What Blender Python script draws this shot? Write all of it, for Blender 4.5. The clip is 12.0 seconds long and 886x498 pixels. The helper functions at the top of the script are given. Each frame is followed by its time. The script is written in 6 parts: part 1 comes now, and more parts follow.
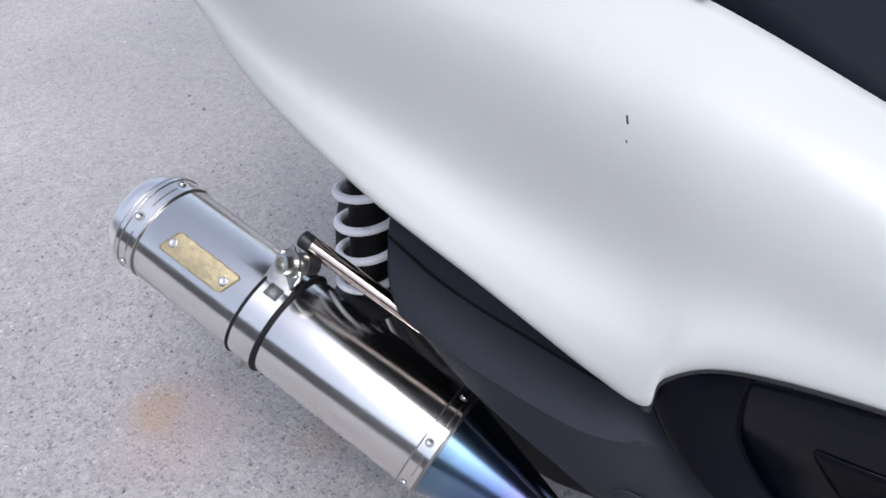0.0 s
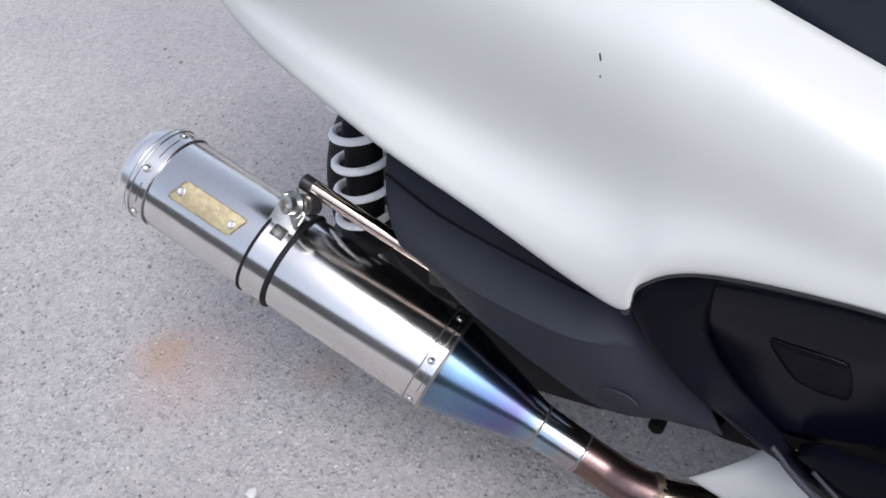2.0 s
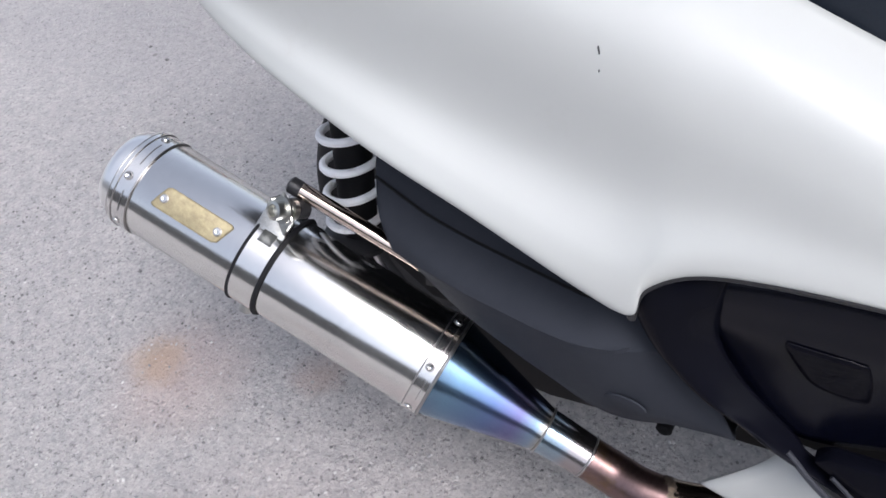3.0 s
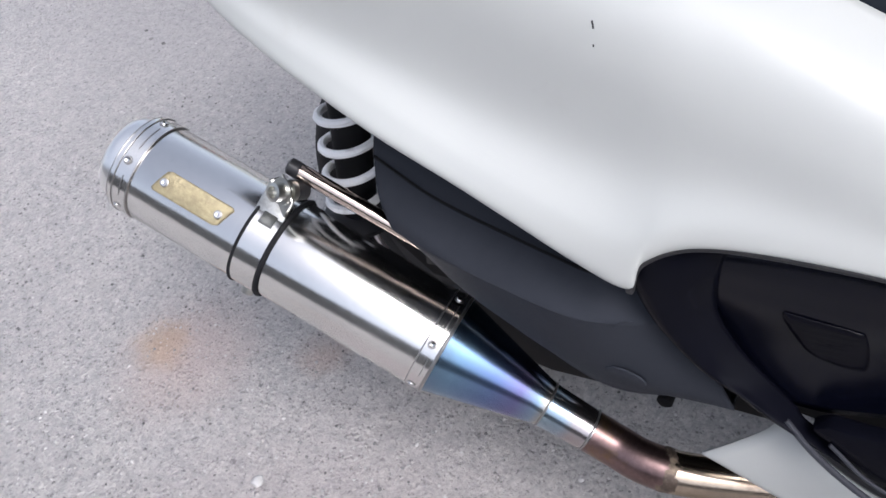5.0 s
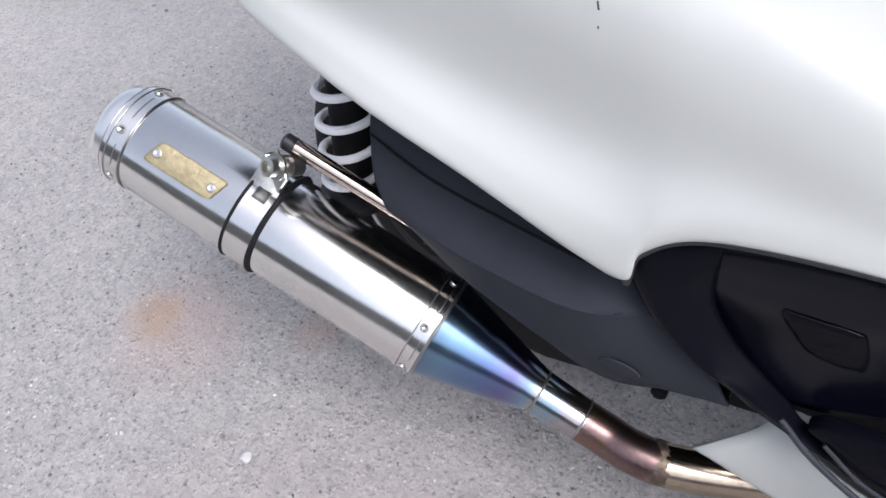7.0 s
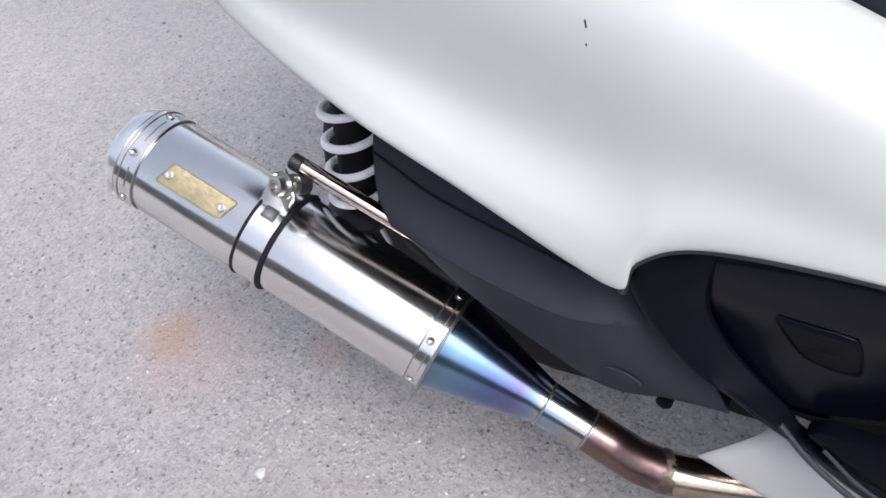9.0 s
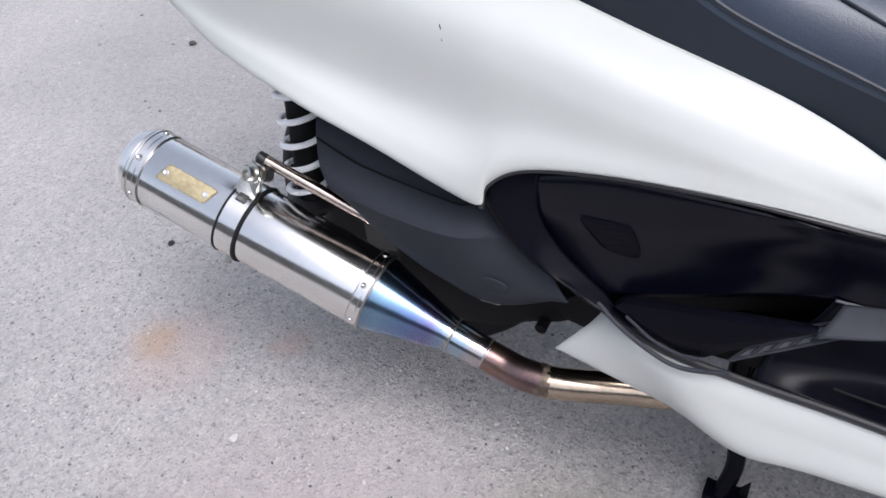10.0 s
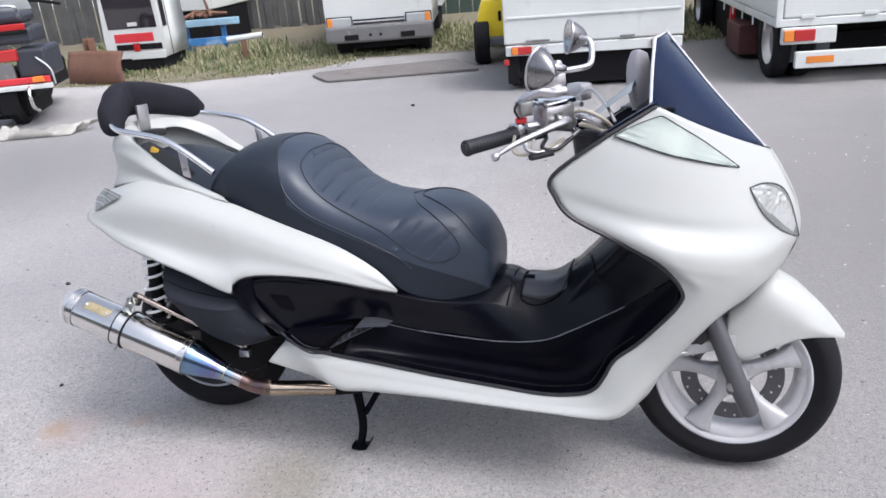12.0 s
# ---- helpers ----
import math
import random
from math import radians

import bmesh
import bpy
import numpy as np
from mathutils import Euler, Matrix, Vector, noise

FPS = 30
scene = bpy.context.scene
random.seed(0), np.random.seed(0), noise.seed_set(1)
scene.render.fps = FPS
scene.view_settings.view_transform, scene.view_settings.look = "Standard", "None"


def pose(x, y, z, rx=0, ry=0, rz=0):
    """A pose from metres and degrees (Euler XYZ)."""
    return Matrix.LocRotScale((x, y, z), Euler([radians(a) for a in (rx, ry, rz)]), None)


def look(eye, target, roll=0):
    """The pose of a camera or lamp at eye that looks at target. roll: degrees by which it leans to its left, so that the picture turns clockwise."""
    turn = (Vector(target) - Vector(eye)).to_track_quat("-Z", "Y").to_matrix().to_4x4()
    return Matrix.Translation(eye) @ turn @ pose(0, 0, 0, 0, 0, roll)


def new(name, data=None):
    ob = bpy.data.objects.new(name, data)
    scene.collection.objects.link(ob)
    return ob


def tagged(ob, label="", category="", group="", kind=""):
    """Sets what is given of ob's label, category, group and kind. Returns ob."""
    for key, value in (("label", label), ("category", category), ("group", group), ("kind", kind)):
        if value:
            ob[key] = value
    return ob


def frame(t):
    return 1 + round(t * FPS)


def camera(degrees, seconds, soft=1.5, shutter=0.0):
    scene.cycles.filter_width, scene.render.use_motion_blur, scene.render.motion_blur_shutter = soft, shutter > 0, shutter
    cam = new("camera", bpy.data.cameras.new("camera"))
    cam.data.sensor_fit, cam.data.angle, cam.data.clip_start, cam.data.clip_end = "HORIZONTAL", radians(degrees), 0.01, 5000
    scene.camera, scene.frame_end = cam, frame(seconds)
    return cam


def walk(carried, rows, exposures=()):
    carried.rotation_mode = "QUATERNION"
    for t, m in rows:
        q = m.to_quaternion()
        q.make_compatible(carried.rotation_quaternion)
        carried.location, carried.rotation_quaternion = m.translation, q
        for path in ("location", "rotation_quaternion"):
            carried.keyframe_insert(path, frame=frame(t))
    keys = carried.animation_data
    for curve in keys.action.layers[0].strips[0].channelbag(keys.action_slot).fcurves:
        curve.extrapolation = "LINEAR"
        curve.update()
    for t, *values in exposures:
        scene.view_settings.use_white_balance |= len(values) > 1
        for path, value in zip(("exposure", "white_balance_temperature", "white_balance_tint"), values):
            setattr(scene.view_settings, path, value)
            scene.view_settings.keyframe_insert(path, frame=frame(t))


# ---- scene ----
cam = camera(58.2, 12.0, soft=1.6)
PATH = [
    (0, (0.374, -0.549, 0.927), (-0.589, 0.619, -0.38), -6.4),
    (0.5, (0.351, -0.548, 0.92), (-0.545, 0.594, -0.456), -6.3),
    (1, (0.382, -0.576, 0.954), (-0.504, 0.541, -0.448), -6.7),
    (1.5, (0.392, -0.592, 0.962), (-0.482, 0.529, -0.445), -7.1),
    (2, (0.393, -0.598, 0.963), (-0.476, 0.515, -0.454), -8.3),
    (2.5, (0.381, -0.582, 0.959), (-0.482, 0.525, -0.466), -9.0),
    (3, (0.378, -0.571, 0.951), (-0.477, 0.523, -0.488), -10.0),
    (5, (0.382, -0.573, 0.953), (-0.462, 0.483, -0.52), -11.6),
    (5.5, (0.39, -0.565, 0.953), (-0.451, 0.484, -0.527), -11.4),
    (6, (0.384, -0.564, 0.953), (-0.451, 0.476, -0.538), -10.8),
    (6.5, (0.383, -0.563, 0.943), (-0.45, 0.467, -0.555), -10.4),
    (7, (0.38, -0.56, 0.944), (-0.452, 0.457, -0.565), -10.1),
    (9, (0.397, -0.564, 0.952), (-0.484, 0.461, -0.522), -12.1),
    (9.5, (0.407, -0.63, 0.972), (-0.473, 0.47, -0.448), -11.4),
    (10, (0.602, -0.789, 1.021), (-0.276, 0.445, -0.285), -10.3),
    (10.5, (0.871, -1.018, 1.136), (0.033, 0.344, -0.066), -8.2),
    (11, (1.129, -1.351, 1.27), (0.422, 0.211, 0.241), -5.1),
    (11.3, (1.282, -1.457, 1.279), (0.6, 0.186, 0.365), -5.7),
    (11.5, (1.359, -1.616, 1.307), (0.711, 0.07, 0.448), -4.7),
    (11.8, (1.406, -1.794, 1.336), (0.791, -0.051, 0.572), -4.6),
    (12, (1.416, -1.857, 1.359), (0.814, -0.102, 0.61), -5.0),
]
EXPOSURES = [(0, 0.10, 5960, 14), (1.6, 0.12, 5980, 14), (2.4, 0.13, 6150, 13), (5, 0.15, 6150, 13), (9.5, 0.22, 6150, 13), (10, 0.20, 6150, 13), (10.5, 0.29, 6150, 13), (11, 0.37, 6150, 13), (11.5, 0.24, 6150, 13), (12, 0.18, 6150, 13)]
walk(cam, [(t, look(eye, target, roll)) for t, eye, target, roll in PATH], EXPOSURES)

# ---- world and sun: bright, thinly overcast afternoon ----
SUN_EL, SUN_AZ = 55.0, 112.0
world = bpy.data.worlds.new("world")
scene.world = world
world.use_nodes = True
wn = world.node_tree
sky = wn.nodes.new("ShaderNodeTexSky")
sky.sky_type, sky.sun_disc = "NISHITA", False
sky.sun_elevation, sky.sun_rotation = radians(SUN_EL), radians(SUN_AZ)
sky.air_density, sky.dust_density, sky.ozone_density = 1.0, 4.0, 1.0
wn.nodes["Background"].inputs["Strength"].default_value = 0.14
haze = wn.nodes.new("ShaderNodeHueSaturation")
haze.inputs["Saturation"].default_value, haze.inputs["Value"].default_value = 0.45, 1.72
wn.links.new(sky.outputs["Color"], haze.inputs["Color"])
wn.links.new(haze.outputs["Color"], wn.nodes["Background"].inputs["Color"])
sun = new("sun", bpy.data.lights.new("sun", "SUN"))
sun.data.energy, sun.data.angle, sun.data.color = 1.5, radians(26), (1.0, 0.975, 0.965)
_a, _e = radians(SUN_AZ), radians(SUN_EL)
sun.matrix_world = look((0, 0, 0), (-math.sin(_a) * math.cos(_e), -math.cos(_a) * math.cos(_e), -math.sin(_e)))


# ---- materials ----
def material(name, color, rough=0.5, metal=0.0, vary=0.12, scale=6.0, bump=0.0, bump_scale=60.0, coat=0.0, spec=0.5, dirt=None, dirt_amount=0.0, dirt_scale=4.0, rough_vary=0.08):
    """A surface with two scales of variation: broad patches and fine grain, optional dirt and fine relief."""
    m = bpy.data.materials.new(name)
    m.use_nodes = True
    nt = m.node_tree
    n, l = nt.nodes, nt.links
    b = n["Principled BSDF"]
    co = n.new("ShaderNodeTexCoord")
    big = n.new("ShaderNodeTexNoise")
    big.inputs["Scale"].default_value, big.inputs["Detail"].default_value = scale, 5
    fine = n.new("ShaderNodeTexNoise")
    fine.inputs["Scale"].default_value, fine.inputs["Detail"].default_value = scale * 14, 3
    l.new(co.outputs["Object"], big.inputs["Vector"])
    l.new(co.outputs["Object"], fine.inputs["Vector"])
    mix = n.new("ShaderNodeMath")
    mix.operation = "MULTIPLY_ADD"
    l.new(fine.outputs["Fac"], mix.inputs[0])
    mix.inputs[1].default_value = 0.4
    l.new(big.outputs["Fac"], mix.inputs[2])
    ramp = n.new("ShaderNodeMapRange")
    ramp.inputs["From Min"].default_value, ramp.inputs["From Max"].default_value = 0.4, 1.0
    ramp.inputs["To Min"].default_value, ramp.inputs["To Max"].default_value = 1 - vary, 1 + vary
    l.new(mix.outputs[0], ramp.inputs["Value"])
    hsv = n.new("ShaderNodeHueSaturation")
    hsv.inputs["Color"].default_value = (*color, 1)
    l.new(ramp.outputs[0], hsv.inputs["Value"])
    out = hsv.outputs["Color"]
    if dirt:
        spots = n.new("ShaderNodeTexNoise")
        spots.inputs["Scale"].default_value, spots.inputs["Detail"].default_value = dirt_scale, 8
        spots.inputs["Roughness"].default_value = 0.7
        l.new(co.outputs["Object"], spots.inputs["Vector"])
        edge = n.new("ShaderNodeMapRange")
        edge.inputs["From Min"].default_value, edge.inputs["From Max"].default_value = 0.62 - 0.3 * dirt_amount, 0.75
        l.new(spots.outputs["Fac"], edge.inputs["Value"])
        blend = n.new("ShaderNodeMix")
        blend.data_type = "RGBA"
        l.new(edge.outputs[0], blend.inputs["Factor"])
        l.new(out, blend.inputs["A"])
        blend.inputs["B"].default_value = (*dirt, 1)
        out = blend.outputs["Result"]
    l.new(out, b.inputs["Base Color"])
    rr = n.new("ShaderNodeMapRange")
    rr.inputs["To Min"].default_value, rr.inputs["To Max"].default_value = max(0.02, rough - rough_vary), min(1, rough + rough_vary)
    l.new(big.outputs["Fac"], rr.inputs["Value"])
    l.new(rr.outputs[0], b.inputs["Roughness"])
    b.inputs["Metallic"].default_value = metal
    b.inputs["Coat Weight"].default_value = coat
    b.inputs["Coat Roughness"].default_value = 0.06
    b.inputs["Specular IOR Level"].default_value = spec
    if bump:
        grain = n.new("ShaderNodeTexNoise")
        grain.inputs["Scale"].default_value, grain.inputs["Detail"].default_value = bump_scale, 4
        l.new(co.outputs["Object"], grain.inputs["Vector"])
        bp = n.new("ShaderNodeBump")
        bp.inputs["Strength"].default_value, bp.inputs["Distance"].default_value = bump, 0.002
        l.new(grain.outputs["Fac"], bp.inputs["Height"])
        l.new(bp.outputs["Normal"], b.inputs["Normal"])
    return m


def glass(name, color, rough=0.03, alpha=0.35):
    """Thin tinted plastic or glass: a glossy coat over a see-through tint."""
    m = bpy.data.materials.new(name)
    m.use_nodes = True
    b = m.node_tree.nodes["Principled BSDF"]
    b.inputs["Base Color"].default_value = (*color, 1)
    b.inputs["Roughness"].default_value, b.inputs["Alpha"].default_value = rough, alpha
    b.inputs["Coat Weight"].default_value, b.inputs["IOR"].default_value = 0.6, 1.45
    return m


PEARL = material("pearl_white_paint", (0.435, 0.446, 0.428), 0.40, vary=0.02, scale=3, coat=0.12, spec=0.35, rough_vary=0.05, dirt=(0.41, 0.41, 0.39), dirt_amount=0.05, dirt_scale=7)
GLOSS_BLACK = material("semi_gloss_black_plastic", (0.003, 0.0032, 0.006), 0.24, vary=0.25, scale=5, bump=0.05, bump_scale=900, spec=0.07)
MATT_BLACK = material("matt_black_plastic", (0.033, 0.035, 0.043), 0.55, vary=0.15, scale=6, bump=0.25, bump_scale=1500, spec=0.18, dirt=(0.045, 0.045, 0.046), dirt_amount=0.12, dirt_scale=12)
CASE_BLACK = material("grained_black_case_plastic", (0.030, 0.033, 0.041), 0.62, vary=0.12, scale=6, bump=0.2, bump_scale=1500, spec=0.06)
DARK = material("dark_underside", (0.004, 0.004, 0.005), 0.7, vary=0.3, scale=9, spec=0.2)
TRIM = material("black_trim", (0.015, 0.015, 0.017), 0.45, vary=0.2, scale=12)
# seat vinyl twice: sky's blue in the first colour, side shade in the second
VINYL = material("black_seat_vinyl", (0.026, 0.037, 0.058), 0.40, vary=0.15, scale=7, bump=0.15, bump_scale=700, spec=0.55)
VINYL_SHADED = material("black_seat_vinyl_shaded", (0.012, 0.017, 0.026), 0.45, vary=0.15, scale=7, bump=0.2, bump_scale=800, spec=0.35)
PIPING = material("seat_piping", (0.014, 0.018, 0.026), 0.4, vary=0.2, scale=30)
FABRIC = material("black_fabric_pad", (0.016, 0.016, 0.022), 0.85, vary=0.25, scale=10, bump=0.6, bump_scale=600, spec=0.2)
RUBBER = material("tyre_rubber", (0.009, 0.009, 0.011), 0.7, vary=0.25, scale=14, bump=0.2, bump_scale=200, spec=0.2, dirt=(0.03, 0.029, 0.027), dirt_amount=0.15, dirt_scale=10)
GRIP = material("grip_rubber", (0.009, 0.010, 0.014), 0.6, vary=0.2, scale=20, bump=0.3, bump_scale=300)
CHROME = material("chrome", (0.78, 0.78, 0.79), 0.09, metal=1, vary=0.04, scale=8, rough_vary=0.04)
ALLOY = material("cast_alloy", (0.56, 0.55, 0.56), 0.38, metal=1, vary=0.1, scale=10, rough_vary=0.1, bump=0.1, bump_scale=300)
WHEEL = material("silver_white_wheel_paint", (0.52, 0.52, 0.53), 0.35, metal=0.15, vary=0.06, scale=8, coat=0.2, dirt=(0.3, 0.29, 0.27), dirt_amount=0.2, dirt_scale=10)
FORK = material("grey_fork_paint", (0.10, 0.10, 0.11), 0.4, metal=0.3, vary=0.12, scale=10)
DISC = material("brake_disc_steel", (0.10, 0.10, 0.11), 0.4, metal=0.7, vary=0.15, scale=12)
SPRING = material("white_spring_coating", (0.82, 0.82, 0.83), 0.4, vary=0.05, scale=20, dirt=(0.35, 0.33, 0.3), dirt_amount=0.15, dirt_scale=30)
STEEL = material("brushed_stainless_steel", (0.72, 0.71, 0.69), 0.17, metal=1, vary=0.05, scale=9, rough_vary=0.05)
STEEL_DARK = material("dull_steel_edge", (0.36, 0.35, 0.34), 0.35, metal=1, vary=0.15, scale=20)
ZINC = material("zinc_bracket", (0.50, 0.50, 0.47), 0.3, metal=1, vary=0.2, scale=25, dirt=(0.25, 0.23, 0.2), dirt_amount=0.3, dirt_scale=40)
BRASS = material("brass_plate", (0.40, 0.34, 0.20), 0.45, metal=0.35, vary=0.30, scale=45, bump=0.5, bump_scale=260, dirt=(0.24, 0.20, 0.12), dirt_amount=0.7, dirt_scale=150)
ROD = material("heat_tinted_rod", (0.62, 0.52, 0.45), 0.14, metal=1, vary=0.2, scale=16)
BRONZE = material("burnt_header_pipe", (0.40, 0.33, 0.26), 0.22, metal=1, vary=0.25, scale=10, dirt=(0.10, 0.06, 0.04), dirt_amount=0.25, dirt_scale=14)
RED = material("red_button", (0.65, 0.03, 0.03), 0.4, vary=0.05)
TUNNEL = material("satin_black_tunnel", (0.002, 0.0024, 0.006), 0.22, vary=0.25, scale=5, bump=0.05, bump_scale=900, spec=0.20)
LID = material("satin_lid_plastic", (0.006, 0.007, 0.013), 0.34, vary=0.2, scale=6, spec=0.9)
CAP = material("bright_end_cap", (0.86, 0.855, 0.84), 0.30, metal=1, vary=0.04, scale=12)
# pale grey: footboard edge highlight put into colour, also the grille backing
GLINT_GREY = material("grey_glint_plastic", (0.16, 0.16, 0.18), 0.35, vary=0.25, scale=14)
LENS = glass("clear_lamp_lens", (0.78, 0.84, 0.80), 0.05, 0.16)
TINT = glass("blue_smoke_screen", (0.004, 0.013, 0.045), 0.05, 0.93)
TINT.node_tree.nodes["Principled BSDF"].inputs["Coat Weight"].default_value = 0.1
TINT.node_tree.nodes["Principled BSDF"].inputs["Specular IOR Level"].default_value = 0.2


def heat_tint():
    """Stainless cone blued by heat: bands of colour along its length, from straw to violet, blue and pale."""
    m = bpy.data.materials.new("heat_blued_steel")
    m.use_nodes = True
    n, l = m.node_tree.nodes, m.node_tree.links
    b = n["Principled BSDF"]
    co = n.new("ShaderNodeTexCoord")
    sep = n.new("ShaderNodeSeparateXYZ")
    l.new(co.outputs["UV"], sep.inputs[0])
    wob = n.new("ShaderNodeTexNoise")
    wob.inputs["Scale"].default_value = 9
    l.new(co.outputs["Object"], wob.inputs["Vector"])
    add = n.new("ShaderNodeMath")
    add.operation = "MULTIPLY_ADD"
    l.new(wob.outputs["Fac"], add.inputs[0])
    add.inputs[1].default_value = 0.07
    l.new(sep.outputs["Y"], add.inputs[2])
    ramp = n.new("ShaderNodeValToRGB")
    stops = [(0.08, (0.13, 0.18, 0.24)), (0.30, (0.17, 0.28, 0.40)), (0.55, (0.14, 0.20, 0.37)), (0.72, (0.17, 0.17, 0.33)), (0.84, (0.24, 0.33, 0.44)), (0.915, (0.46, 0.41, 0.31)), (0.95, (0.28, 0.37, 0.43)), (0.985, (0.30, 0.38, 0.45)), (1.0, (0.40, 0.37, 0.37))]
    while len(ramp.color_ramp.elements) < len(stops):
        ramp.color_ramp.elements.new(0.5)
    for el, (p, c) in zip(ramp.color_ramp.elements, stops):
        el.position, el.color = p, (*c, 1)
    l.new(add.outputs[0], ramp.inputs["Fac"])
    l.new(ramp.outputs["Color"], b.inputs["Base Color"])
    b.inputs["Metallic"].default_value, b.inputs["Roughness"].default_value = 1.0, 0.20
    return m


HEAT = heat_tint()


# ---- mesh helpers ----
def spline(points, count):
    """A smooth curve through the control points, at even parameter steps."""
    p = np.asarray(points, float)
    if len(p) == 2:
        s = np.linspace(0, 1, count)[:, None]
        return p[0] * (1 - s) + p[1] * s
    ext = np.vstack([2 * p[0] - p[1], p, 2 * p[-1] - p[-2]])
    chord = np.concatenate([[0], np.cumsum(np.linalg.norm(np.diff(p, axis=0), axis=1) ** 0.5 + 1e-9)])
    out = []
    for s in np.linspace(0, chord[-1], count):
        i = min(int(np.searchsorted(chord, s, side="right")) - 1, len(p) - 2)
        u = (s - chord[i]) / (chord[i + 1] - chord[i])
        a, b, c, d = ext[i], ext[i + 1], ext[i + 2], ext[i + 3]
        out.append(0.5 * (2 * b + (c - a) * u + (2 * a - 5 * b + 4 * c - d) * u * u + (3 * b - a - 3 * c + d) * u ** 3))
    return np.array(out)


def surface(rails, nu, nv):
    """Points of a smooth patch through the rails: nu along each rail, nv across them."""
    along = [spline(r, nu) for r in rails]
    return np.array([spline([a[i] for a in along], nv) for i in range(nu)])


def sheet(grid, bm=None, uv=False):
    """A bmesh sheet from a grid of points."""
    bm = bm or bmesh.new()
    v = [[bm.verts.new(p) for p in row] for row in grid]
    layer = bm.loops.layers.uv.verify() if uv else None
    nu, nv = len(v), len(v[0])
    for i in range(nu - 1):
        for j in range(nv - 1):
            face = bm.faces.new((v[i][j], v[i + 1][j], v[i + 1][j + 1], v[i][j + 1]))
            face.smooth = True
            if uv:
                for lp, (a, b) in zip(face.loops, ((i, j), (i + 1, j), (i + 1, j + 1), (i, j + 1))):
                    lp[layer].uv = (b / (nv - 1), a / (nu - 1))
    return bm


def mirrored(bm):
    for v in bm.verts:
        v.co.y = -v.co.y
    bmesh.ops.reverse_faces(bm, faces=bm.faces)
    return bm


def part(name, bm, material=None, parent=None, label="", smooth=True):
    """Links a bmesh as ONE mesh object under a thing or a part."""
    me = bpy.data.meshes.new(name)
    bm.normal_update()
    bm.to_mesh(me)
    bm.free()
    ob = new(name, me)
    if material:
        me.materials.append(material)
    if smooth:
        for p in me.polygons:
            p.use_smooth = True
        me.set_sharp_from_angle(angle=radians(42))
    ob.parent = parent
    if label:
        tagged(ob, label)
    return ob


def shell(ob, thickness=0.003, offset=-1.0):
    mod = ob.modifiers.new("thickness", "SOLIDIFY")
    mod.thickness, mod.offset, mod.use_even_offset = thickness, offset, False
    return ob


def sharp(ob, angle=35):
    ob.data.set_sharp_from_angle(angle=radians(angle))
    return ob


def panel(name, rails, material, parent, nu=48, nv=18, thickness=0.003, label="", left=True, outward=-1):
    """A curved body panel with thickness on the near side, and its mirror twin on the far side."""
    grid = surface(rails, nu, nv)
    bm = sheet(grid)
    bm.normal_update()
    mean = sum((f.normal * f.calc_area() for f in bm.faces), Vector())
    if mean.y * outward < 0:
        bmesh.ops.reverse_faces(bm, faces=bm.faces)
    twin = bm.copy() if left else None
    ob = shell(part(name, bm, material, parent, label), thickness)
    if twin:
        shell(part(name, mirrored(twin), material, parent, label), thickness)
    return ob


def tube(points, radius, sides=12, count=None, closed=False, caps=True, bm=None, uv=False):
    """A round tube swept along a smooth curve; radius is a number or one for each control point."""
    count = count or max(2, 8 * (len(points) - 1) + 1)
    p = spline(points, count) if len(points) > 2 else spline(points, count)
    r = np.full(count, radius) if np.isscalar(radius) else np.interp(np.linspace(0, 1, count), np.linspace(0, 1, len(radius)), radius)
    bm = bm or bmesh.new()
    t = np.gradient(p, axis=0)
    t /= np.linalg.norm(t, axis=1)[:, None] + 1e-12
    ref = np.array([0, 0, 1.0]) if abs(t[0][2]) < 0.9 else np.array([1.0, 0, 0])
    rings = []
    for i in range(count):
        ref = ref - t[i] * (ref @ t[i])
        ref /= np.linalg.norm(ref)
        side = np.cross(t[i], ref)
        rings.append([bm.verts.new(p[i] + r[i] * (math.cos(a) * ref + math.sin(a) * side)) for a in np.linspace(0, 2 * math.pi, sides, endpoint=False)])
    layer = bm.loops.layers.uv.verify() if uv else None
    for i in range(count - 1):
        for j in range(sides):
            k = (j + 1) % sides
            face = bm.faces.new((rings[i][j], rings[i][k], rings[i + 1][k], rings[i + 1][j]))
            face.smooth = True
            if uv:
                for lp, a in zip(face.loops, (i, i, i + 1, i + 1)):
                    lp[layer].uv = (j / sides, a / (count - 1))
    if caps:
        bm.faces.new(rings[0][::-1])
        bm.faces.new(rings[-1])
    return bm


def lathe(profile, base, axis, sides=40, caps=False, bm=None, uv=False):
    """Turns a profile of (distance along the axis, radius) about an axis that starts at base."""
    bm = bm or bmesh.new()
    d = Vector(axis).normalized()
    u = d.orthogonal().normalized()
    w = d.cross(u)
    rings = []
    for s, r in profile:
        c = Vector(base) + d * s
        rings.append([bm.verts.new(c + (u * math.cos(a) + w * math.sin(a)) * max(r, 1e-5)) for a in np.linspace(0, 2 * math.pi, sides, endpoint=False)])
    layer = bm.loops.layers.uv.verify() if uv else None
    n = len(rings)
    for i in range(n - 1):
        for j in range(sides):
            k = (j + 1) % sides
            face = bm.faces.new((rings[i][j], rings[i][k], rings[i + 1][k], rings[i + 1][j]))
            face.smooth = True
            if uv:
                for lp, a in zip(face.loops, (i, i, i + 1, i + 1)):
                    lp[layer].uv = (j / sides, a / (n - 1))
    if caps:
        bm.faces.new(rings[0][::-1])
        bm.faces.new(rings[-1])
    return bm


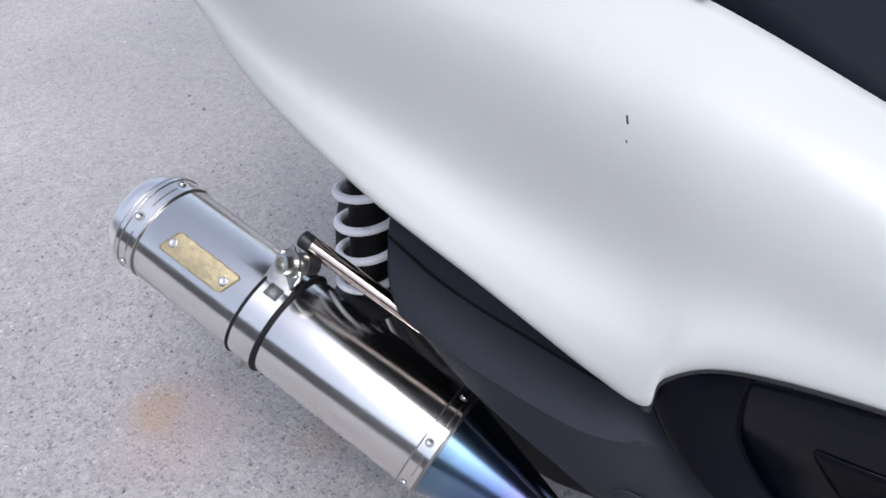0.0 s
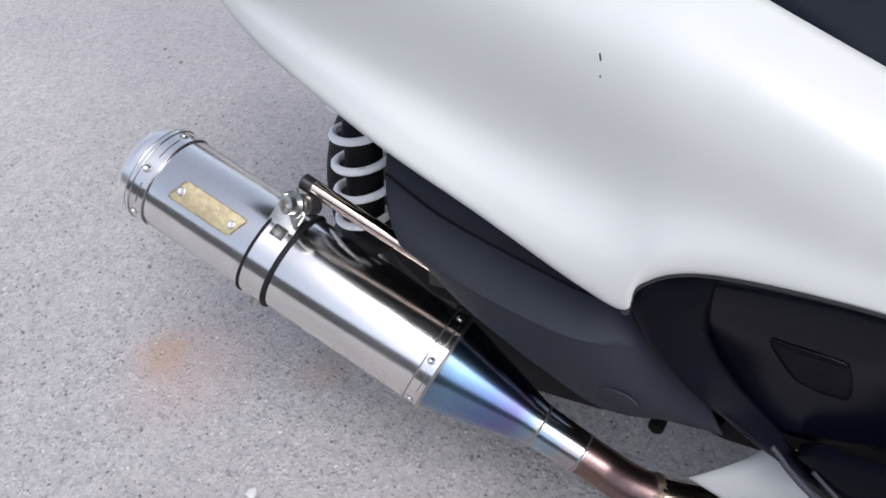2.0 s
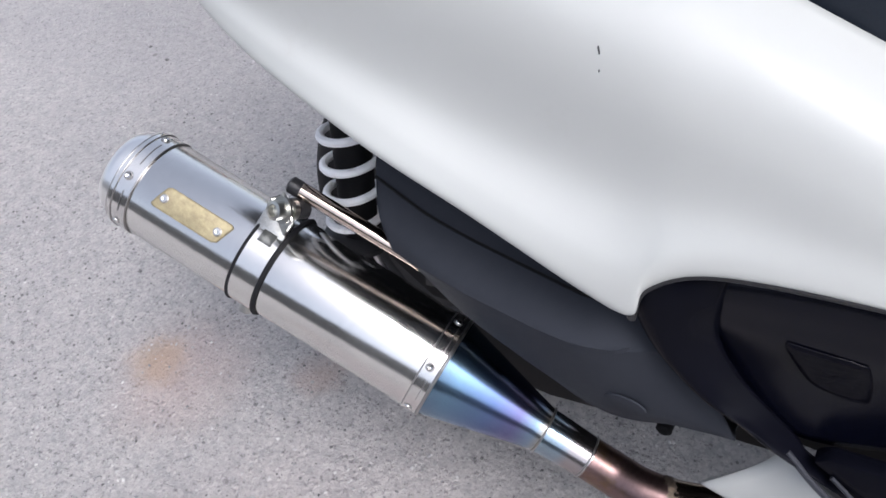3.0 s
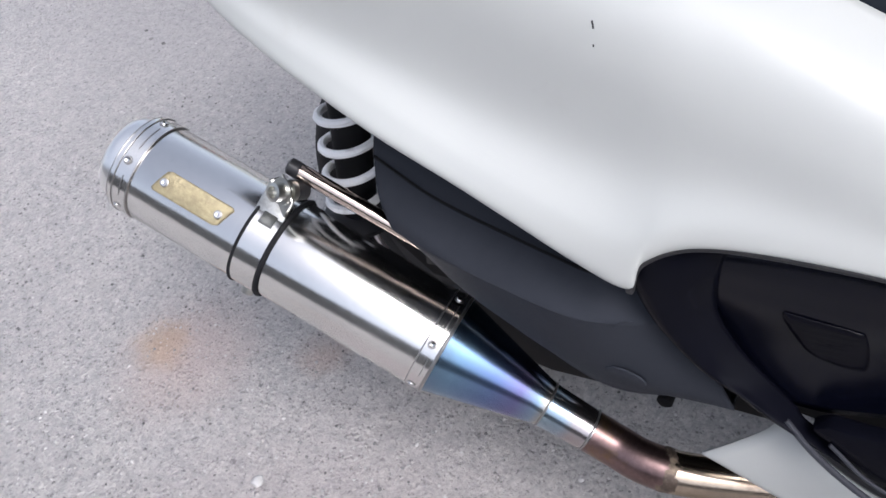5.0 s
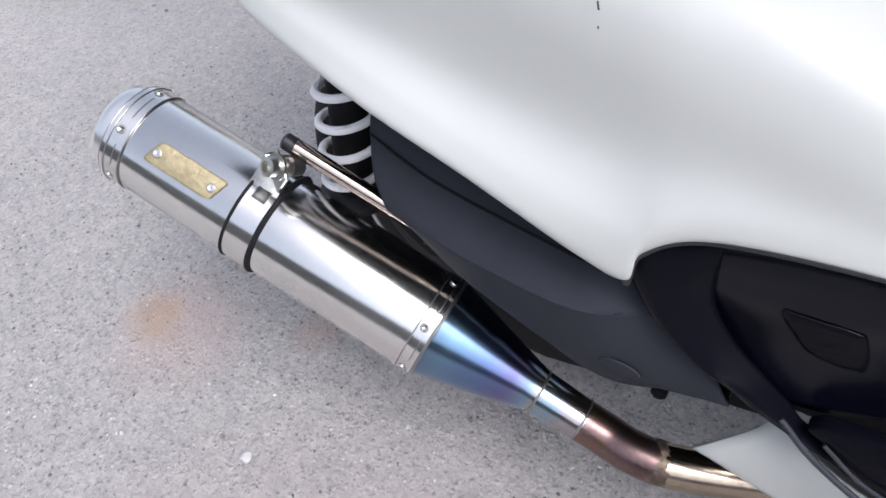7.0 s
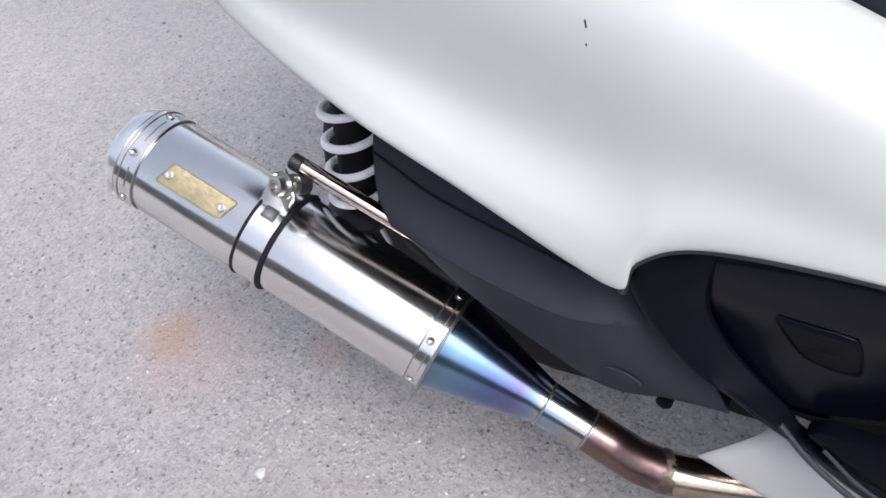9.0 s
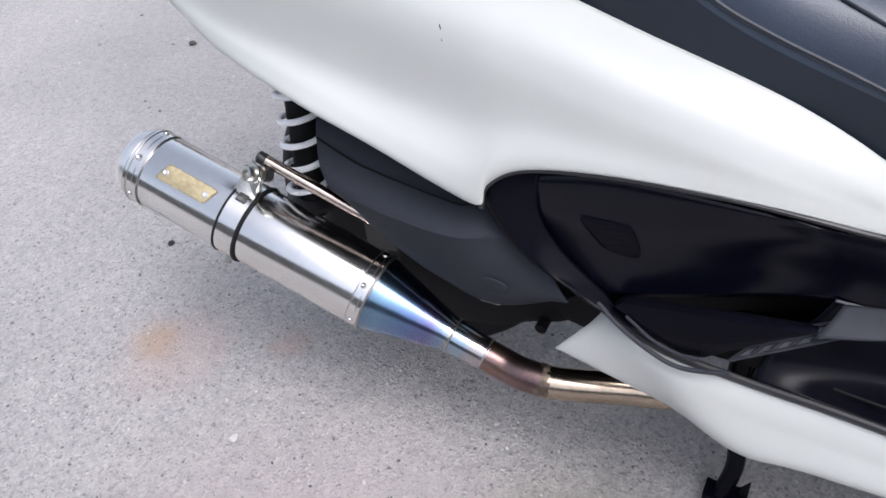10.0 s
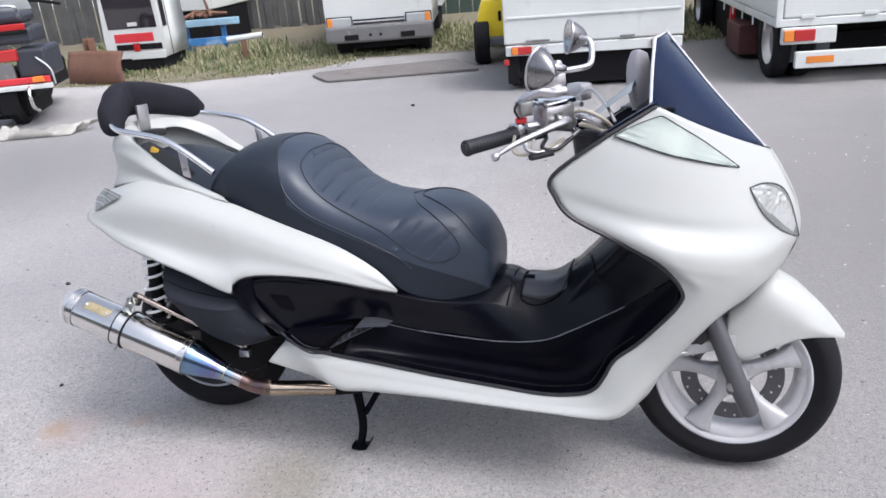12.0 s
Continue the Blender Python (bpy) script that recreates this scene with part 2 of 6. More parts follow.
def box(size, place=(0, 0, 0), bevel=0.0, turn=None, bm=None, segments=2):
    """A box with bevelled edges, size and centre in metres."""
    b = bmesh.new()
    bmesh.ops.create_cube(b, size=1.0)
    for v in b.verts:
        v.co = Vector((v.co.x * size[0], v.co.y * size[1], v.co.z * size[2]))
    if bevel:
        bmesh.ops.bevel(b, geom=list(b.edges), offset=bevel, segments=segments, affect="EDGES", profile=0.5)
    m = Matrix.Translation(place) @ (turn.to_4x4() if turn else Matrix())
    bmesh.ops.transform(b, matrix=m, verts=b.verts)
    return joined(bm, b) if bm else b


def joined(a, b):
    me = bpy.data.meshes.new("tmp")
    b.to_mesh(me)
    b.free()
    a.from_mesh(me)
    bpy.data.meshes.remove(me)
    return a


def prism(outline, depth, axis="y", place=0.0, bevel=0.0, segments=2):
    """A plate cut to an outline (pairs) and given depth along an axis, with bevelled edges."""
    b = bmesh.new()
    def at(p, d):
        return {"y": (p[0], d, p[1]), "x": (d, p[0], p[1]), "z": (p[0], p[1], d)}[axis]
    lo = [b.verts.new(at(p, place)) for p in outline]
    hi = [b.verts.new(at(p, place + depth)) for p in outline]
    b.faces.new(lo)
    b.faces.new(hi[::-1])
    for i in range(len(lo)):
        j = (i + 1) % len(lo)
        b.faces.new((lo[j], lo[i], hi[i], hi[j]))
    bmesh.ops.recalc_face_normals(b, faces=b.faces)
    if bevel:
        bmesh.ops.bevel(b, geom=list(b.edges), offset=bevel, segments=segments, affect="EDGES", profile=0.5)
    return b


def skin(rings, caps=True):
    """A closed body through rings of equal count."""
    b = bmesh.new()
    v = [[b.verts.new(p) for p in r] for r in rings]
    for i in range(len(v) - 1):
        for j in range(len(v[0])):
            k = (j + 1) % len(v[0])
            b.faces.new((v[i][j], v[i][k], v[i + 1][k], v[i + 1][j])).smooth = True
    if caps:
        b.faces.new(v[0][::-1])
        b.faces.new(v[-1])
    bmesh.ops.recalc_face_normals(b, faces=b.faces)
    return b


# ---- ground ----
def ground_material():
    m = bpy.data.materials.new("worn_pale_asphalt")
    m.use_nodes = True
    n, l = m.node_tree.nodes, m.node_tree.links
    b = n["Principled BSDF"]
    co = n.new("ShaderNodeTexCoord")

    def tex(scale, detail=6, rough=0.6, kind="ShaderNodeTexNoise"):
        t = n.new(kind)
        t.inputs["Scale"].default_value = scale
        if kind == "ShaderNodeTexNoise":
            t.inputs["Detail"].default_value, t.inputs["Roughness"].default_value = detail, rough
        l.new(co.outputs["Object"], t.inputs["Vector"])
        return t

    def ramp(src, lo, hi, a, c):
        r = n.new("ShaderNodeMapRange")
        r.inputs["From Min"].default_value, r.inputs["From Max"].default_value = lo, hi
        l.new(src, r.inputs["Value"])
        x = n.new("ShaderNodeMix")
        x.data_type = "RGBA"
        x.inputs["A"].default_value, x.inputs["B"].default_value = (*a, 1), (*c, 1)
        l.new(r.outputs[0], x.inputs["Factor"])
        return x, r

    base, _ = ramp(tex(1.7, 10, 0.7).outputs["Fac"], 0.36, 0.64, (0.425, 0.415, 0.408), (0.505, 0.490, 0.476))
    # aggregate: pale and dark stones of a few millimetres
    vor = tex(210, kind="ShaderNodeTexVoronoi")
    stone, _ = ramp(vor.outputs["Color"], 0.0, 1.0, (0.60, 0.60, 0.61), (1.42, 1.40, 1.38))
    mul = n.new("ShaderNodeMix")
    mul.data_type, mul.blend_type = "RGBA", "MULTIPLY"
    mul.inputs["Factor"].default_value = 0.45
    l.new(base.outputs["Result"], mul.inputs["A"])
    l.new(stone.outputs["Result"], mul.inputs["B"])
    grit, _ = ramp(tex(38, 8, 0.8).outputs["Fac"], 0.35, 0.7, (0.84, 0.84, 0.855), (1.18, 1.165, 1.15))
    mul2 = n.new("ShaderNodeMix")
    mul2.data_type, mul2.blend_type = "RGBA", "MULTIPLY"
    mul2.inputs["Factor"].default_value = 1.0
    l.new(mul.outputs["Result"], mul2.inputs["A"])
    l.new(grit.outputs["Result"], mul2.inputs["B"])
    pits, _ = ramp(tex(95, 4, 0.75).outputs["Fac"], 0.35, 0.44, (0.52, 0.51, 0.52), (1.05, 1.05, 1.04))
    mul3 = n.new("ShaderNodeMix")
    mul3.data_type, mul3.blend_type = "RGBA", "MULTIPLY"
    mul3.inputs["Factor"].default_value = 1.0
    l.new(mul2.outputs["Result"], mul3.inputs["A"])
    l.new(pits.outputs["Result"], mul3.inputs["B"])
    out = mul3.outputs["Result"]
    # rust and earth stains, and broad darker patches, with soft, ragged edges
    sep = n.new("ShaderNodeVectorMath")
    wob = tex(14, 5)
    shift = n.new("ShaderNodeVectorMath")
    shift.operation = "MULTIPLY_ADD"
    l.new(wob.outputs["Color"], shift.inputs[0])
    shift.inputs[1].default_value, shift.inputs[2].default_value = (0.07, 0.07, 0), (-0.035, -0.035, 0)
    sep.operation = "ADD"
    l.new(co.outputs["Object"], sep.inputs[0])
    l.new(shift.outputs[0], sep.inputs[1])
    # patches (3.6, 3.2) and (-1.1, 0.9) put truck and scooter shade into colour
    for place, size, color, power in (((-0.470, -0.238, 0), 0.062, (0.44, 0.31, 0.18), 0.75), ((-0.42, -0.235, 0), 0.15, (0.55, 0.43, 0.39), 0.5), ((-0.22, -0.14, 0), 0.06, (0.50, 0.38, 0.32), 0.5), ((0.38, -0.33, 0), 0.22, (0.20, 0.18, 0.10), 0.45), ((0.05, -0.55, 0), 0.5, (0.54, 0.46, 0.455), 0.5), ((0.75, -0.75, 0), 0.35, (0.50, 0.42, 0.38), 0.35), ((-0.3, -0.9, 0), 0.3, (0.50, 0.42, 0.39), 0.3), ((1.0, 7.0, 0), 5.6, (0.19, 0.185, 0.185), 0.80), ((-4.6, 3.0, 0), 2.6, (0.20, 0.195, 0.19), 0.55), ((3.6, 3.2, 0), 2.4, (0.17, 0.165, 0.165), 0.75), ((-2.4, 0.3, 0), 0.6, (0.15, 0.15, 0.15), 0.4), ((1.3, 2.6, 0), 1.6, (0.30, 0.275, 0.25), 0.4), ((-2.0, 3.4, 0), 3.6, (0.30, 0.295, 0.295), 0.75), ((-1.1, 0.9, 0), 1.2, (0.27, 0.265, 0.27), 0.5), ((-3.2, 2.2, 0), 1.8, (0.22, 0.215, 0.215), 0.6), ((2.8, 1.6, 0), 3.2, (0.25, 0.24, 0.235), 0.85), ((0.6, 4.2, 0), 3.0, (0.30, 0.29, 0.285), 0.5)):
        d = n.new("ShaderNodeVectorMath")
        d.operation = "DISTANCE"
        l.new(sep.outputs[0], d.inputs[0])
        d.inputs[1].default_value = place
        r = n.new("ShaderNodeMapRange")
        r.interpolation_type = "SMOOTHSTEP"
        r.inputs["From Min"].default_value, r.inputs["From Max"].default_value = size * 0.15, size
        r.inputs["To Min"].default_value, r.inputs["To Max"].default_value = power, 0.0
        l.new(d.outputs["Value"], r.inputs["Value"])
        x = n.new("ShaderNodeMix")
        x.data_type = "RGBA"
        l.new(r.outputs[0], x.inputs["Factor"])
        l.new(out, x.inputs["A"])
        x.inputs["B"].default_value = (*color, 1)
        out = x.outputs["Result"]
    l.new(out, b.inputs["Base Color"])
    b.inputs["Roughness"].default_value, b.inputs["Specular IOR Level"].default_value = 0.9, 0.1
    # relief: single rounded stones of a few millimetres standing out of a fine granular bed
    lumps = tex(125, kind="ShaderNodeTexVoronoi")
    crest, stand = n.new("ShaderNodeMapRange"), n.new("ShaderNodeMapRange")
    crest.interpolation_type = "SMOOTHSTEP"
    crest.inputs["From Min"].default_value, crest.inputs["From Max"].default_value = 0.55, 0.1
    l.new(lumps.outputs["Distance"], crest.inputs["Value"])
    stand.inputs["From Min"].default_value, stand.inputs["From Max"].default_value = 0.15, 0.8
    l.new(lumps.outputs["Color"], stand.inputs["Value"])
    proud = n.new("ShaderNodeMath")
    proud.operation = "MULTIPLY"
    l.new(crest.outputs[0], proud.inputs[0])
    l.new(stand.outputs[0], proud.inputs[1])
    h = n.new("ShaderNodeMath")
    h.operation = "MULTIPLY_ADD"
    l.new(tex(330, 6, 0.85).outputs["Fac"], h.inputs[0])
    h.inputs[1].default_value = 1.1
    l.new(proud.outputs[0], h.inputs[2])
    bp = n.new("ShaderNodeBump")
    bp.inputs["Strength"].default_value, bp.inputs["Distance"].default_value = 1.0, 0.0042
    l.new(h.outputs[0], bp.inputs["Height"])
    l.new(bp.outputs["Normal"], b.inputs["Normal"])
    return m


GROUND = ground_material()
bm = bmesh.new()
xs = [-900, -60, -12, -5, -2, -1, 0, 1, 2, 5, 12, 60, 900]
vs = [[bm.verts.new((x, y, 0)) for y in xs] for x in xs]
for i in range(len(xs) - 1):
    for j in range(len(xs) - 1):
        bm.faces.new((vs[i][j], vs[i + 1][j], vs[i + 1][j + 1], vs[i][j + 1]))
tagged(part("ground", bm, GROUND, label="pale grey worn asphalt yard with rusty stains"), category="ground", kind="structure")

# ---- scooter ----
LEAN = 6.0
scooter = new("scooter")
scooter.matrix_world = pose(0, 0, 0, -LEAN, 0, 0)
tagged(scooter, "white maxi scooter with black seat, leaning on its stand on asphalt", "scooter")

# rear side panel: upper slope, waist, flared lower lip
TAIL = [
    [(-0.185, -0.165, 0.725), (-0.05, -0.195, 0.765), (0.06, -0.205, 0.756), (0.15, -0.206, 0.738), (0.23, -0.206, 0.716), (0.262, -0.206, 0.706), (0.29, -0.206, 0.696), (0.33, -0.206, 0.681), (0.40, -0.205, 0.655), (0.543, -0.202, 0.602), (0.64, -0.198, 0.545), (0.694, -0.192, 0.490)],
    [(-0.207, -0.186, 0.698), (-0.06, -0.232, 0.728), (0.06, -0.246, 0.720), (0.15, -0.250, 0.704), (0.23, -0.250, 0.684), (0.264, -0.250, 0.674), (0.29, -0.249, 0.666), (0.33, -0.248, 0.653), (0.40, -0.245, 0.628), (0.535, -0.231, 0.578), (0.635, -0.213, 0.530), (0.694, -0.193, 0.489)],
    [(-0.220, -0.202, 0.682), (-0.07, -0.247, 0.690), (0.055, -0.262, 0.686), (0.15, -0.266, 0.668), (0.235, -0.267, 0.646), (0.266, -0.267, 0.638), (0.29, -0.266, 0.631), (0.33, -0.264, 0.620), (0.40, -0.260, 0.599), (0.53, -0.245, 0.556), (0.63, -0.218, 0.520), (0.693, -0.193, 0.487)],
    [(-0.224, -0.209, 0.666), (-0.083, -0.251, 0.640), (0.05, -0.268, 0.614), (0.15, -0.271, 0.590), (0.235, -0.273, 0.574), (0.267, -0.274, 0.573), (0.288, -0.2735, 0.575), (0.325, -0.271, 0.577), (0.40, -0.266, 0.567), (0.53, -0.249, 0.542), (0.63, -0.221, 0.512), (0.693, -0.193, 0.486)],
    [(-0.214, -0.216, 0.650), (-0.090, -0.259, 0.620), (0.05, -0.289, 0.590), (0.15, -0.297, 0.558), (0.235, -0.298, 0.533), (0.268, -0.297, 0.530), (0.283, -0.292, 0.541), (0.318, -0.283, 0.551), (0.40, -0.272, 0.549), (0.53, -0.252, 0.531), (0.63, -0.223, 0.506), (0.693, -0.193, 0.485)],
    [(-0.196, -0.218, 0.640), (-0.084, -0.263, 0.603), (0.05, -0.298, 0.573), (0.15, -0.304, 0.541), (0.235, -0.304, 0.508), (0.271, -0.301, 0.499), (0.278, -0.294, 0.519), (0.314, -0.285, 0.537), (0.40, -0.273, 0.541), (0.53, -0.252, 0.528), (0.63, -0.223, 0.503), (0.693, -0.193, 0.484)],
    [(-0.176, -0.207, 0.640), (-0.074, -0.247, 0.595), (0.05, -0.277, 0.560), (0.15, -0.284, 0.528), (0.232, -0.290, 0.497), (0.270, -0.296, 0.492), (0.275, -0.288, 0.513), (0.313, -0.278, 0.533), (0.40, -0.266, 0.537), (0.53, -0.246, 0.524), (0.63, -0.220, 0.501), (0.692, -0.191, 0.483)],
]
panel("tail_panel", TAIL, PEARL, scooter, 150, 44, label="glossy white tail side panel")

# black side panel under the tail panel, tunnel and floor
MID = [
    [(0.28, -0.16, 0.56), (0.37, -0.155, 0.56), (0.45, -0.15, 0.56), (0.60, -0.05, 0.50), (0.78, 0.0, 0.48), (0.93, 0.0, 0.500), (0.99, 0.0, 0.486), (1.06, 0.0, 0.489), (1.11, 0.0, 0.520), (1.17, 0.0, 0.575), (1.30, 0.0, 0.72)],
    [(0.28, -0.20, 0.55), (0.37, -0.20, 0.55), (0.45, -0.19, 0.55), (0.60, -0.12, 0.50), (0.78, -0.06, 0.475), (0.93, -0.06, 0.492), (0.99, -0.06, 0.476), (1.06, -0.06, 0.479), (1.11, -0.06, 0.510), (1.17, -0.06, 0.568), (1.30, -0.06, 0.71)],
    [(0.27, -0.265, 0.515), (0.37, -0.262, 0.534), (0.45, -0.250, 0.531), (0.60, -0.222, 0.505), (0.78, -0.145, 0.453), (0.92, -0.116, 0.450), (0.98, -0.106, 0.437), (1.05, -0.101, 0.427), (1.11, -0.101, 0.459), (1.18, -0.106, 0.540), (1.31, -0.13, 0.69)],
    [(0.27, -0.270, 0.49), (0.37, -0.266, 0.492), (0.45, -0.256, 0.497), (0.60, -0.226, 0.490), (0.78, -0.153, 0.438), (0.92, -0.128, 0.434), (0.98, -0.121, 0.419), (1.06, -0.115, 0.410), (1.12, -0.114, 0.438), (1.20, -0.118, 0.518), (1.33, -0.145, 0.66)],
    [(0.28, -0.255, 0.43), (0.375, -0.256, 0.440), (0.45, -0.246, 0.445), (0.60, -0.210, 0.440), (0.78, -0.148, 0.395), (0.94, -0.140, 0.388), (1.00, -0.138, 0.384), (1.07, -0.138, 0.386), (1.14, -0.136, 0.414), (1.24, -0.142, 0.492), (1.36, -0.18, 0.61)],
    [(0.33, -0.255, 0.385), (0.40, -0.252, 0.382), (0.46, -0.240, 0.390), (0.606, -0.205, 0.406), (0.78, -0.146, 0.354), (0.945, -0.148, 0.348), (1.00, -0.150, 0.350), (1.06, -0.152, 0.362), (1.14, -0.150, 0.396), (1.262, -0.156, 0.466), (1.375, -0.21, 0.565)],
]
panel("centre_cover", MID, TUNNEL, scooter, 90, 40, label="semi-gloss black side cover and tunnel")
# diagonal rear bracket of the footboard with its recess
panel("foot_bracket", [
    [(0.265, -0.280, 0.506), (0.262, -0.277, 0.492), (0.274, -0.275, 0.460), (0.291, -0.272, 0.437), (0.316, -0.270, 0.412), (0.343, -0.266, 0.392), (0.372, -0.258, 0.368), (0.42, -0.250, 0.345)],
    [(0.277, -0.285, 0.522), (0.272, -0.288, 0.494), (0.286, -0.288, 0.465), (0.303, -0.287, 0.443), (0.328, -0.284, 0.419), (0.355, -0.280, 0.402), (0.384, -0.275, 0.380), (0.44, -0.270, 0.353)],
    [(0.296, -0.276, 0.534), (0.298, -0.285, 0.505), (0.305, -0.284, 0.472), (0.322, -0.280, 0.441), (0.346, -0.276, 0.414), (0.369, -0.273, 0.396), (0.394, -0.271, 0.379), (0.45, -0.267, 0.353)],
    [(0.325, -0.264, 0.539), (0.322, -0.272, 0.508), (0.325, -0.267, 0.468), (0.344, -0.261, 0.432), (0.370, -0.257, 0.404), (0.391, -0.256, 0.386), (0.406, -0.258, 0.374), (0.46, -0.255, 0.352)],
], GLOSS_BLACK, scooter, 50, 18, label="black diagonal bracket")
# front cowl
COWL = [
    [(1.330, -0.235, 0.952), (1.42, -0.195, 0.905), (1.50, -0.130, 0.865), (1.575, -0.02, 0.825)],
    [(1.215, -0.285, 0.885), (1.37, -0.255, 0.840), (1.50, -0.170, 0.805), (1.605, -0.02, 0.775)],
    [(1.118, -0.300, 0.812), (1.32, -0.290, 0.748), (1.50, -0.205, 0.715), (1.640, -0.02, 0.700)],
    [(1.125, -0.300, 0.765), (1.33, -0.292, 0.705), (1.51, -0.208, 0.672), (1.650, -0.02, 0.655)],
    [(1.160, -0.302, 0.722), (1.36, -0.312, 0.660), (1.53, -0.222, 0.628), (1.650, -0.02, 0.622)],
    [(1.250, -0.302, 0.675), (1.39, -0.308, 0.622), (1.53, -0.220, 0.590), (1.635, -0.03, 0.590)],
    [(1.340, -0.296, 0.624), (1.42, -0.292, 0.588), (1.53, -0.205, 0.552), (1.615, -0.04, 0.550)],
    [(1.392, -0.282, 0.565), (1.44, -0.270, 0.545), (1.50, -0.215, 0.512), (1.54, -0.140, 0.505)],
    [(1.388, -0.270, 0.518), (1.41, -0.264, 0.498), (1.45, -0.232, 0.463), (1.47, -0.170, 0.453)],
    [(1.308, -0.253, 0.420), (1.335, -0.255, 0.398), (1.368, -0.234, 0.361), (1.385, -0.175, 0.350)],
    [(1.252, -0.253, 0.371), (1.285, -0.257, 0.340), (1.325, -0.242, 0.303), (1.345, -0.175, 0.290)],
    [(1.227, -0.254, 0.325), (1.257, -0.260, 0.292), (1.288, -0.250, 0.250), (1.315, -0.170, 0.238)],
    [(1.205, -0.253, 0.292), (1.226, -0.262, 0.258), (1.248, -0.260, 0.220), (1.270, -0.170, 0.198)],
    [(1.165, -0.252, 0.274), (1.180, -0.264, 0.247), (1.196, -0.269, 0.218), (1.210, -0.170, 0.195)],
    [(1.080, -0.252, 0.266), (1.085, -0.266, 0.246), (1.090, -0.273, 0.224), (1.090, -0.170, 0.200)],
    [(0.950, -0.253, 0.277), (0.950, -0.268, 0.254), (0.950, -0.275, 0.230), (0.950, -0.170, 0.206)],
    [(0.800, -0.254, 0.292), (0.800, -0.269, 0.266), (0.800, -0.276, 0.236), (0.800, -0.180, 0.214)],
    [(0.640, -0.257, 0.313), (0.640, -0.272, 0.280), (0.625, -0.278, 0.238), (0.620, -0.190, 0.219)],
    [(0.550, -0.261, 0.324), (0.550, -0.276, 0.290), (0.545, -0.281, 0.238), (0.540, -0.200, 0.219)],
    [(0.460, -0.264, 0.339), (0.460, -0.275, 0.312), (0.450, -0.266, 0.266), (0.450, -0.248, 0.262)],
    [(0.387, -0.240, 0.351), (0.374, -0.253, 0.335), (0.338, -0.262, 0.292), (0.341, -0.250, 0.286)],
]
panel("front_cowl", COWL, PEARL, scooter, 36, 170, label="glossy white front fairing side and sill")
FLOOR = [
    [(0.606, -0.209, 0.410), (0.70, -0.164, 0.373), (0.80, -0.149, 0.356), (0.95, -0.152, 0.350), (1.06, -0.156, 0.363), (1.14, -0.154, 0.397), (1.262, -0.160, 0.467), (1.38, -0.215, 0.566)],
    [(0.59, -0.220, 0.385), (0.70, -0.174, 0.343), (0.82, -0.156, 0.322), (0.96, -0.157, 0.316), (1.07, -0.162, 0.324), (1.155, -0.163, 0.358), (1.275, -0.174, 0.442), (1.385, -0.230, 0.552)],
    [(0.56, -0.240, 0.352), (0.70, -0.188, 0.303), (0.84, -0.171, 0.283), (0.98, -0.172, 0.274), (1.10, -0.178, 0.272), (1.185, -0.192, 0.308), (1.285, -0.208, 0.418), (1.39, -0.248, 0.537)],
    [(x, y + 0.003, z - 0.001) for x, y, z in (row[0] for row in COWL[8:-2][::-1])],
]
panel("footboard", FLOOR, GLOSS_BLACK, scooter, 110, 30, label="black plastic footboard")
part("nose", mirrored(mirrored(sheet(surface([[(1.575, -0.021, 0.825), (1.605, -0.021, 0.775), (1.640, -0.021, 0.700), (1.650, -0.021, 0.622), (1.615, -0.041, 0.550)], [(1.578, 0, 0.826), (1.608, 0, 0.776), (1.643, 0, 0.701), (1.653, 0, 0.623), (1.618, 0, 0.551)], [(1.575, 0.021, 0.825), (1.605, 0.021, 0.775), (1.640, 0.021, 0.700), (1.650, 0.021, 0.622), (1.615, 0.041, 0.550)]], 24, 8)))), PEARL, scooter)
# inner leg shield
EDGE = [row[0] for row in COWL[:9]]
panel("leg_shield", [
    [(x + 0.001, y + 0.003, z) for x, y, z in EDGE],
    [(x + 0.035, y + 0.034, z - 0.010) for x, y, z in EDGE[:-1]] + [(1.392, -0.245, 0.520)],
    [(1.30, -0.12, 0.90), (1.27, -0.14, 0.83), (1.25, -0.15, 0.77), (1.24, -0.14, 0.72), (1.25, -0.13, 0.68), (1.29, -0.13, 0.66), (1.34, -0.16, 0.63), (1.375, -0.20, 0.585), (1.385, -0.215, 0.540)],
    [(1.32, 0, 0.89), (1.29, 0, 0.83), (1.27, 0, 0.78), (1.26, 0, 0.74), (1.28, 0, 0.71), (1.30, 0, 0.70), (1.34, 0, 0.66), (1.37, -0.10, 0.61), (1.38, -0.18, 0.560)],
], GLOSS_BLACK, scooter, 60, 24, label="black inner leg shield", outward=1)
for s in (-1, 1):
    part("cowl_trim", tube([(x - 0.002, -s * (y - 0.002), z) for x, y, z in (row[0] for row in COWL)], 0.0046, 8, 200), TRIM, scooter)

# screen
def screen_grid(inset=0.0):
    low = [(1.312, -0.165, 0.940), (1.40, -0.140, 0.900), (1.50, -0.085, 0.855), (1.565, 0, 0.828), (1.50, 0.085, 0.855), (1.40, 0.140, 0.900), (1.312, 0.165, 0.940)]
    mid = [(1.313, -0.150, 1.020), (1.36, -0.125, 0.995), (1.41, -0.075, 0.975), (1.445, 0, 0.962), (1.41, 0.075, 0.975), (1.36, 0.125, 0.995), (1.313, 0.150, 1.020)]
    top = [(1.316, -0.128, 1.088), (1.325, -0.100, 1.092), (1.332, -0.055, 1.096), (1.335, 0, 1.098), (1.332, 0.055, 1.096), (1.325, 0.100, 1.092), (1.316, 0.128, 1.088)]
    return surface([low, mid, top], 48, 14)
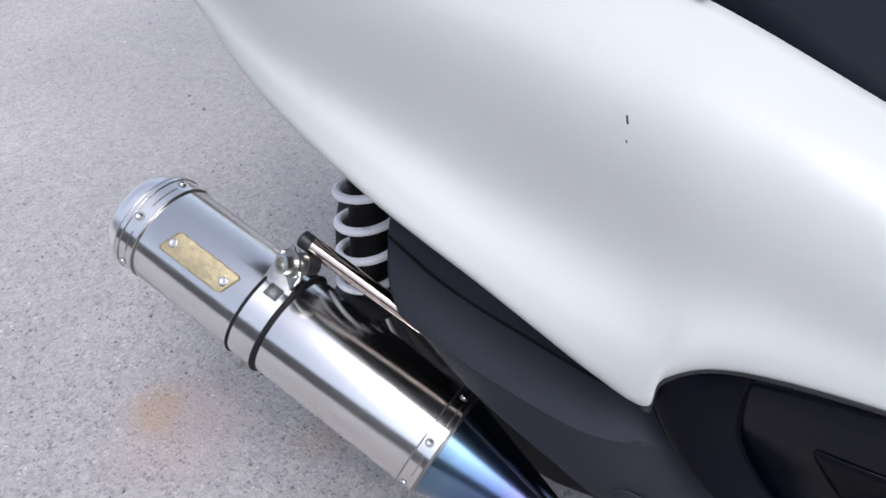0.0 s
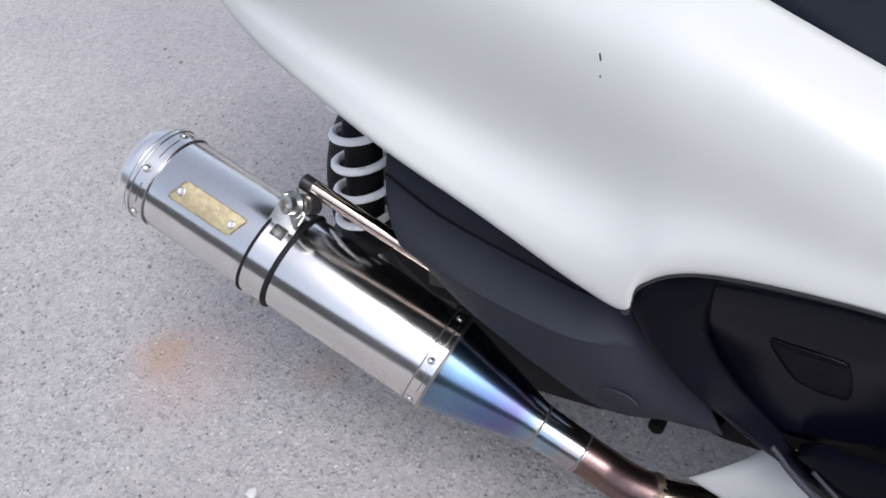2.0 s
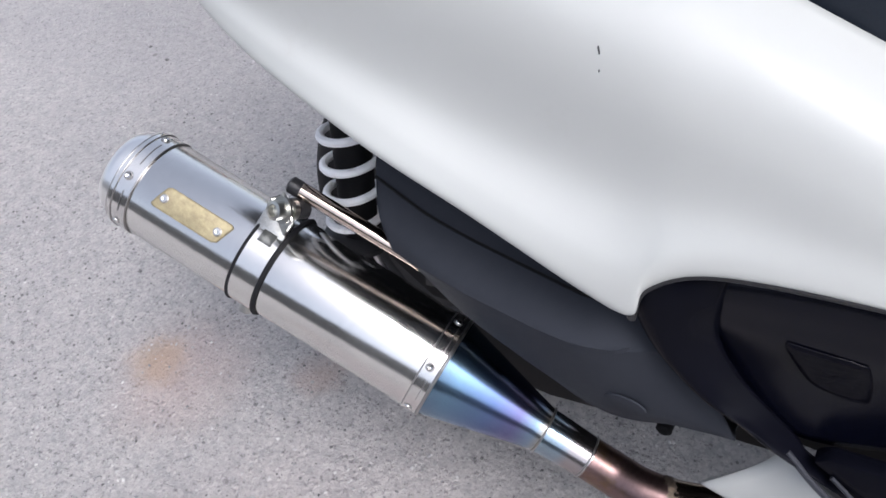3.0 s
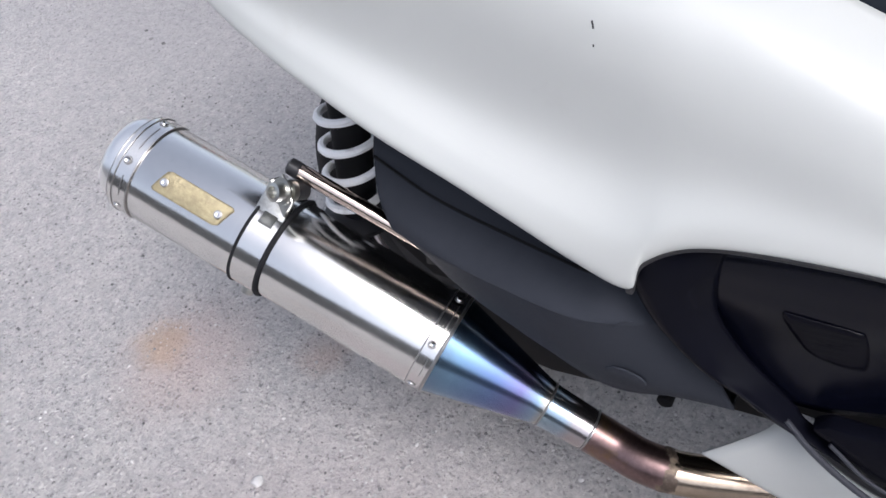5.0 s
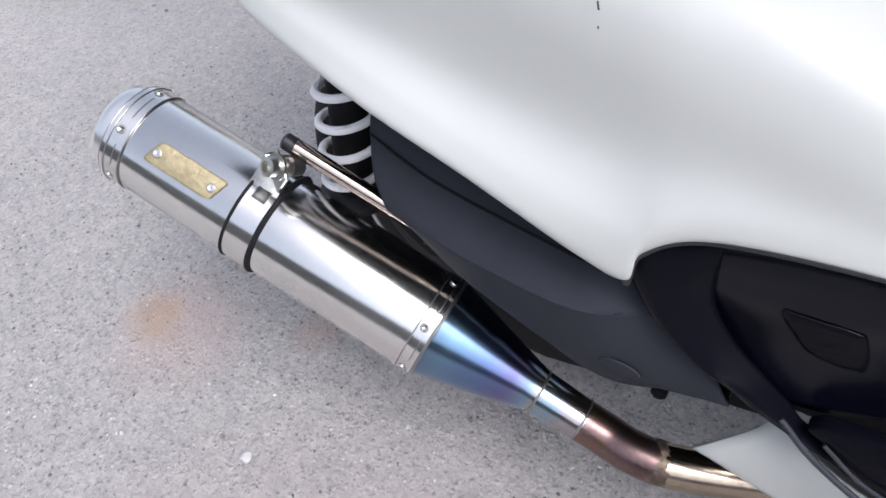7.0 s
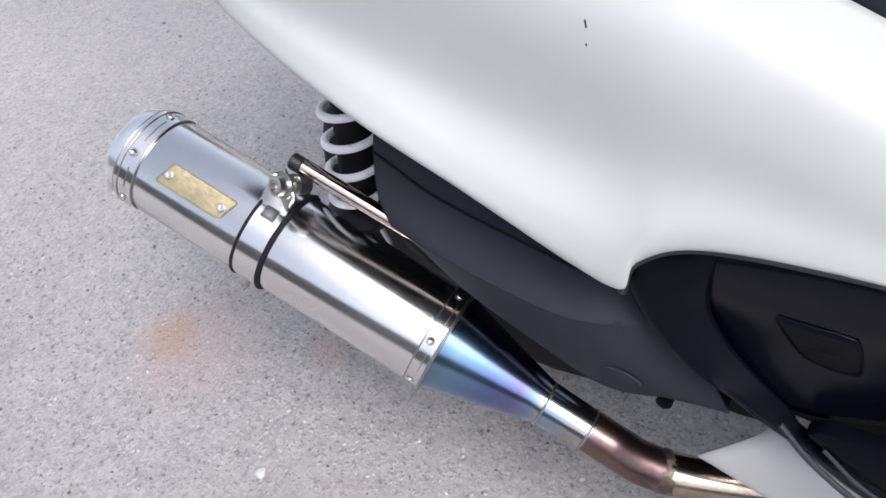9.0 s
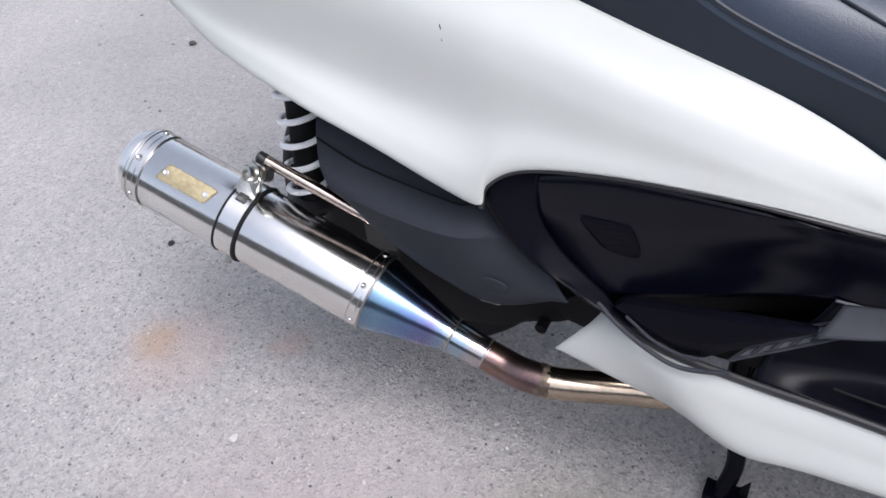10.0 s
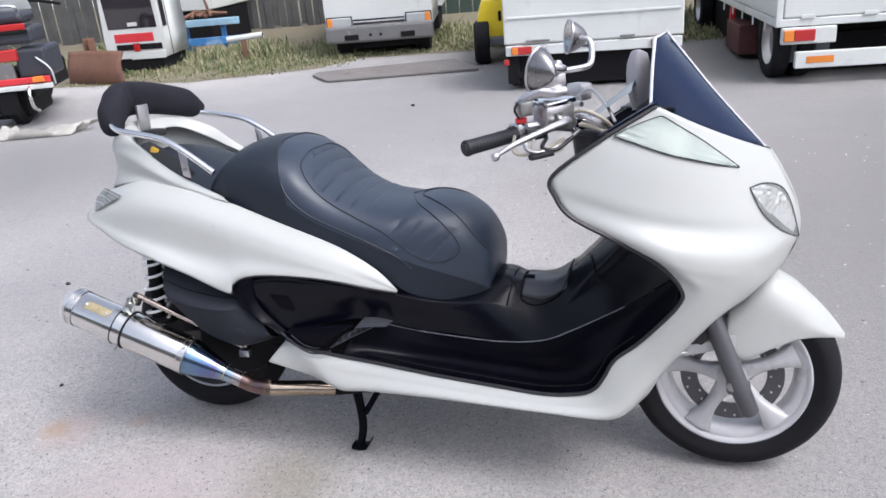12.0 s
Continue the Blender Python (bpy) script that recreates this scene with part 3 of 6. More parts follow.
shell(part("windscreen", sheet(screen_grid()), TINT, scooter, "short blue-smoked plastic windscreen"), 0.004)

# front fender
panel("front_fender", [
    [(1.50, 0.0, 0.450), (1.580, 0.0, 0.527), (1.642, 0.0, 0.509), (1.690, 0.0, 0.470), (1.736, 0.0, 0.421), (1.771, 0.0, 0.374)],
    [(1.50, -0.045, 0.445), (1.580, -0.045, 0.515), (1.642, -0.045, 0.497), (1.690, -0.042, 0.456), (1.734, -0.034, 0.410), (1.770, -0.012, 0.373)],
    [(1.498, -0.078, 0.410), (1.575, -0.080, 0.470), (1.640, -0.078, 0.445), (1.690, -0.070, 0.416), (1.730, -0.050, 0.392), (1.769, -0.016, 0.371)],
    [(1.500, -0.088, 0.350), (1.553, -0.090, 0.353), (1.620, -0.084, 0.381), (1.680, -0.073, 0.386), (1.726, -0.053, 0.384), (1.768, -0.018, 0.369)],
    [(1.515, -0.086, 0.330), (1.545, -0.088, 0.322), (1.600, -0.085, 0.353), (1.660, -0.075, 0.379), (1.722, -0.054, 0.380), (1.767, -0.018, 0.367)],
], PEARL, scooter, 50, 24, label="white front mudguard")


# wheels
def wheel(name, centre, radius, width, rim, label, spokes=5, paint=None):
    paint = paint or WHEEL
    w = new(name)
    w.parent = scooter
    w.location = centre
    tagged(w, label)
    h, e = width / 2, []
    for a in np.linspace(-115, 115, 25):
        t = radians(a)
        e.append((h * math.sin(t) if abs(a) < 90 else math.copysign(h * (1 - (abs(a) - 90) / 25 * 0.22), a), rim + (radius - rim) * (0.42 + 0.58 * max(0, math.cos(t))) if abs(a) < 90 else rim + (radius - rim) * 0.42 * (1 - (abs(a) - 90) / 25)))
    tyre = lathe(e, (0, 0, 0), (0, 1, 0), 96)
    part("tyre", tyre, RUBBER, w, "black road tyre")
    r = rim
    half = width * 0.40
    edge = [(half, r + 0.004), (half + 0.003, r), (half + 0.001, r - 0.007), (half - 0.006, r - 0.012), (half - 0.009, r - 0.026), (half - 0.016, r - 0.032), (0.02, r - 0.036)]
    prof = [(-x, q) for x, q in edge] + edge[::-1]
    part("rim", lathe(prof, (0, 0, 0), (0, 1, 0), 96), paint, w, "cast rim")
    for i in range(spokes):
        a = 2 * math.pi * (i + 0.35) / spokes
        sp = bmesh.new()
        rings = []
        for s in np.linspace(0, 1, 8):
            rad = 0.03 + s * (r - 0.052)
            wid = 0.016 + 0.015 * (2 * abs(s - 0.40)) ** 2
            dep = 0.016 + 0.006 * s
            ring = []
            for k in range(12):
                q = 2 * math.pi * k / 12
                cx, cy = math.cos(q), math.sin(q)
                cx, cy = math.copysign(abs(cx) ** 0.6, cx), math.copysign(abs(cy) ** 0.6, cy)
                u, v = wid * cx, dep * cy - 0.026
                ring.append((rad * math.cos(a) - u * math.sin(a), v, rad * math.sin(a) + u * math.cos(a)))
            rings.append(ring)
        part("spoke", skin(rings), paint, w)
    part("hub", lathe([(-0.055, 0.0), (-0.055, 0.022), (-0.045, 0.036), (0.045, 0.036), (0.055, 0.022), (0.055, 0.0)], (0, 0, 0), (0, 1, 0), 32), paint, w)
    return w


FW = Vector((1.518, -0.010, 0.258))
front = wheel("front_wheel", FW, 0.254, 0.108, 0.183, "front wheel with five white cast spokes")
rear = wheel("rear_wheel", Vector((0.0, 0.0, 0.256)), 0.253, 0.14, 0.168, "rear wheel with a black rim behind the silencer", 5, TRIM)
# bright ring stands for the glint on the lit rim edge
part("rim_glint", tube([(0.166 * math.cos(a), -0.060, 0.166 * math.sin(a)) for a in np.linspace(0, 2 * math.pi, 25)], 0.004, 8, 97), ALLOY, rear, "bright ring for the rim edge glint")

# muffler
M0, MD = Vector((0.0725, -0.2435, 0.2739)), Vector((-0.9198, -0.0762, 0.3849)).normalized()
CAN = 0.0535
muffler = new("muffler")
muffler.parent = scooter
tagged(muffler, "polished stainless steel silencer with brass plate")
part("can", lathe([(0.0, CAN - 0.0005), (0.002, CAN), (0.367, CAN), (0.369, CAN - 0.0015)], M0, MD, 96), STEEL, muffler, "polished stainless can")
part("end_cap", lathe([(0.3660, CAN - 0.0005), (0.3690, 0.0525), (0.3702, 0.0505), (0.3704, 0.0475), (0.3780, 0.0472), (0.3835, 0.0455), (0.3872, 0.0420), (0.3885, 0.0375), (0.3870, 0.0325), (0.382, 0.0300), (0.370, 0.0290), (0.31, 0.0280), (0.31, 0.0)], M0, MD, 96), CAP, muffler, "bright rolled end cap")
part("cone", lathe([(0.010, CAN - 0.001), (-0.002, CAN - 0.001)] + [(-0.004 - 0.111 * q, 0.0520 - 0.0285 * q) for q in np.linspace(0, 1, 10)] + [(-0.119, 0.0233), (-0.168, 0.0216)], M0, MD, 64, uv=True), HEAT, muffler, "heat-blued steel cone")
K = M0 - MD * 0.167
HEADER = [tuple(p) for p in spline([tuple(K + MD * 0.005), tuple(K - MD * 0.03), (0.285, -0.231, 0.195), (0.325, -0.222, 0.190), (0.40, -0.190, 0.183), (0.453, -0.168, 0.177), (0.52, -0.135, 0.172), (0.60, -0.10, 0.175)], 60)]
part("header_bend", tube(HEADER[:18], 0.0216, 24, 22), material("purple_burnt_pipe", (0.20, 0.135, 0.13), 0.36, metal=1, vary=0.4, scale=18, dirt=(0.22, 0.14, 0.06), dirt_amount=0.3, dirt_scale=16), muffler, "purple-brown burnt pipe bend")
part("header_pipe", tube(HEADER[17:43], 0.0214, 24, 39), BRONZE, muffler, "straw-coloured header pipe")
part("front_pipe", tube(HEADER[42:], 0.0200, 20, 20), DARK, muffler, "near-black front pipe")

# rear case, spring
panel("air_box", [
    [(0.020, -0.20, 0.560), (0.10, -0.22, 0.540), (0.17, -0.225, 0.530), (0.24, -0.23, 0.515), (0.315, -0.230, 0.505)],
    [(0.032, -0.246, 0.528), (0.09, -0.252, 0.505), (0.15, -0.255, 0.488), (0.22, -0.257, 0.475), (0.315, -0.250, 0.47)],
    [(0.038, -0.262, 0.503), (0.09, -0.265, 0.487), (0.15, -0.267, 0.476), (0.22, -0.269, 0.467), (0.315, -0.262, 0.462)],
    [(0.048, -0.276, 0.480), (0.10, -0.284, 0.466), (0.16, -0.286, 0.455), (0.235, -0.287, 0.450), (0.315, -0.266, 0.452)],
    [(0.060, -0.283, 0.462), (0.105, -0.290, 0.455), (0.16, -0.2925, 0.446), (0.24, -0.2935, 0.442), (0.315, -0.266, 0.446)],
    [(0.064, -0.282, 0.453), (0.108, -0.289, 0.447), (0.162, -0.2915, 0.438), (0.24, -0.2925, 0.434), (0.315, -0.266, 0.438)],
    [(0.066, -0.266, 0.436), (0.114, -0.273, 0.405), (0.17, -0.276, 0.388), (0.25, -0.277, 0.370), (0.35, -0.270, 0.375)],
    [(0.075, -0.248, 0.410), (0.125, -0.254, 0.372), (0.185, -0.259, 0.350), (0.260, -0.263, 0.338), (0.350, -0.252, 0.360)],
    [(0.084, -0.225, 0.385), (0.130, -0.235, 0.352), (0.190, -0.242, 0.332), (0.262, -0.248, 0.324), (0.350, -0.228, 0.348)],
    [(0.095, -0.16, 0.375), (0.135, -0.17, 0.345), (0.190, -0.18, 0.328), (0.262, -0.18, 0.322), (0.350, -0.180, 0.345)],
], CASE_BLACK, scooter, 60, 54, label="matt black air filter case", left=False)
helix = []
for turn in np.linspace(0, 10.2, 270):
    rise = 0.362 + (0.0350 * turn if turn < 5.2 else 0.1820 + 0.0102 * (turn - 5.2))
    a = 2 * math.pi * turn
    helix.append((-0.053 + 0.09 * (rise - 0.366) + 0.030 * math.cos(a), -0.19 + 0.030 * math.sin(a), rise))
shock = new("rear_shock")
shock.parent = scooter
tagged(shock, "rear shock absorber with white coil spring")
part("coil_spring", tube(helix, 0.0042, 8, 400), SPRING, shock, "white coated coil spring")
part("damper", tube([(-0.055, -0.19, 0.34), (-0.033, -0.19, 0.62)], 0.019, 20, 4), DARK, shock, "black damper body")


# seat
CROWN = [(0.135, 0.72), (0.16, 0.775), (0.21, 0.832), (0.27, 0.858), (0.35, 0.857), (0.41, 0.832), (0.46, 0.785), (0.52, 0.738), (0.60, 0.708), (0.68, 0.700), (0.76, 0.706), (0.84, 0.688), (0.895, 0.645), (0.925, 0.585), (0.925, 0.53), (0.915, 0.48)]
SKIRT = [(0.150, 0.700), (0.17, 0.712), (0.215, 0.712), (0.27, 0.697), (0.35, 0.668), (0.41, 0.645), (0.46, 0.622), (0.52, 0.600), (0.60, 0.562), (0.67, 0.510), (0.72, 0.472), (0.79, 0.452), (0.85, 0.448), (0.89, 0.450), (0.905, 0.455), (0.912, 0.46)]
HALF = [0.15, 0.175, 0.19, 0.198, 0.203, 0.204, 0.203, 0.200, 0.195, 0.190, 0.180, 0.165, 0.145, 0.12, 0.10, 0.085]
_crown, _skirt = spline([(x, 0, z) for x, z in CROWN], 140), spline([(x, 0, z) for x, z in SKIRT], 140)
_half = np.interp(np.linspace(0, 1, 140), np.linspace(0, 1, len(HALF)), HALF)


def seat_point(u, v, lift=0.0):
    """A point of the seat cover: u from back to front, v from the far skirt (-1) over the crown (0) to the near skirt (1)."""
    i = min(max(u, 0), 1) * 139
    k = min(int(i), 138)
    f = i - k
    top, low = _crown[k] * (1 - f) + _crown[k + 1] * f, _skirt[k] * (1 - f) + _skirt[k + 1] * f
    w = _half[k] * (1 - f) + _half[k + 1] * f
    a = abs(v) * math.pi / 2
    side, drop = math.sin(a) ** 0.80, 1 - math.cos(a) ** 0.62 if a < math.pi / 2 - 1e-6 else 1.0
    p = top * (1 - drop) + low * drop
    bulge = 0.012 * math.sin(math.pi * min(1, abs(v))) ** 2
    return Vector((p[0], -math.copysign(w * side + bulge, v) if v else 0.0, p[2] + lift))


seat = new("seat")
seat.parent = scooter
tagged(seat, "black stitched vinyl seat with rider backrest step")
part("seat_cover", sheet([[seat_point(u, v) for v in np.linspace(-1, 1, 97)] for u in np.linspace(0, 1, 141)]), VINYL, seat, "black grained vinyl seat cover")


# seat: pleats and stitching lie on the cover
def pleats(u, v):
    """Depth of the sewn pleats: a ribbed pad in the middle of the seat and down its thigh lobes."""
    a, lim = abs(v), 0.14 + 0.36 * min(1, max(0, (u - 0.335) / 0.07))
    if 0.345 < u < 0.56 and a < lim:
        fade = min(1, (lim - a) / 0.07) * min(1, (0.56 - u) / 0.08)
        return (0.0130 - 0.0130 * abs(math.sin((u - 0.345) * math.pi / 0.040)) ** 0.5) * fade
    if 0.60 < u < 0.795 and 0.48 < a < 0.84:
        w = (u - 0.60) + (a - 0.48) * 0.10
        return (0.010 - 0.010 * abs(math.sin(w * math.pi / 0.042)) ** 0.9) * min(1, max(0, min((a - 0.48) / 0.12, (0.84 - a) / 0.04, (0.795 - u) / 0.02, (u - 0.60) / 0.06)))
    return 0.0


for ob in [o for o in scene.objects if o.name == "seat_cover"]:
    us, vsq = np.linspace(0, 1, 401), np.linspace(-1, 1, 201)
    def along(u, v):
        """Bends the rows of the cover so that one of them runs along the rear seam."""
        seam = np.interp(abs(v), [0, 0.2, 0.48, 0.76, 1.0], [0.255, 0.262, 0.288, 0.318, 0.345])
        return u + (seam - 0.255) * max(0, 1 - abs(u - 0.255) / 0.22)
    bmx = sheet([[seat_point(along(u, v), v) - Vector((0, -math.copysign(0.5, v) * abs(v), 1.0)).normalized() * pleats(along(u, v), v) for v in vsq] for u in us])
    bmx.normal_update()
    if sum((f.normal.z for f in bmx.faces)) < 0:
        bmesh.ops.reverse_faces(bmx, faces=bmx.faces)
    bmx.to_mesh(ob.data)
    bmx.free()
    for p in ob.data.polygons:
        p.use_smooth = True
    ob.data.materials.append(VINYL_SHADED)
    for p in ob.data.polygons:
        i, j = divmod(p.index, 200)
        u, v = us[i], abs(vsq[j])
        # rear cushion and lower skirts take the shaded copy
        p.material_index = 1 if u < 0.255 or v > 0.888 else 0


def stitched(name, path, radius=0.0022, both=True, lift=0.0015):
    for s in ((1, -1) if both else (1,)):
        pts = [seat_point(u, s * v, lift) for u, v in path]
        part(name, tube([tuple(p) for p in pts], radius, 6, 10 * len(pts)), PIPING, seat)


OUTER = [(0.255, 0.0), (0.262, 0.2), (0.288, 0.48), (0.318, 0.76), (0.350, 0.84), (0.40, 0.86), (0.464, 0.855), (0.536, 0.86), (0.607, 0.875), (0.66, 0.895), (0.71, 0.925)]
PAD = [(0.338, 0.0), (0.336, 0.10), (0.340, 0.20), (0.352, 0.38), (0.40, 0.50), (0.46, 0.545), (0.53, 0.605), (0.61, 0.71), (0.69, 0.83), (0.743, 0.855), (0.786, 0.80), (0.803, 0.69), (0.785, 0.60), (0.74, 0.50), (0.70, 0.40), (0.655, 0.25), (0.615, 0.0)]
FRONT = [(0.640, 0.0), (0.655, 0.10), (0.69, 0.20), (0.736, 0.30), (0.786, 0.39), (0.835, 0.45), (0.87, 0.42)]
stitched("piping", OUTER)
stitched("pad_seam", PAD, 0.0016)
stitched("front_seam", FRONT, 0.0018)
part("seat_base", skin([[(x, y * w, z) for y, z in ((-1, zt), (-1, zb), (1, zb), (1, zt))] for x, w, zt, zb in ((0.16, 0.15, 0.72, 0.66), (0.45, 0.185, 0.63, 0.56), (0.66, 0.175, 0.52, 0.46), (0.88, 0.10, 0.47, 0.43))]), DARK, seat)

# passenger seat, tail and rear rack
part("passenger_seat", sheet(surface([[(x, y * w, z - 0.045 * abs(y) ** 2.5) for x, z, w in ((-0.10, 0.80, 0.11), (-0.07, 0.830, 0.14), (0.02, 0.822, 0.155), (0.12, 0.790, 0.165), (0.22, 0.765, 0.17))] for y in np.linspace(-1, 1, 9)], 30, 24)), VINYL_SHADED, seat, "low black passenger pad")
UPPER = [
    [(0.238, -0.211, 0.716), (0.09, -0.209, 0.742), (-0.04, -0.200, 0.762), (-0.15, -0.165, 0.742), (-0.205, -0.09, 0.722), (-0.215, 0.0, 0.718)],
    [(0.236, -0.212, 0.720), (0.09, -0.205, 0.748), (-0.03, -0.192, 0.780), (-0.135, -0.160, 0.790), (-0.165, -0.09, 0.790), (-0.175, 0.0, 0.79)],
    [(0.228, -0.208, 0.724), (0.09, -0.206, 0.762), (-0.01, -0.203, 0.808), (-0.10, -0.185, 0.845), (-0.172, -0.12, 0.848), (-0.195, 0.0, 0.85)],
    [(0.222, -0.200, 0.724), (0.10, -0.193, 0.772), (0.02, -0.187, 0.818), (-0.05, -0.178, 0.866), (-0.140, -0.125, 0.903), (-0.168, 0.0, 0.908)],
    [(0.215, -0.185, 0.722), (0.10, -0.175, 0.766), (0.02, -0.168, 0.800), (-0.05, -0.155, 0.835), (-0.110, -0.105, 0.872), (-0.125, 0.0, 0.875)],
]
panel("tail_cowl", UPPER, PEARL, scooter, 50, 28, label="white tail cowl round the passenger seat")
part("tail_floor", sheet(surface([[(0.22, y, 0.70), (0.05, y, 0.74), (-0.10, y * 0.9, 0.76), (-0.16, y * 0.7, 0.76)] for y in (-0.19, 0, 0.19)], 12, 8)), DARK, scooter)
# clear rear lamp on each side
LAMP_IN = material("grey_reflector", (0.22, 0.22, 0.22), 0.3, metal=0.5, vary=0.25, scale=30)
def lamp_rails(s, out):
    return [[(-0.194, s * (0.212 + out), 0.680), (-0.191, s * (0.197 + out), 0.716), (-0.154, s * (0.202 + out), 0.745)], [(-0.180, s * (0.218 + out), 0.684), (-0.158, s * (0.214 + out), 0.714), (-0.116, s * (0.219 + out), 0.740)], [(-0.178, s * (0.219 + out), 0.686), (-0.135, s * (0.226 + out), 0.705), (-0.077, s * (0.233 + out), 0.731)]]


for s in (-1, 1):
    lamp = part("rear_lamp", sheet(surface(lamp_rails(s, 0.0), 16, 12)), LAMP_IN, scooter, "grey fluted rear lamp")
    part("lamp_lens", sheet(surface(lamp_rails(s, 0.006), 16, 12)), LENS, lamp, "clear lens")
    g = surface(lamp_rails(s, 0.003), 15, 8)
    for i in range(1, 15, 2):
        part("lamp_rib", tube([tuple(p) for p in g[i][::3]] + [tuple(g[i][-1])], 0.0012, 6, 10), ALLOY if i % 4 == 1 else LAMP_IN, lamp)
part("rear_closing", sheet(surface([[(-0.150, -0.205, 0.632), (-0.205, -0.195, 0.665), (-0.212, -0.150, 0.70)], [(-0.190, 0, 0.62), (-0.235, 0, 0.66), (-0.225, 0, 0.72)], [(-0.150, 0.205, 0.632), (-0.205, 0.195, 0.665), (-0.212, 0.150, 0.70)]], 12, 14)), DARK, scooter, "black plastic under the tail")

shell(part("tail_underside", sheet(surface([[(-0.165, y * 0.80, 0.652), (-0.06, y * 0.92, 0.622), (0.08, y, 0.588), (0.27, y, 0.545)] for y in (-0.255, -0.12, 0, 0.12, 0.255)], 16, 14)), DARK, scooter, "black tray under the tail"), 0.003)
rack = new("grab_rail")
rack.parent = scooter
tagged(rack, "chromed tubular grab rail round the tail")
for s in (-1, 1):
    part("rail_tube", tube([(-0.17, s * 0.06, 0.935), (-0.135, s * 0.155, 0.925), (-0.085, s * 0.197, 0.905), (0.0, s * 0.204, 0.892), (0.06, s * 0.206, 0.880), (0.12, s * 0.207, 0.850), (0.205, s * 0.207, 0.793)], 0.0085, 14, 60), CHROME, rack)
    part("rail_stay", prism([(0.098, 0.852), (0.122, 0.842), (0.130, 0.775), (0.106, 0.782)], 0.004, "y", s * 0.199 - 0.002, 0.001), ALLOY, rack, "flat aluminium stay")
    part("stay_bolt", lathe([(0, 0.0), (0, 0.005), (0.005, 0.005), (0.006, 0.0)], (0.115, s * 0.201, 0.80), (0, s, 0), 12), STEEL_DARK, rack)
# backrest cushion: a curved, padded roll
ringsB = []
arc = spline([(-0.112, -0.170, 0.903), (-0.134, -0.155, 0.930), (-0.155, -0.110, 0.958), (-0.178, -0.040, 0.972), (-0.170, 0.050, 0.966), (-0.135, 0.135, 0.948), (-0.085, 0.215, 0.922)], 34)
tan = np.gradient(arc, axis=0)
for i, p in enumerate(arc):
    t = tan[i] / np.linalg.norm(tan[i])
    out = np.cross(t, (0, 0, 1))
    out /= np.linalg.norm(out)
    e = math.sin(math.pi * min(1, (i + 0.25) / 5) / 2) * math.sin(math.pi * min(1, (len(arc) - 0.75 - i) / 4) / 2)
    hgt, thk = (0.044 + 0.004 * math.sin(math.pi * i / 33) - 0.004 * i / 33) * e + 0.003, (0.032 - 0.004 * i / 33) * e + 0.003
    ringsB.append([tuple(p + out * thk * math.copysign(abs(math.cos(q)) ** 0.8, math.cos(q)) + np.array((0, 0, 1)) * hgt * math.copysign(abs(math.sin(q)) ** 0.8, math.sin(q)) + out * 0.006 * noise.noise(Vector((i * 0.3, q, 0)))) for q in np.linspace(0, 2 * math.pi, 24, endpoint=False)])
backrest = part("backrest", skin(ringsB), FABRIC, scooter, "black fabric backrest cushion")
part("backrest_stem", box((0.010, 0.05, 0.10), (-0.128, -0.03, 0.905), 0.004), ALLOY, backrest, "aluminium stem")
part("stem_clamp", box((0.045, 0.055, 0.020), (-0.105, -0.02, 0.872), 0.004), TRIM, backrest)
part("key_tag", box((0.022, 0.006, 0.024), (0.0, -0.168, 0.842), 0.004, Euler((0.2, 0.5, 0.3)).to_matrix()), material("yellow_tag", (0.62, 0.38, 0.04), 0.5), scooter, "small yellow tag")
part("tail_pocket", sheet(surface([[(-0.045, -0.170, 0.860), (0.03, -0.181, 0.812), (0.115, -0.189, 0.768)], [(-0.02, -0.155, 0.868), (0.04, -0.16, 0.84), (0.13, -0.178, 0.785)]], 14, 6)), TRIM, scooter)

# muffler fittings
NR = (Vector((0.38, -0.60, 0.70)) - MD * Vector((0.38, -0.60, 0.70)).dot(MD)).normalized()
TR = MD.cross(NR)


def on_can(along, angle, r=CAN):
    a = radians(angle)
    return M0 + MD * along + (NR * math.cos(a) + TR * math.sin(a)) * r


def ring(name, along, r, tube_r, mat, label="", parent=None):
    pts = [on_can(along, a, r) for a in np.linspace(0, 360, 49)]
    bmr = bmesh.new()
    rows = []
    for k in range(8):
        q = 2 * math.pi * k / 8
        rows.append([on_can(along + tube_r * math.sin(q), a, r + tube_r * math.cos(q)) for a in np.linspace(0, 360, 65)])
    rows.append(rows[0])
    return part(name, sheet(rows, bmr), mat, parent or muffler, label)


def band(name, a0, a1, r, mat, label="", parent=None):
    return part(name, lathe([(a0, r - 0.001), (a0, r), (a1, r), (a1, r - 0.001)], M0, MD, 64), mat, parent or muffler, label)


def shell_rows(rows):
    """A plate about 2 mm thick that follows the can under it."""
    b = sheet(rows)
    bmesh.ops.solidify(b, geom=b.faces, thickness=0.0018)
    return b


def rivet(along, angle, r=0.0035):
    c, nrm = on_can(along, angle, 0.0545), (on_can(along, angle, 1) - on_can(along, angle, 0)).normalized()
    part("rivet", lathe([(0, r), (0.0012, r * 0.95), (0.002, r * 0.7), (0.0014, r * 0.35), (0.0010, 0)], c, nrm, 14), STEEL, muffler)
    # dark ring puts the rivet's contact shade into the colour
    part("rivet_shade_ring", lathe([(0.0, r * 1.35), (0.0004, r * 1.3), (0.0005, r)], c, nrm, 14), STEEL_DARK, muffler)


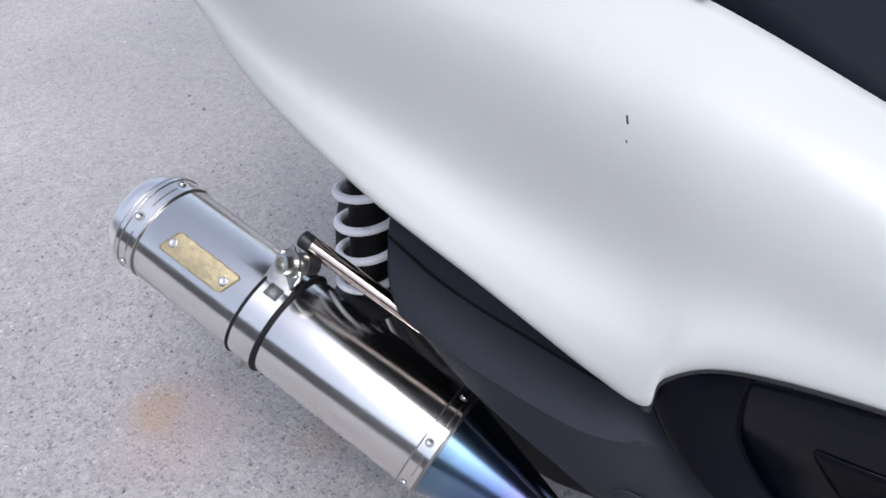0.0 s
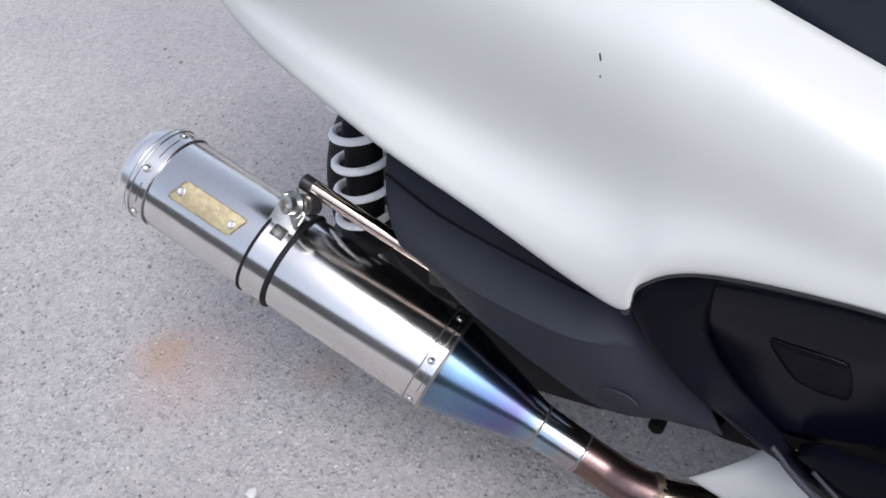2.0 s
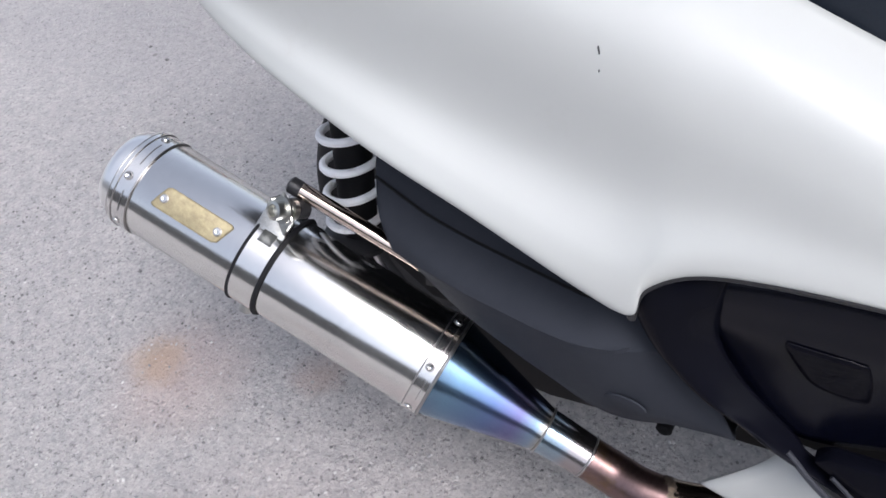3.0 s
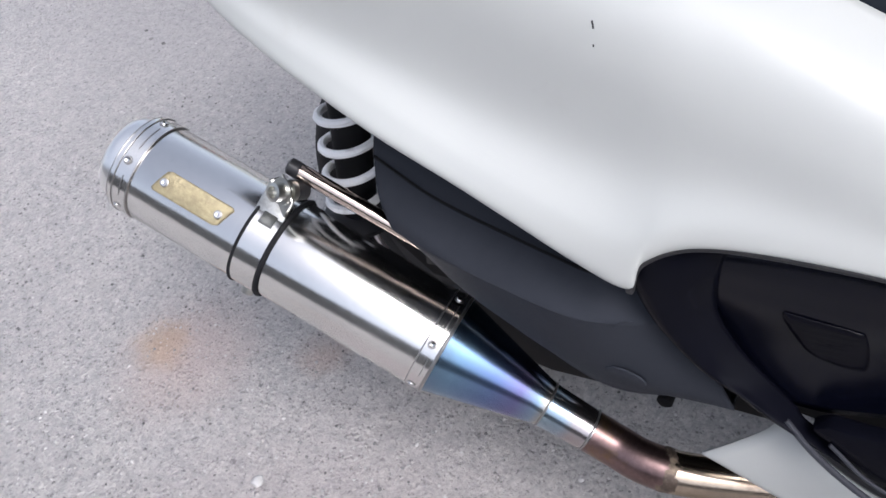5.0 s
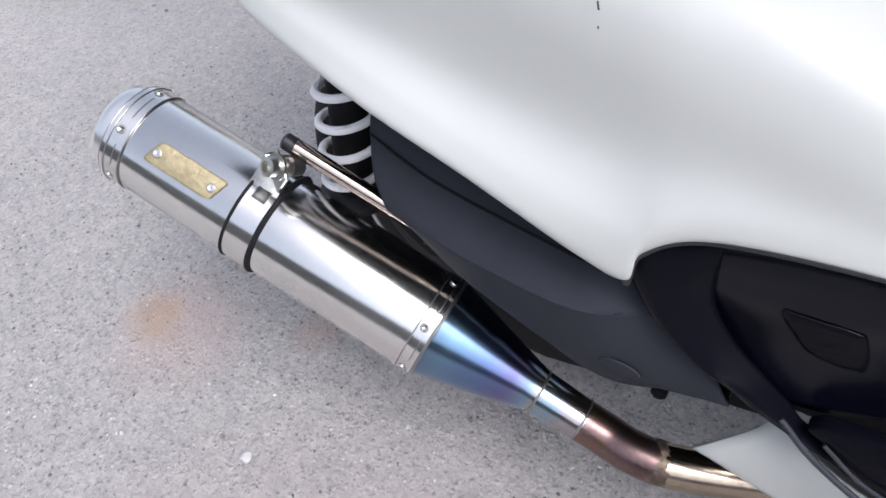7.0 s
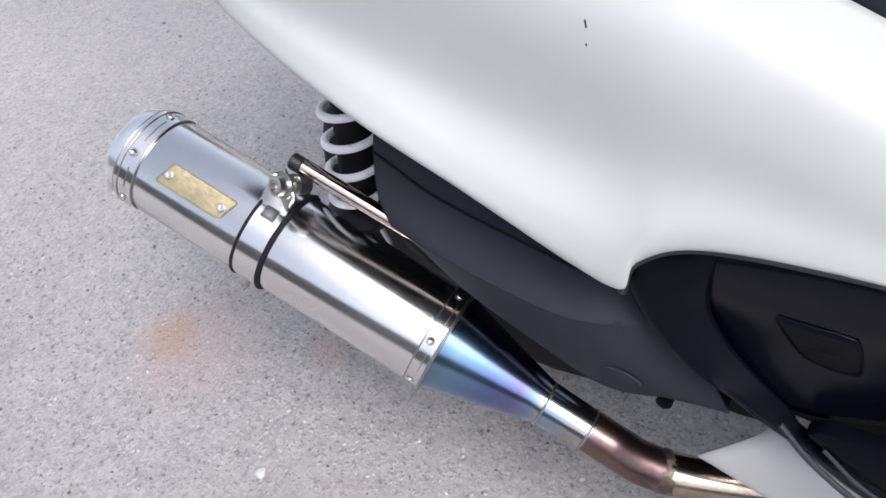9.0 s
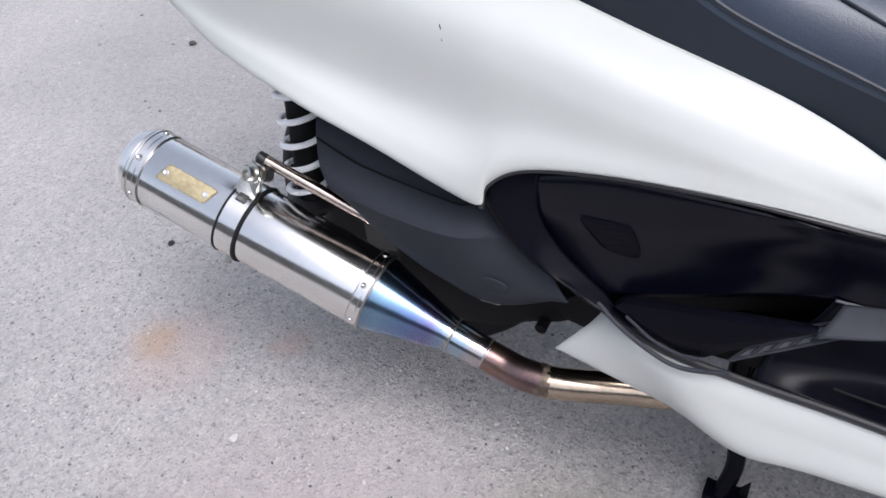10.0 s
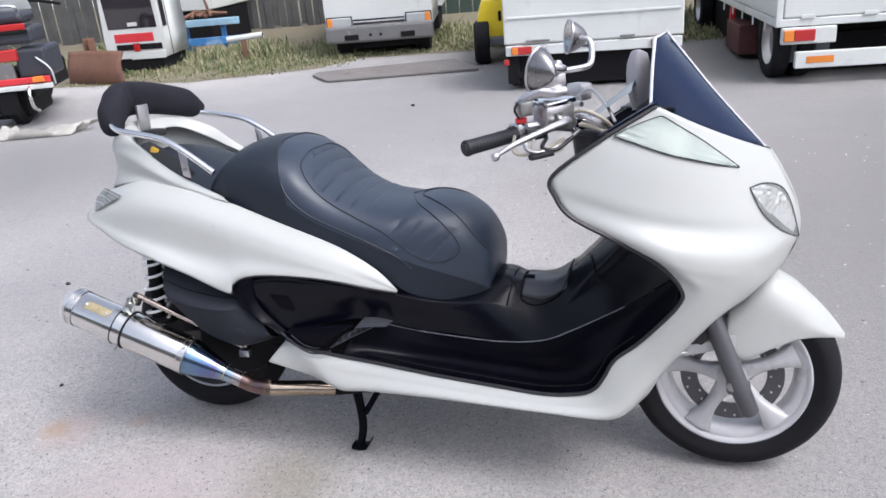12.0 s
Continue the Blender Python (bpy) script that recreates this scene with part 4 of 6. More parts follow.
ring("rear_seam", 0.368, CAN - 0.0008, 0.0013, STEEL_DARK)
ring("band_seam", 0.3458, CAN + 0.0004, 0.0008, STEEL_DARK)
ring("band_seam", 0.3625, CAN + 0.0012, 0.0006, STEEL_DARK)
band("rear_band", 0.3462, 0.3672, CAN + 0.0008, STEEL, "riveted stainless rear band")
band("front_band", -0.001, 0.0145, CAN + 0.0008, STEEL, "riveted stainless front band")
ring("band_seam", 0.0152, CAN + 0.0004, 0.0008, STEEL_DARK)
ring("front_lip", -0.0015, CAN - 0.0003, 0.0020, STEEL_DARK)
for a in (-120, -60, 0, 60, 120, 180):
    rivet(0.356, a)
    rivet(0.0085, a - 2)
for a0, a1 in ((16, 50), (-42, -16), (70, 102), (-108, -74)):
    for along in (0.3535, 0.0050):
        rows = [[on_can(along + d, a, CAN + 0.0013) for a in np.linspace(a0, a1, 9)] for d in (-0.0005, 0.0005)]
        part("band_slot", sheet(rows), STEEL_DARK, muffler)
# strap with rubber edges
band("strap", 0.191, 0.221, CAN + 0.0013, STEEL, "polished mounting strap")
ring("strap_rubber", 0.1905, CAN + 0.0010, 0.0026, RUBBER, "black rubber edge")
ring("strap_rubber", 0.2215, CAN + 0.0010, 0.0019, RUBBER, "black rubber edge")


# brass plate, riveted on slightly askew, with clipped corners, embossed unreadable bars and two screws
def on_plate(q, a, lift):
    """A point of the plate: q from front (0) to back (1), a its angle round the can."""
    return on_can(0.2432 + 0.0760 * q - 0.00034 * a, a, CAN + lift)


rows = []
for q in np.linspace(0, 1, 25):
    half = 13.2 - 2.4 * max(0, 1 - min(q, 1 - q) / 0.03)
    rows.append([on_plate(q, a, 0.0014) for a in np.linspace(-half, half, 14)])
plate = shell(part("name_plate", sheet(rows), BRASS, muffler, "scratched brass name plate"), 0.0012, 1)
for a0, a1, q0, q1 in ((-6, -3.4, 0.24, 0.66), (0, 2.2, 0.20, 0.74), (5.6, 7.4, 0.40, 0.74)):
    part("embossed_bar", sheet([[on_plate(q, a, 0.0029) for a in np.linspace(a0, a1, 4)] for q in np.linspace(q0, q1, 8)]), BRASS, plate)
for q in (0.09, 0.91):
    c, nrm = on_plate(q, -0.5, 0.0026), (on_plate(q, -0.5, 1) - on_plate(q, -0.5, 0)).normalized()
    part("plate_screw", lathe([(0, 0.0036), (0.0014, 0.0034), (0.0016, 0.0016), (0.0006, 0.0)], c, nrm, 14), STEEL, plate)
    # dark ring stands for the shade under the screw head
    part("screw_shade_ring", lathe([(0.0, 0.0046), (0.0005, 0.0036)], c, nrm, 14), STEEL_DARK, plate)
# bracket on the strap: ears, bolt and stay rod
B0 = Vector((-0.072, -0.268, 0.440))
axis_b = Vector((-0.15, -0.80, 0.45)).normalized()
foot = on_can(0.209, 38, 0.056)
up = (B0 - foot).normalized()
side = axis_b.cross(up).normalized()
face = Matrix((side, up.cross(side), up)).transposed()
bracket = part("strap_bracket", box((0.030, 0.004, (B0 - foot).length + 0.018), (B0 + foot) / 2 - axis_b * 0.004, 0.0018, face), ZINC, muffler, "zinc-plated strap bracket")
part("bracket_foot", box((0.032, 0.026, 0.004), on_can(0.209, 34, 0.057), 0.0018, Matrix((MD, NR.cross(MD), NR)).transposed()), ZINC, bracket)
part("bracket_tab", shell_rows([[on_can(al, a, CAN + 0.0022) for a in np.linspace(14, 58, 12)] for al in np.linspace(0.199, 0.214, 4)]), ZINC, bracket, "zinc tab on the strap")
part("bracket_lip", box((0.004, 0.012, (B0 - foot).length * 0.7), (B0 + foot) / 2 + side * 0.015, 0.0015, face), ZINC, bracket)
part("bolt", lathe([(-0.026, 0.006), (-0.012, 0.006), (-0.012, 0.0105), (-0.006, 0.0105), (-0.006, 0.0060), (0.0, 0.0060), (0.0, 0.0130), (0.002, 0.0130), (0.002, 0.0095), (0.012, 0.0092), (0.0125, 0.0060), (0.007, 0.0050), (0.007, 0.0)], B0, axis_b, 24), ZINC, bracket, "socket-head bolt")
part("rubber_bush", lathe([(-0.026, 0.0), (-0.026, 0.010), (-0.012, 0.010), (-0.012, 0.0)], B0, axis_b, 16), TRIM, bracket)
part("stay_rod", tube([(-0.078, -0.243, 0.449), (0.06, -0.222, 0.380), (0.235, -0.198, 0.300)], 0.0080, 14, 30), ROD, muffler, "heat-tinted steel stay rod")
part("rod_cap", lathe([(0, 0.0), (0, 0.006), (0.002, 0.0084), (0.012, 0.0086), (0.014, 0.0074)], (-0.082, -0.2438, 0.451), (0.138, 0.021, -0.069), 16), TRIM, muffler, "black rubber cap")
part("rod_eye", box((0.05, 0.012, 0.020), (0.20, -0.198, 0.310), 0.003, Euler((0, 0.38, 0)).to_matrix()), ZINC, muffler)
for along, r in ((-0.117, 0.0236), (-0.166, 0.0217)):
    ring("weld_seam", along, r, 0.0011, STEEL_DARK)
scorch = tube([HEADER[i] for i in (15, 16, 17, 18, 19)], [0.0206, 0.0216, 0.0221, 0.0214, 0.0206], 48, 25, caps=False)
for v in scorch.verts:
    k = noise.noise(v.co * 90) * 0.5 + noise.noise(v.co * 260) * 0.3
    v.co += (v.co - Vector(HEADER[17])).normalized() * 0.0022 * k
part("weld_scorch", scorch, material("scorched_weld", (0.10, 0.075, 0.06), 0.5, metal=0.6, vary=0.6, scale=40, dirt=(0.42, 0.33, 0.24), dirt_amount=0.6, dirt_scale=60), muffler, "ragged scorched weld bead")
part("lower_clamp_bolt", tube([on_can(0.209, -112, 0.054), on_can(0.209, -112, 0.068)], 0.007, 10, 3), ZINC, muffler)

# air box seam and plug, engine, swing arm and hugger
part("case_groove", tube([(0.037, -0.2600, 0.508), (0.065, -0.2630, 0.498), (0.09, -0.2645, 0.4890), (0.12, -0.2655, 0.482), (0.15, -0.2665, 0.4770), (0.19, -0.2678, 0.4710), (0.226, -0.2692, 0.4668), (0.238, -0.268, 0.4685), (0.243, -0.265, 0.4725)], 0.0013, 6, 60), DARK, scooter)
plug = lathe([(0.0, 0.0175), (0.0012, 0.0170), (0.0016, 0.016), (0.0012, 0.0)], (0.269, -0.2775, 0.374), (0.0, -0.97, -0.22), 28)
for v in plug.verts:
    v.co.z = 0.374 + (v.co.z - 0.374) * 0.75
part("case_plug", plug, CASE_BLACK, scooter, "oval black plug")
engine = new("engine")
engine.parent = scooter
tagged(engine, "black engine and transmission unit")
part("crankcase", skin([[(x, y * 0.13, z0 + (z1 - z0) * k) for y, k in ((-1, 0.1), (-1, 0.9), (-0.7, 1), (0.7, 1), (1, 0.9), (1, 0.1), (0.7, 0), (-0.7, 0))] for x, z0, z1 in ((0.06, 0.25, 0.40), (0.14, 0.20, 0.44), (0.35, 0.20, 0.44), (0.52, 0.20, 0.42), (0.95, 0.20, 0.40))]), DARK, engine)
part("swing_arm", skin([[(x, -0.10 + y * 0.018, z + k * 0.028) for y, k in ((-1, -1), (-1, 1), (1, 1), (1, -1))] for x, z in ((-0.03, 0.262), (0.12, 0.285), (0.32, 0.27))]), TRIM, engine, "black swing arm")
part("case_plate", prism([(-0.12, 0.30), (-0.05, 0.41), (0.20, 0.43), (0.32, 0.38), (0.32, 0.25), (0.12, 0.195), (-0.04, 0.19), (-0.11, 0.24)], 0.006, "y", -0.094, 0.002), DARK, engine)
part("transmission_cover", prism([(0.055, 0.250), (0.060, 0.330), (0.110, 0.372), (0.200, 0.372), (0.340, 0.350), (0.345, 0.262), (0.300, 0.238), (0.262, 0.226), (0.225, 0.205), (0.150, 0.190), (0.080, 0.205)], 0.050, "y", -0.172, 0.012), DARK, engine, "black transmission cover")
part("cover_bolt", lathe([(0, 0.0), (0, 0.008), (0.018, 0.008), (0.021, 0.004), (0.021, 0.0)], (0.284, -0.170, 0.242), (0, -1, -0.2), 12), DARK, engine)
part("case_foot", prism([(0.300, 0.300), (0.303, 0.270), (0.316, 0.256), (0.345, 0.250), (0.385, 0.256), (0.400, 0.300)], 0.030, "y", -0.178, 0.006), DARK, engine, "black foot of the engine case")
part("silver_lug", box((0.034, 0.020, 0.022), (0.212, -0.178, 0.268), 0.005), ALLOY, engine, "cast alloy engine lug")
hug = lathe([(-0.075, 0.276), (-0.05, 0.285), (0.05, 0.285), (0.075, 0.276)], (0, 0, 0.262), (0, 1, 0), 96)
bmesh.ops.delete(hug, geom=[f for f in hug.faces if not (8 < math.degrees(math.atan2(f.calc_center_median().z - 0.262, f.calc_center_median().x)) < 120)], context="FACES")
shell(part("hugger", hug, DARK, engine, "black hugger over the rear tyre"), 0.003)
part("shock_mount", tube([(-0.057, -0.20, 0.345), (-0.057, -0.12, 0.335)], 0.016, 14, 3), TRIM, shock)
part("spring_seat", lathe([(0, 0.012), (0, 0.036), (0.006, 0.036), (0.012, 0.020), (0.012, 0.012)], (-0.055, -0.19, 0.356), (0.08, 0, 1), 24), TRIM, shock)

# recessed panel with folded passenger footrest and air grille
rest = part("folded_footrest", prism([(0.404, 0.383), (0.420, 0.374), (0.450, 0.352), (0.480, 0.343), (0.502, 0.346), (0.535, 0.372), (0.572, 0.398), (0.600, 0.416), (0.560, 0.411), (0.500, 0.404), (0.440, 0.396), (0.415, 0.393)], 0.016, "y", -0.272, 0.004), GLOSS_BLACK, scooter, "folded black passenger footrest")
part("footrest_lip", tube([(0.388, -0.270, 0.382), (0.416, -0.276, 0.362), (0.450, -0.278, 0.342), (0.478, -0.279, 0.333), (0.506, -0.278, 0.336), (0.530, -0.276, 0.342)], 0.0026, 8, 50), MATT_BLACK, scooter)
part("footrest_lip", tube([(0.420, -0.273, 0.377), (0.450, -0.275, 0.356), (0.478, -0.275, 0.347), (0.498, -0.275, 0.348)], 0.0016, 8, 40), MATT_BLACK, rest)
shell(part("footrest_corner", sheet(surface([[(0.596, -0.262, 0.402), (0.606, -0.246, 0.414), (0.613, -0.228, 0.421)], [(0.640, -0.252, 0.406), (0.645, -0.236, 0.412), (0.650, -0.214, 0.416)], [(0.672, -0.230, 0.400), (0.674, -0.214, 0.402), (0.676, -0.194, 0.402)]], 10, 12)), MATT_BLACK, scooter, "black ledge at the end of the footboard"), 0.003)
gridM = surface(MID, 90, 40)


def on_side(x, z, lift=0.0):
    """The point of the side cover's skin at a given x and z."""
    d = (gridM[:, :, 0] - x) ** 2 + (gridM[:, :, 2] - z) ** 2 + 10.0 * (gridM[:, :, 1] > -0.17)
    k = np.argsort(d.ravel())[:6]
    q = 1 / (d.ravel()[k] + 1e-7)
    y = (gridM.reshape(-1, 3)[k, 1] * q).sum() / q.sum()
    return Vector((x, y - lift, z))


COVER = [(0.366, 0.484), (0.408, 0.481), (0.417, 0.474), (0.424, 0.445), (0.419, 0.438), (0.398, 0.441), (0.384, 0.449), (0.367, 0.476)]
mid_c = np.mean(COVER, axis=0)
cover_edge = spline([(x, 0, z) for x, z in COVER + COVER[:1]], 48)
cover = part("recess_cover", sheet([[on_side(*(mid_c * (1 - q) + p[[0, 2]] * q), 0.0022 - 0.0012 * max(0, q - 0.9) * 10) for q in np.linspace(0.02, 1, 10)] for p in cover_edge]), GLOSS_BLACK, scooter, "small access cover")
part("cover_gap", tube([tuple(on_side(p[0], p[2], 0.0008)) for p in cover_edge], 0.0006, 6, 96), GLOSS_BLACK, cover)
for i in range(7):
    part("grille_slat", tube([(0.528 + 0.0165 * i, -0.262 + 0.004 * i, 0.349 + 0.0085 * i), (0.553 + 0.0145 * i, -0.240 + 0.004 * i, 0.372 + 0.0060 * i)], 0.0018, 6, 2), MATT_BLACK, scooter)
shell(part("grille_plate", sheet(surface([[(0.523, -0.262, 0.344), (0.585, -0.248, 0.376), (0.647, -0.234, 0.406)], [(0.551, -0.238, 0.369), (0.600, -0.227, 0.392), (0.653, -0.216, 0.416)]], 10, 5)), GLINT_GREY, scooter, "grey grille backing"), 0.002)
for a in (0.0, 0.5, 1.0):
    part("grille_bar", tube([(0.525 + 0.026 * a, -0.264 + 0.024 * a, 0.347 + 0.024 * a), (0.645 + 0.006 * a, -0.236 + 0.018 * a, 0.408 + 0.010 * a)], 0.0020, 6, 3), MATT_BLACK, scooter)

# footboard and arch edges; the pale floor_edge holds its highlight in the colour
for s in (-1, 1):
    part("floor_edge", tube([(x, -s * (y - 0.001), z + 0.001) for x, y, z in FLOOR[0][:-1]], 0.0014, 8, 80), GLINT_GREY, scooter)
    part("floor_groove", tube([(x - 0.016, -s * (y + 0.018), z + 0.012 - 0.006 * (x > 1.2)) for x, y, z in (row[0] for row in COWL[9:-3][::-1])], 0.0016, 6, 80), DARK, scooter)
    part("arch_trim", tube([(0.271, s * 0.298, 0.490), (0.276, s * 0.291, 0.514), (0.313, s * 0.281, 0.5335), (0.40, s * 0.269, 0.5375), (0.47, s * 0.259, 0.532), (0.53, s * 0.249, 0.5245), (0.63, s * 0.223, 0.5000), (0.692, s * 0.193, 0.482)], 0.0030, 8, 70), TRIM, scooter)

# tunnel lid and its seams


def on_tunnel(x, y, lift=0.0):
    """The point of the tunnel's skin at a given x and y."""
    d = (gridM[:, :, 0] - x) ** 2 + (gridM[:, :, 1] + abs(y)) ** 2
    k = np.argsort(d.ravel())[:6]
    w = 1 / (d.ravel()[k] + 1e-7)
    p = (gridM.reshape(-1, 3)[k] * w[:, None]).sum(0) / w.sum()
    return Vector((x, y, p[2] + lift))


lid = part("tunnel_lid", sheet([[on_tunnel(x, y, 0.0035) for y in np.linspace(-0.088, 0.088, 22)] for x in np.linspace(0.995, 1.112, 22)]), LID, scooter, "black tunnel lid with a lock")
shell(lid, 0.003)
part("lid_seam", tube([tuple(on_tunnel(x, y, 0.0045)) for x, y in ((0.990, 0.07), (0.990, -0.02), (0.992, -0.085), (1.01, -0.098), (1.05, -0.096), (1.10, -0.088), (1.118, -0.06), (1.118, 0.07))], 0.0017, 6, 60), DARK, lid)
part("tunnel_seam", tube([tuple(on_tunnel(x, y, 0.002)) for x, y in ((0.968, 0.09), (0.966, 0.0), (0.966, -0.08), (0.962, -0.115))], 0.0022, 6, 40), DARK, scooter)
part("lock", box((0.026, 0.012, 0.005), tuple(on_tunnel(1.005, -0.022, 0.006)), 0.002), DARK, lid, "key slot cover")
part("shield_seam", tube([(1.165, -0.06, 0.572), (1.18, -0.10, 0.553), (1.195, -0.128, 0.523), (1.225, -0.152, 0.508)], 0.0014, 6, 30), DARK, scooter)

# lamps draped on the cowl
gridC = surface(COWL, 60, 120)


def on_cowl(x, z, lift=0.003):
    d = (gridC[:, :, 0] - x) ** 2 + (gridC[:, :, 2] - z) ** 2
    k = np.argsort(d.ravel())[:5]
    w = 1 / (d.ravel()[k] + 1e-7)
    p = (gridC.reshape(-1, 3)[k] * w[:, None]).sum(0) / w.sum()
    return Vector((x, p[1] - lift, z))


def draped(name, top, low, mat, lift, nu=24, nv=8, label="", parent=scooter):
    a, b = spline([(x, 0, z) for x, z in top], nu), spline([(x, 0, z) for x, z in low], nu)
    rows = [[on_cowl(*(a[i] * (1 - t) + b[i] * t)[[0, 2]], lift) for t in np.linspace(0, 1, nv)] for i in range(nu)]
    for s in (1, -1):
        g = [[Vector((p.x, p.y * s, p.z)) for p in r] for r in rows]
        ob = part(name, sheet(g), mat, parent, label)
    return ob


MARK_T = [(1.245, 0.897), (1.270, 0.909), (1.300, 0.921), (1.330, 0.930), (1.342, 0.931), (1.352, 0.925), (1.386, 0.902), (1.420, 0.879), (1.462, 0.846), (1.503, 0.811)]
MARK_L = [(1.246, 0.896), (1.265, 0.888), (1.290, 0.879), (1.315, 0.869), (1.330, 0.864), (1.345, 0.858), (1.373, 0.849), (1.410, 0.838), (1.455, 0.824), (1.502, 0.810)]
draped("marker_reflector", MARK_T, MARK_L, material("marker_reflector", (0.30, 0.34, 0.31), 0.32, metal=0.4, vary=0.30, scale=14), 0.003, 40, 10, "pale grey lamp recess")
draped("marker_lens", MARK_T, MARK_L, LENS, 0.007, 40, 10, "clear greenish indicator lens")
HEAD_T = [(1.528, 0.763), (1.548, 0.765), (1.567, 0.762), (1.590, 0.752), (1.607, 0.738), (1.622, 0.712), (1.631, 0.686), (1.640, 0.655), (1.648, 0.624)]
HEAD_L = [(1.529, 0.760), (1.536, 0.744), (1.544, 0.728), (1.556, 0.706), (1.572, 0.686), (1.592, 0.664), (1.614, 0.645), (1.632, 0.632), (1.647, 0.622)]
def inset(top, low, a, b, c, d):
    """The stretch of a lamp outline from a to b along it, and from c to d across it."""
    n = len(top)
    i0, i1 = int(a * (n - 1)), int(b * (n - 1)) + 1
    mix = lambda q: [(t[0] * (1 - q) + w[0] * q, t[1] * (1 - q) + w[1] * q) for t, w in list(zip(top, low))[i0:i1]]
    return mix(c), mix(d)


draped("headlamp_housing", HEAD_T, HEAD_L, material("headlamp_housing", (0.06, 0.06, 0.065), 0.3, vary=0.3, scale=30), 0.0025, 36, 12, "dark headlamp housing")
for a, b, c, d in ((0.1, 0.5, 0.12, 0.86), (0.5, 0.9, 0.10, 0.80)):
    draped("headlamp_reflector", *inset(HEAD_T, HEAD_L, a, b, c, d), CHROME, 0.0038, 20, 10, "bright headlamp reflector")
draped("headlamp_lens", HEAD_T, HEAD_L, LENS, 0.007, 36, 12, "clear slanted headlamp lens")
for s in (-1, 1):
    for name, line, r in (("marker_gasket", MARK_L, 0.0020), ("marker_gasket", MARK_T, 0.0013), ("headlamp_gasket", HEAD_T, 0.0018), ("headlamp_gasket", HEAD_L, 0.0014)):
        part(name, tube([tuple(Vector((p.x, p.y * -s, p.z))) for p in (on_cowl(x, z, 0.005) for x, z in line)], r, 6, 60), TRIM, scooter)
# screen edging, base, dash
sg = screen_grid()
part("screen_edge", tube([tuple(p) for p in sg[0][::3]] + [tuple(sg[0][-1])], 0.0035, 8, 30), material("polished_screen_edge", (0.75, 0.76, 0.80), 0.2, vary=0.05), scooter, "pale polished screen edge")
part("screen_edge", tube([tuple(p) for p in sg[:, -1][::6]], 0.0028, 8, 60), material("screen_top_edge", (0.55, 0.56, 0.60), 0.2, vary=0.05), scooter)
# pale tube along the fold holds its highlight in the colour
part("screen_edge", tube([tuple(p) for p in sg[24]], 0.0026, 8, 40), material("screen_fold_highlight", (0.62, 0.60, 0.64), 0.25, vary=0.05), scooter)
shell(part("screen_base", sheet(surface([[(1.205, -0.262, 0.893), (1.26, -0.240, 0.925), (1.318, -0.205, 0.958)], [(1.25, -0.16, 0.905), (1.29, -0.15, 0.930), (1.33, -0.140, 0.950)], [(1.27, 0, 0.905), (1.31, 0, 0.925), (1.36, 0, 0.945)], [(1.25, 0.16, 0.905), (1.29, 0.15, 0.930), (1.33, 0.140, 0.950)], [(1.205, 0.262, 0.893), (1.26, 0.240, 0.925), (1.318, 0.205, 0.958)]], 16, 24)), material("blue_black_dash", (0.015, 0.02, 0.045), 0.3, vary=0.2, scale=8), scooter, "dark blue-black dash cover"), 0.004)
shell(part("left_wing", sheet(surface([[(1.252, 0.140, 0.900), (1.238, 0.140, 0.955), (1.236, 0.140, 1.010), (1.246, 0.138, 1.046)], [(1.272, 0.125, 0.905), (1.262, 0.120, 0.960), (1.262, 0.120, 1.015), (1.263, 0.125, 1.052)], [(1.300, 0.140, 0.925), (1.293, 0.140, 0.965), (1.292, 0.138, 1.005), (1.283, 0.135, 1.042)]], 24, 14)), material("screen_inner_wing", (0.42, 0.40, 0.42), 0.3, vary=0.15, coat=0.3), scooter, "pale rounded mirror-side fairing wing"), 0.004)
part("meter_visor", sheet(surface([[(1.15, -0.05, 0.885), (1.20, -0.05, 0.925), (1.26, -0.05, 0.965)], [(1.155, 0.03, 0.902), (1.205, 0.03, 0.942), (1.262, 0.03, 0.985)], [(1.15, 0.12, 0.885), (1.20, 0.12, 0.925), (1.26, 0.12, 0.965)]], 12, 14)), material("meter_visor", (0.32, 0.36, 0.38), 0.2, vary=0.1), scooter, "grey-blue meter visor")


# ---- scooter: handlebar, forks, brakes, stand ----
bars = new("handlebar")
bars.parent = scooter
tagged(bars, "silver handlebar with levers, switches and cables")
G0, G1 = Vector((0.927, -0.317, 0.875)), Vector((1.020, -0.197, 0.890))
gd = (G1 - G0).normalized()
prof = [(0.0, 0.0), (0.0, 0.0165), (0.003, 0.0185), (0.008, 0.0185)]
for i in range(12):
    s = 0.012 + i * 0.0095
    prof += [(s, 0.0170), (s + 0.0018, 0.0173), (s + 0.006, 0.0173), (s + 0.008, 0.0169)]
prof += [(0.128, 0.0175), (0.132, 0.0205), (0.142, 0.0205), (0.145, 0.013)]
part("grip", lathe(prof, G0, gd, 24), GRIP, bars, "ribbed black rubber grip")
part("bar_end", lathe([(-0.003, 0.0), (-0.003, 0.010), (0.001, 0.0125), (0.002, 0.0)], G0, gd, 20), TRIM, bars)
part("bar_tube", tube([G1, (1.075, -0.125, 0.895), (1.12, -0.06, 0.885), (1.135, 0.0, 0.88), (1.12, 0.06, 0.885), (1.07, 0.13, 0.90), (1.00, 0.22, 0.90)], 0.0115, 14, 50), ALLOY, bars)
part("left_grip", tube([(1.00, 0.22, 0.90), (0.91, 0.34, 0.895)], 0.017, 18, 6), GRIP, bars)
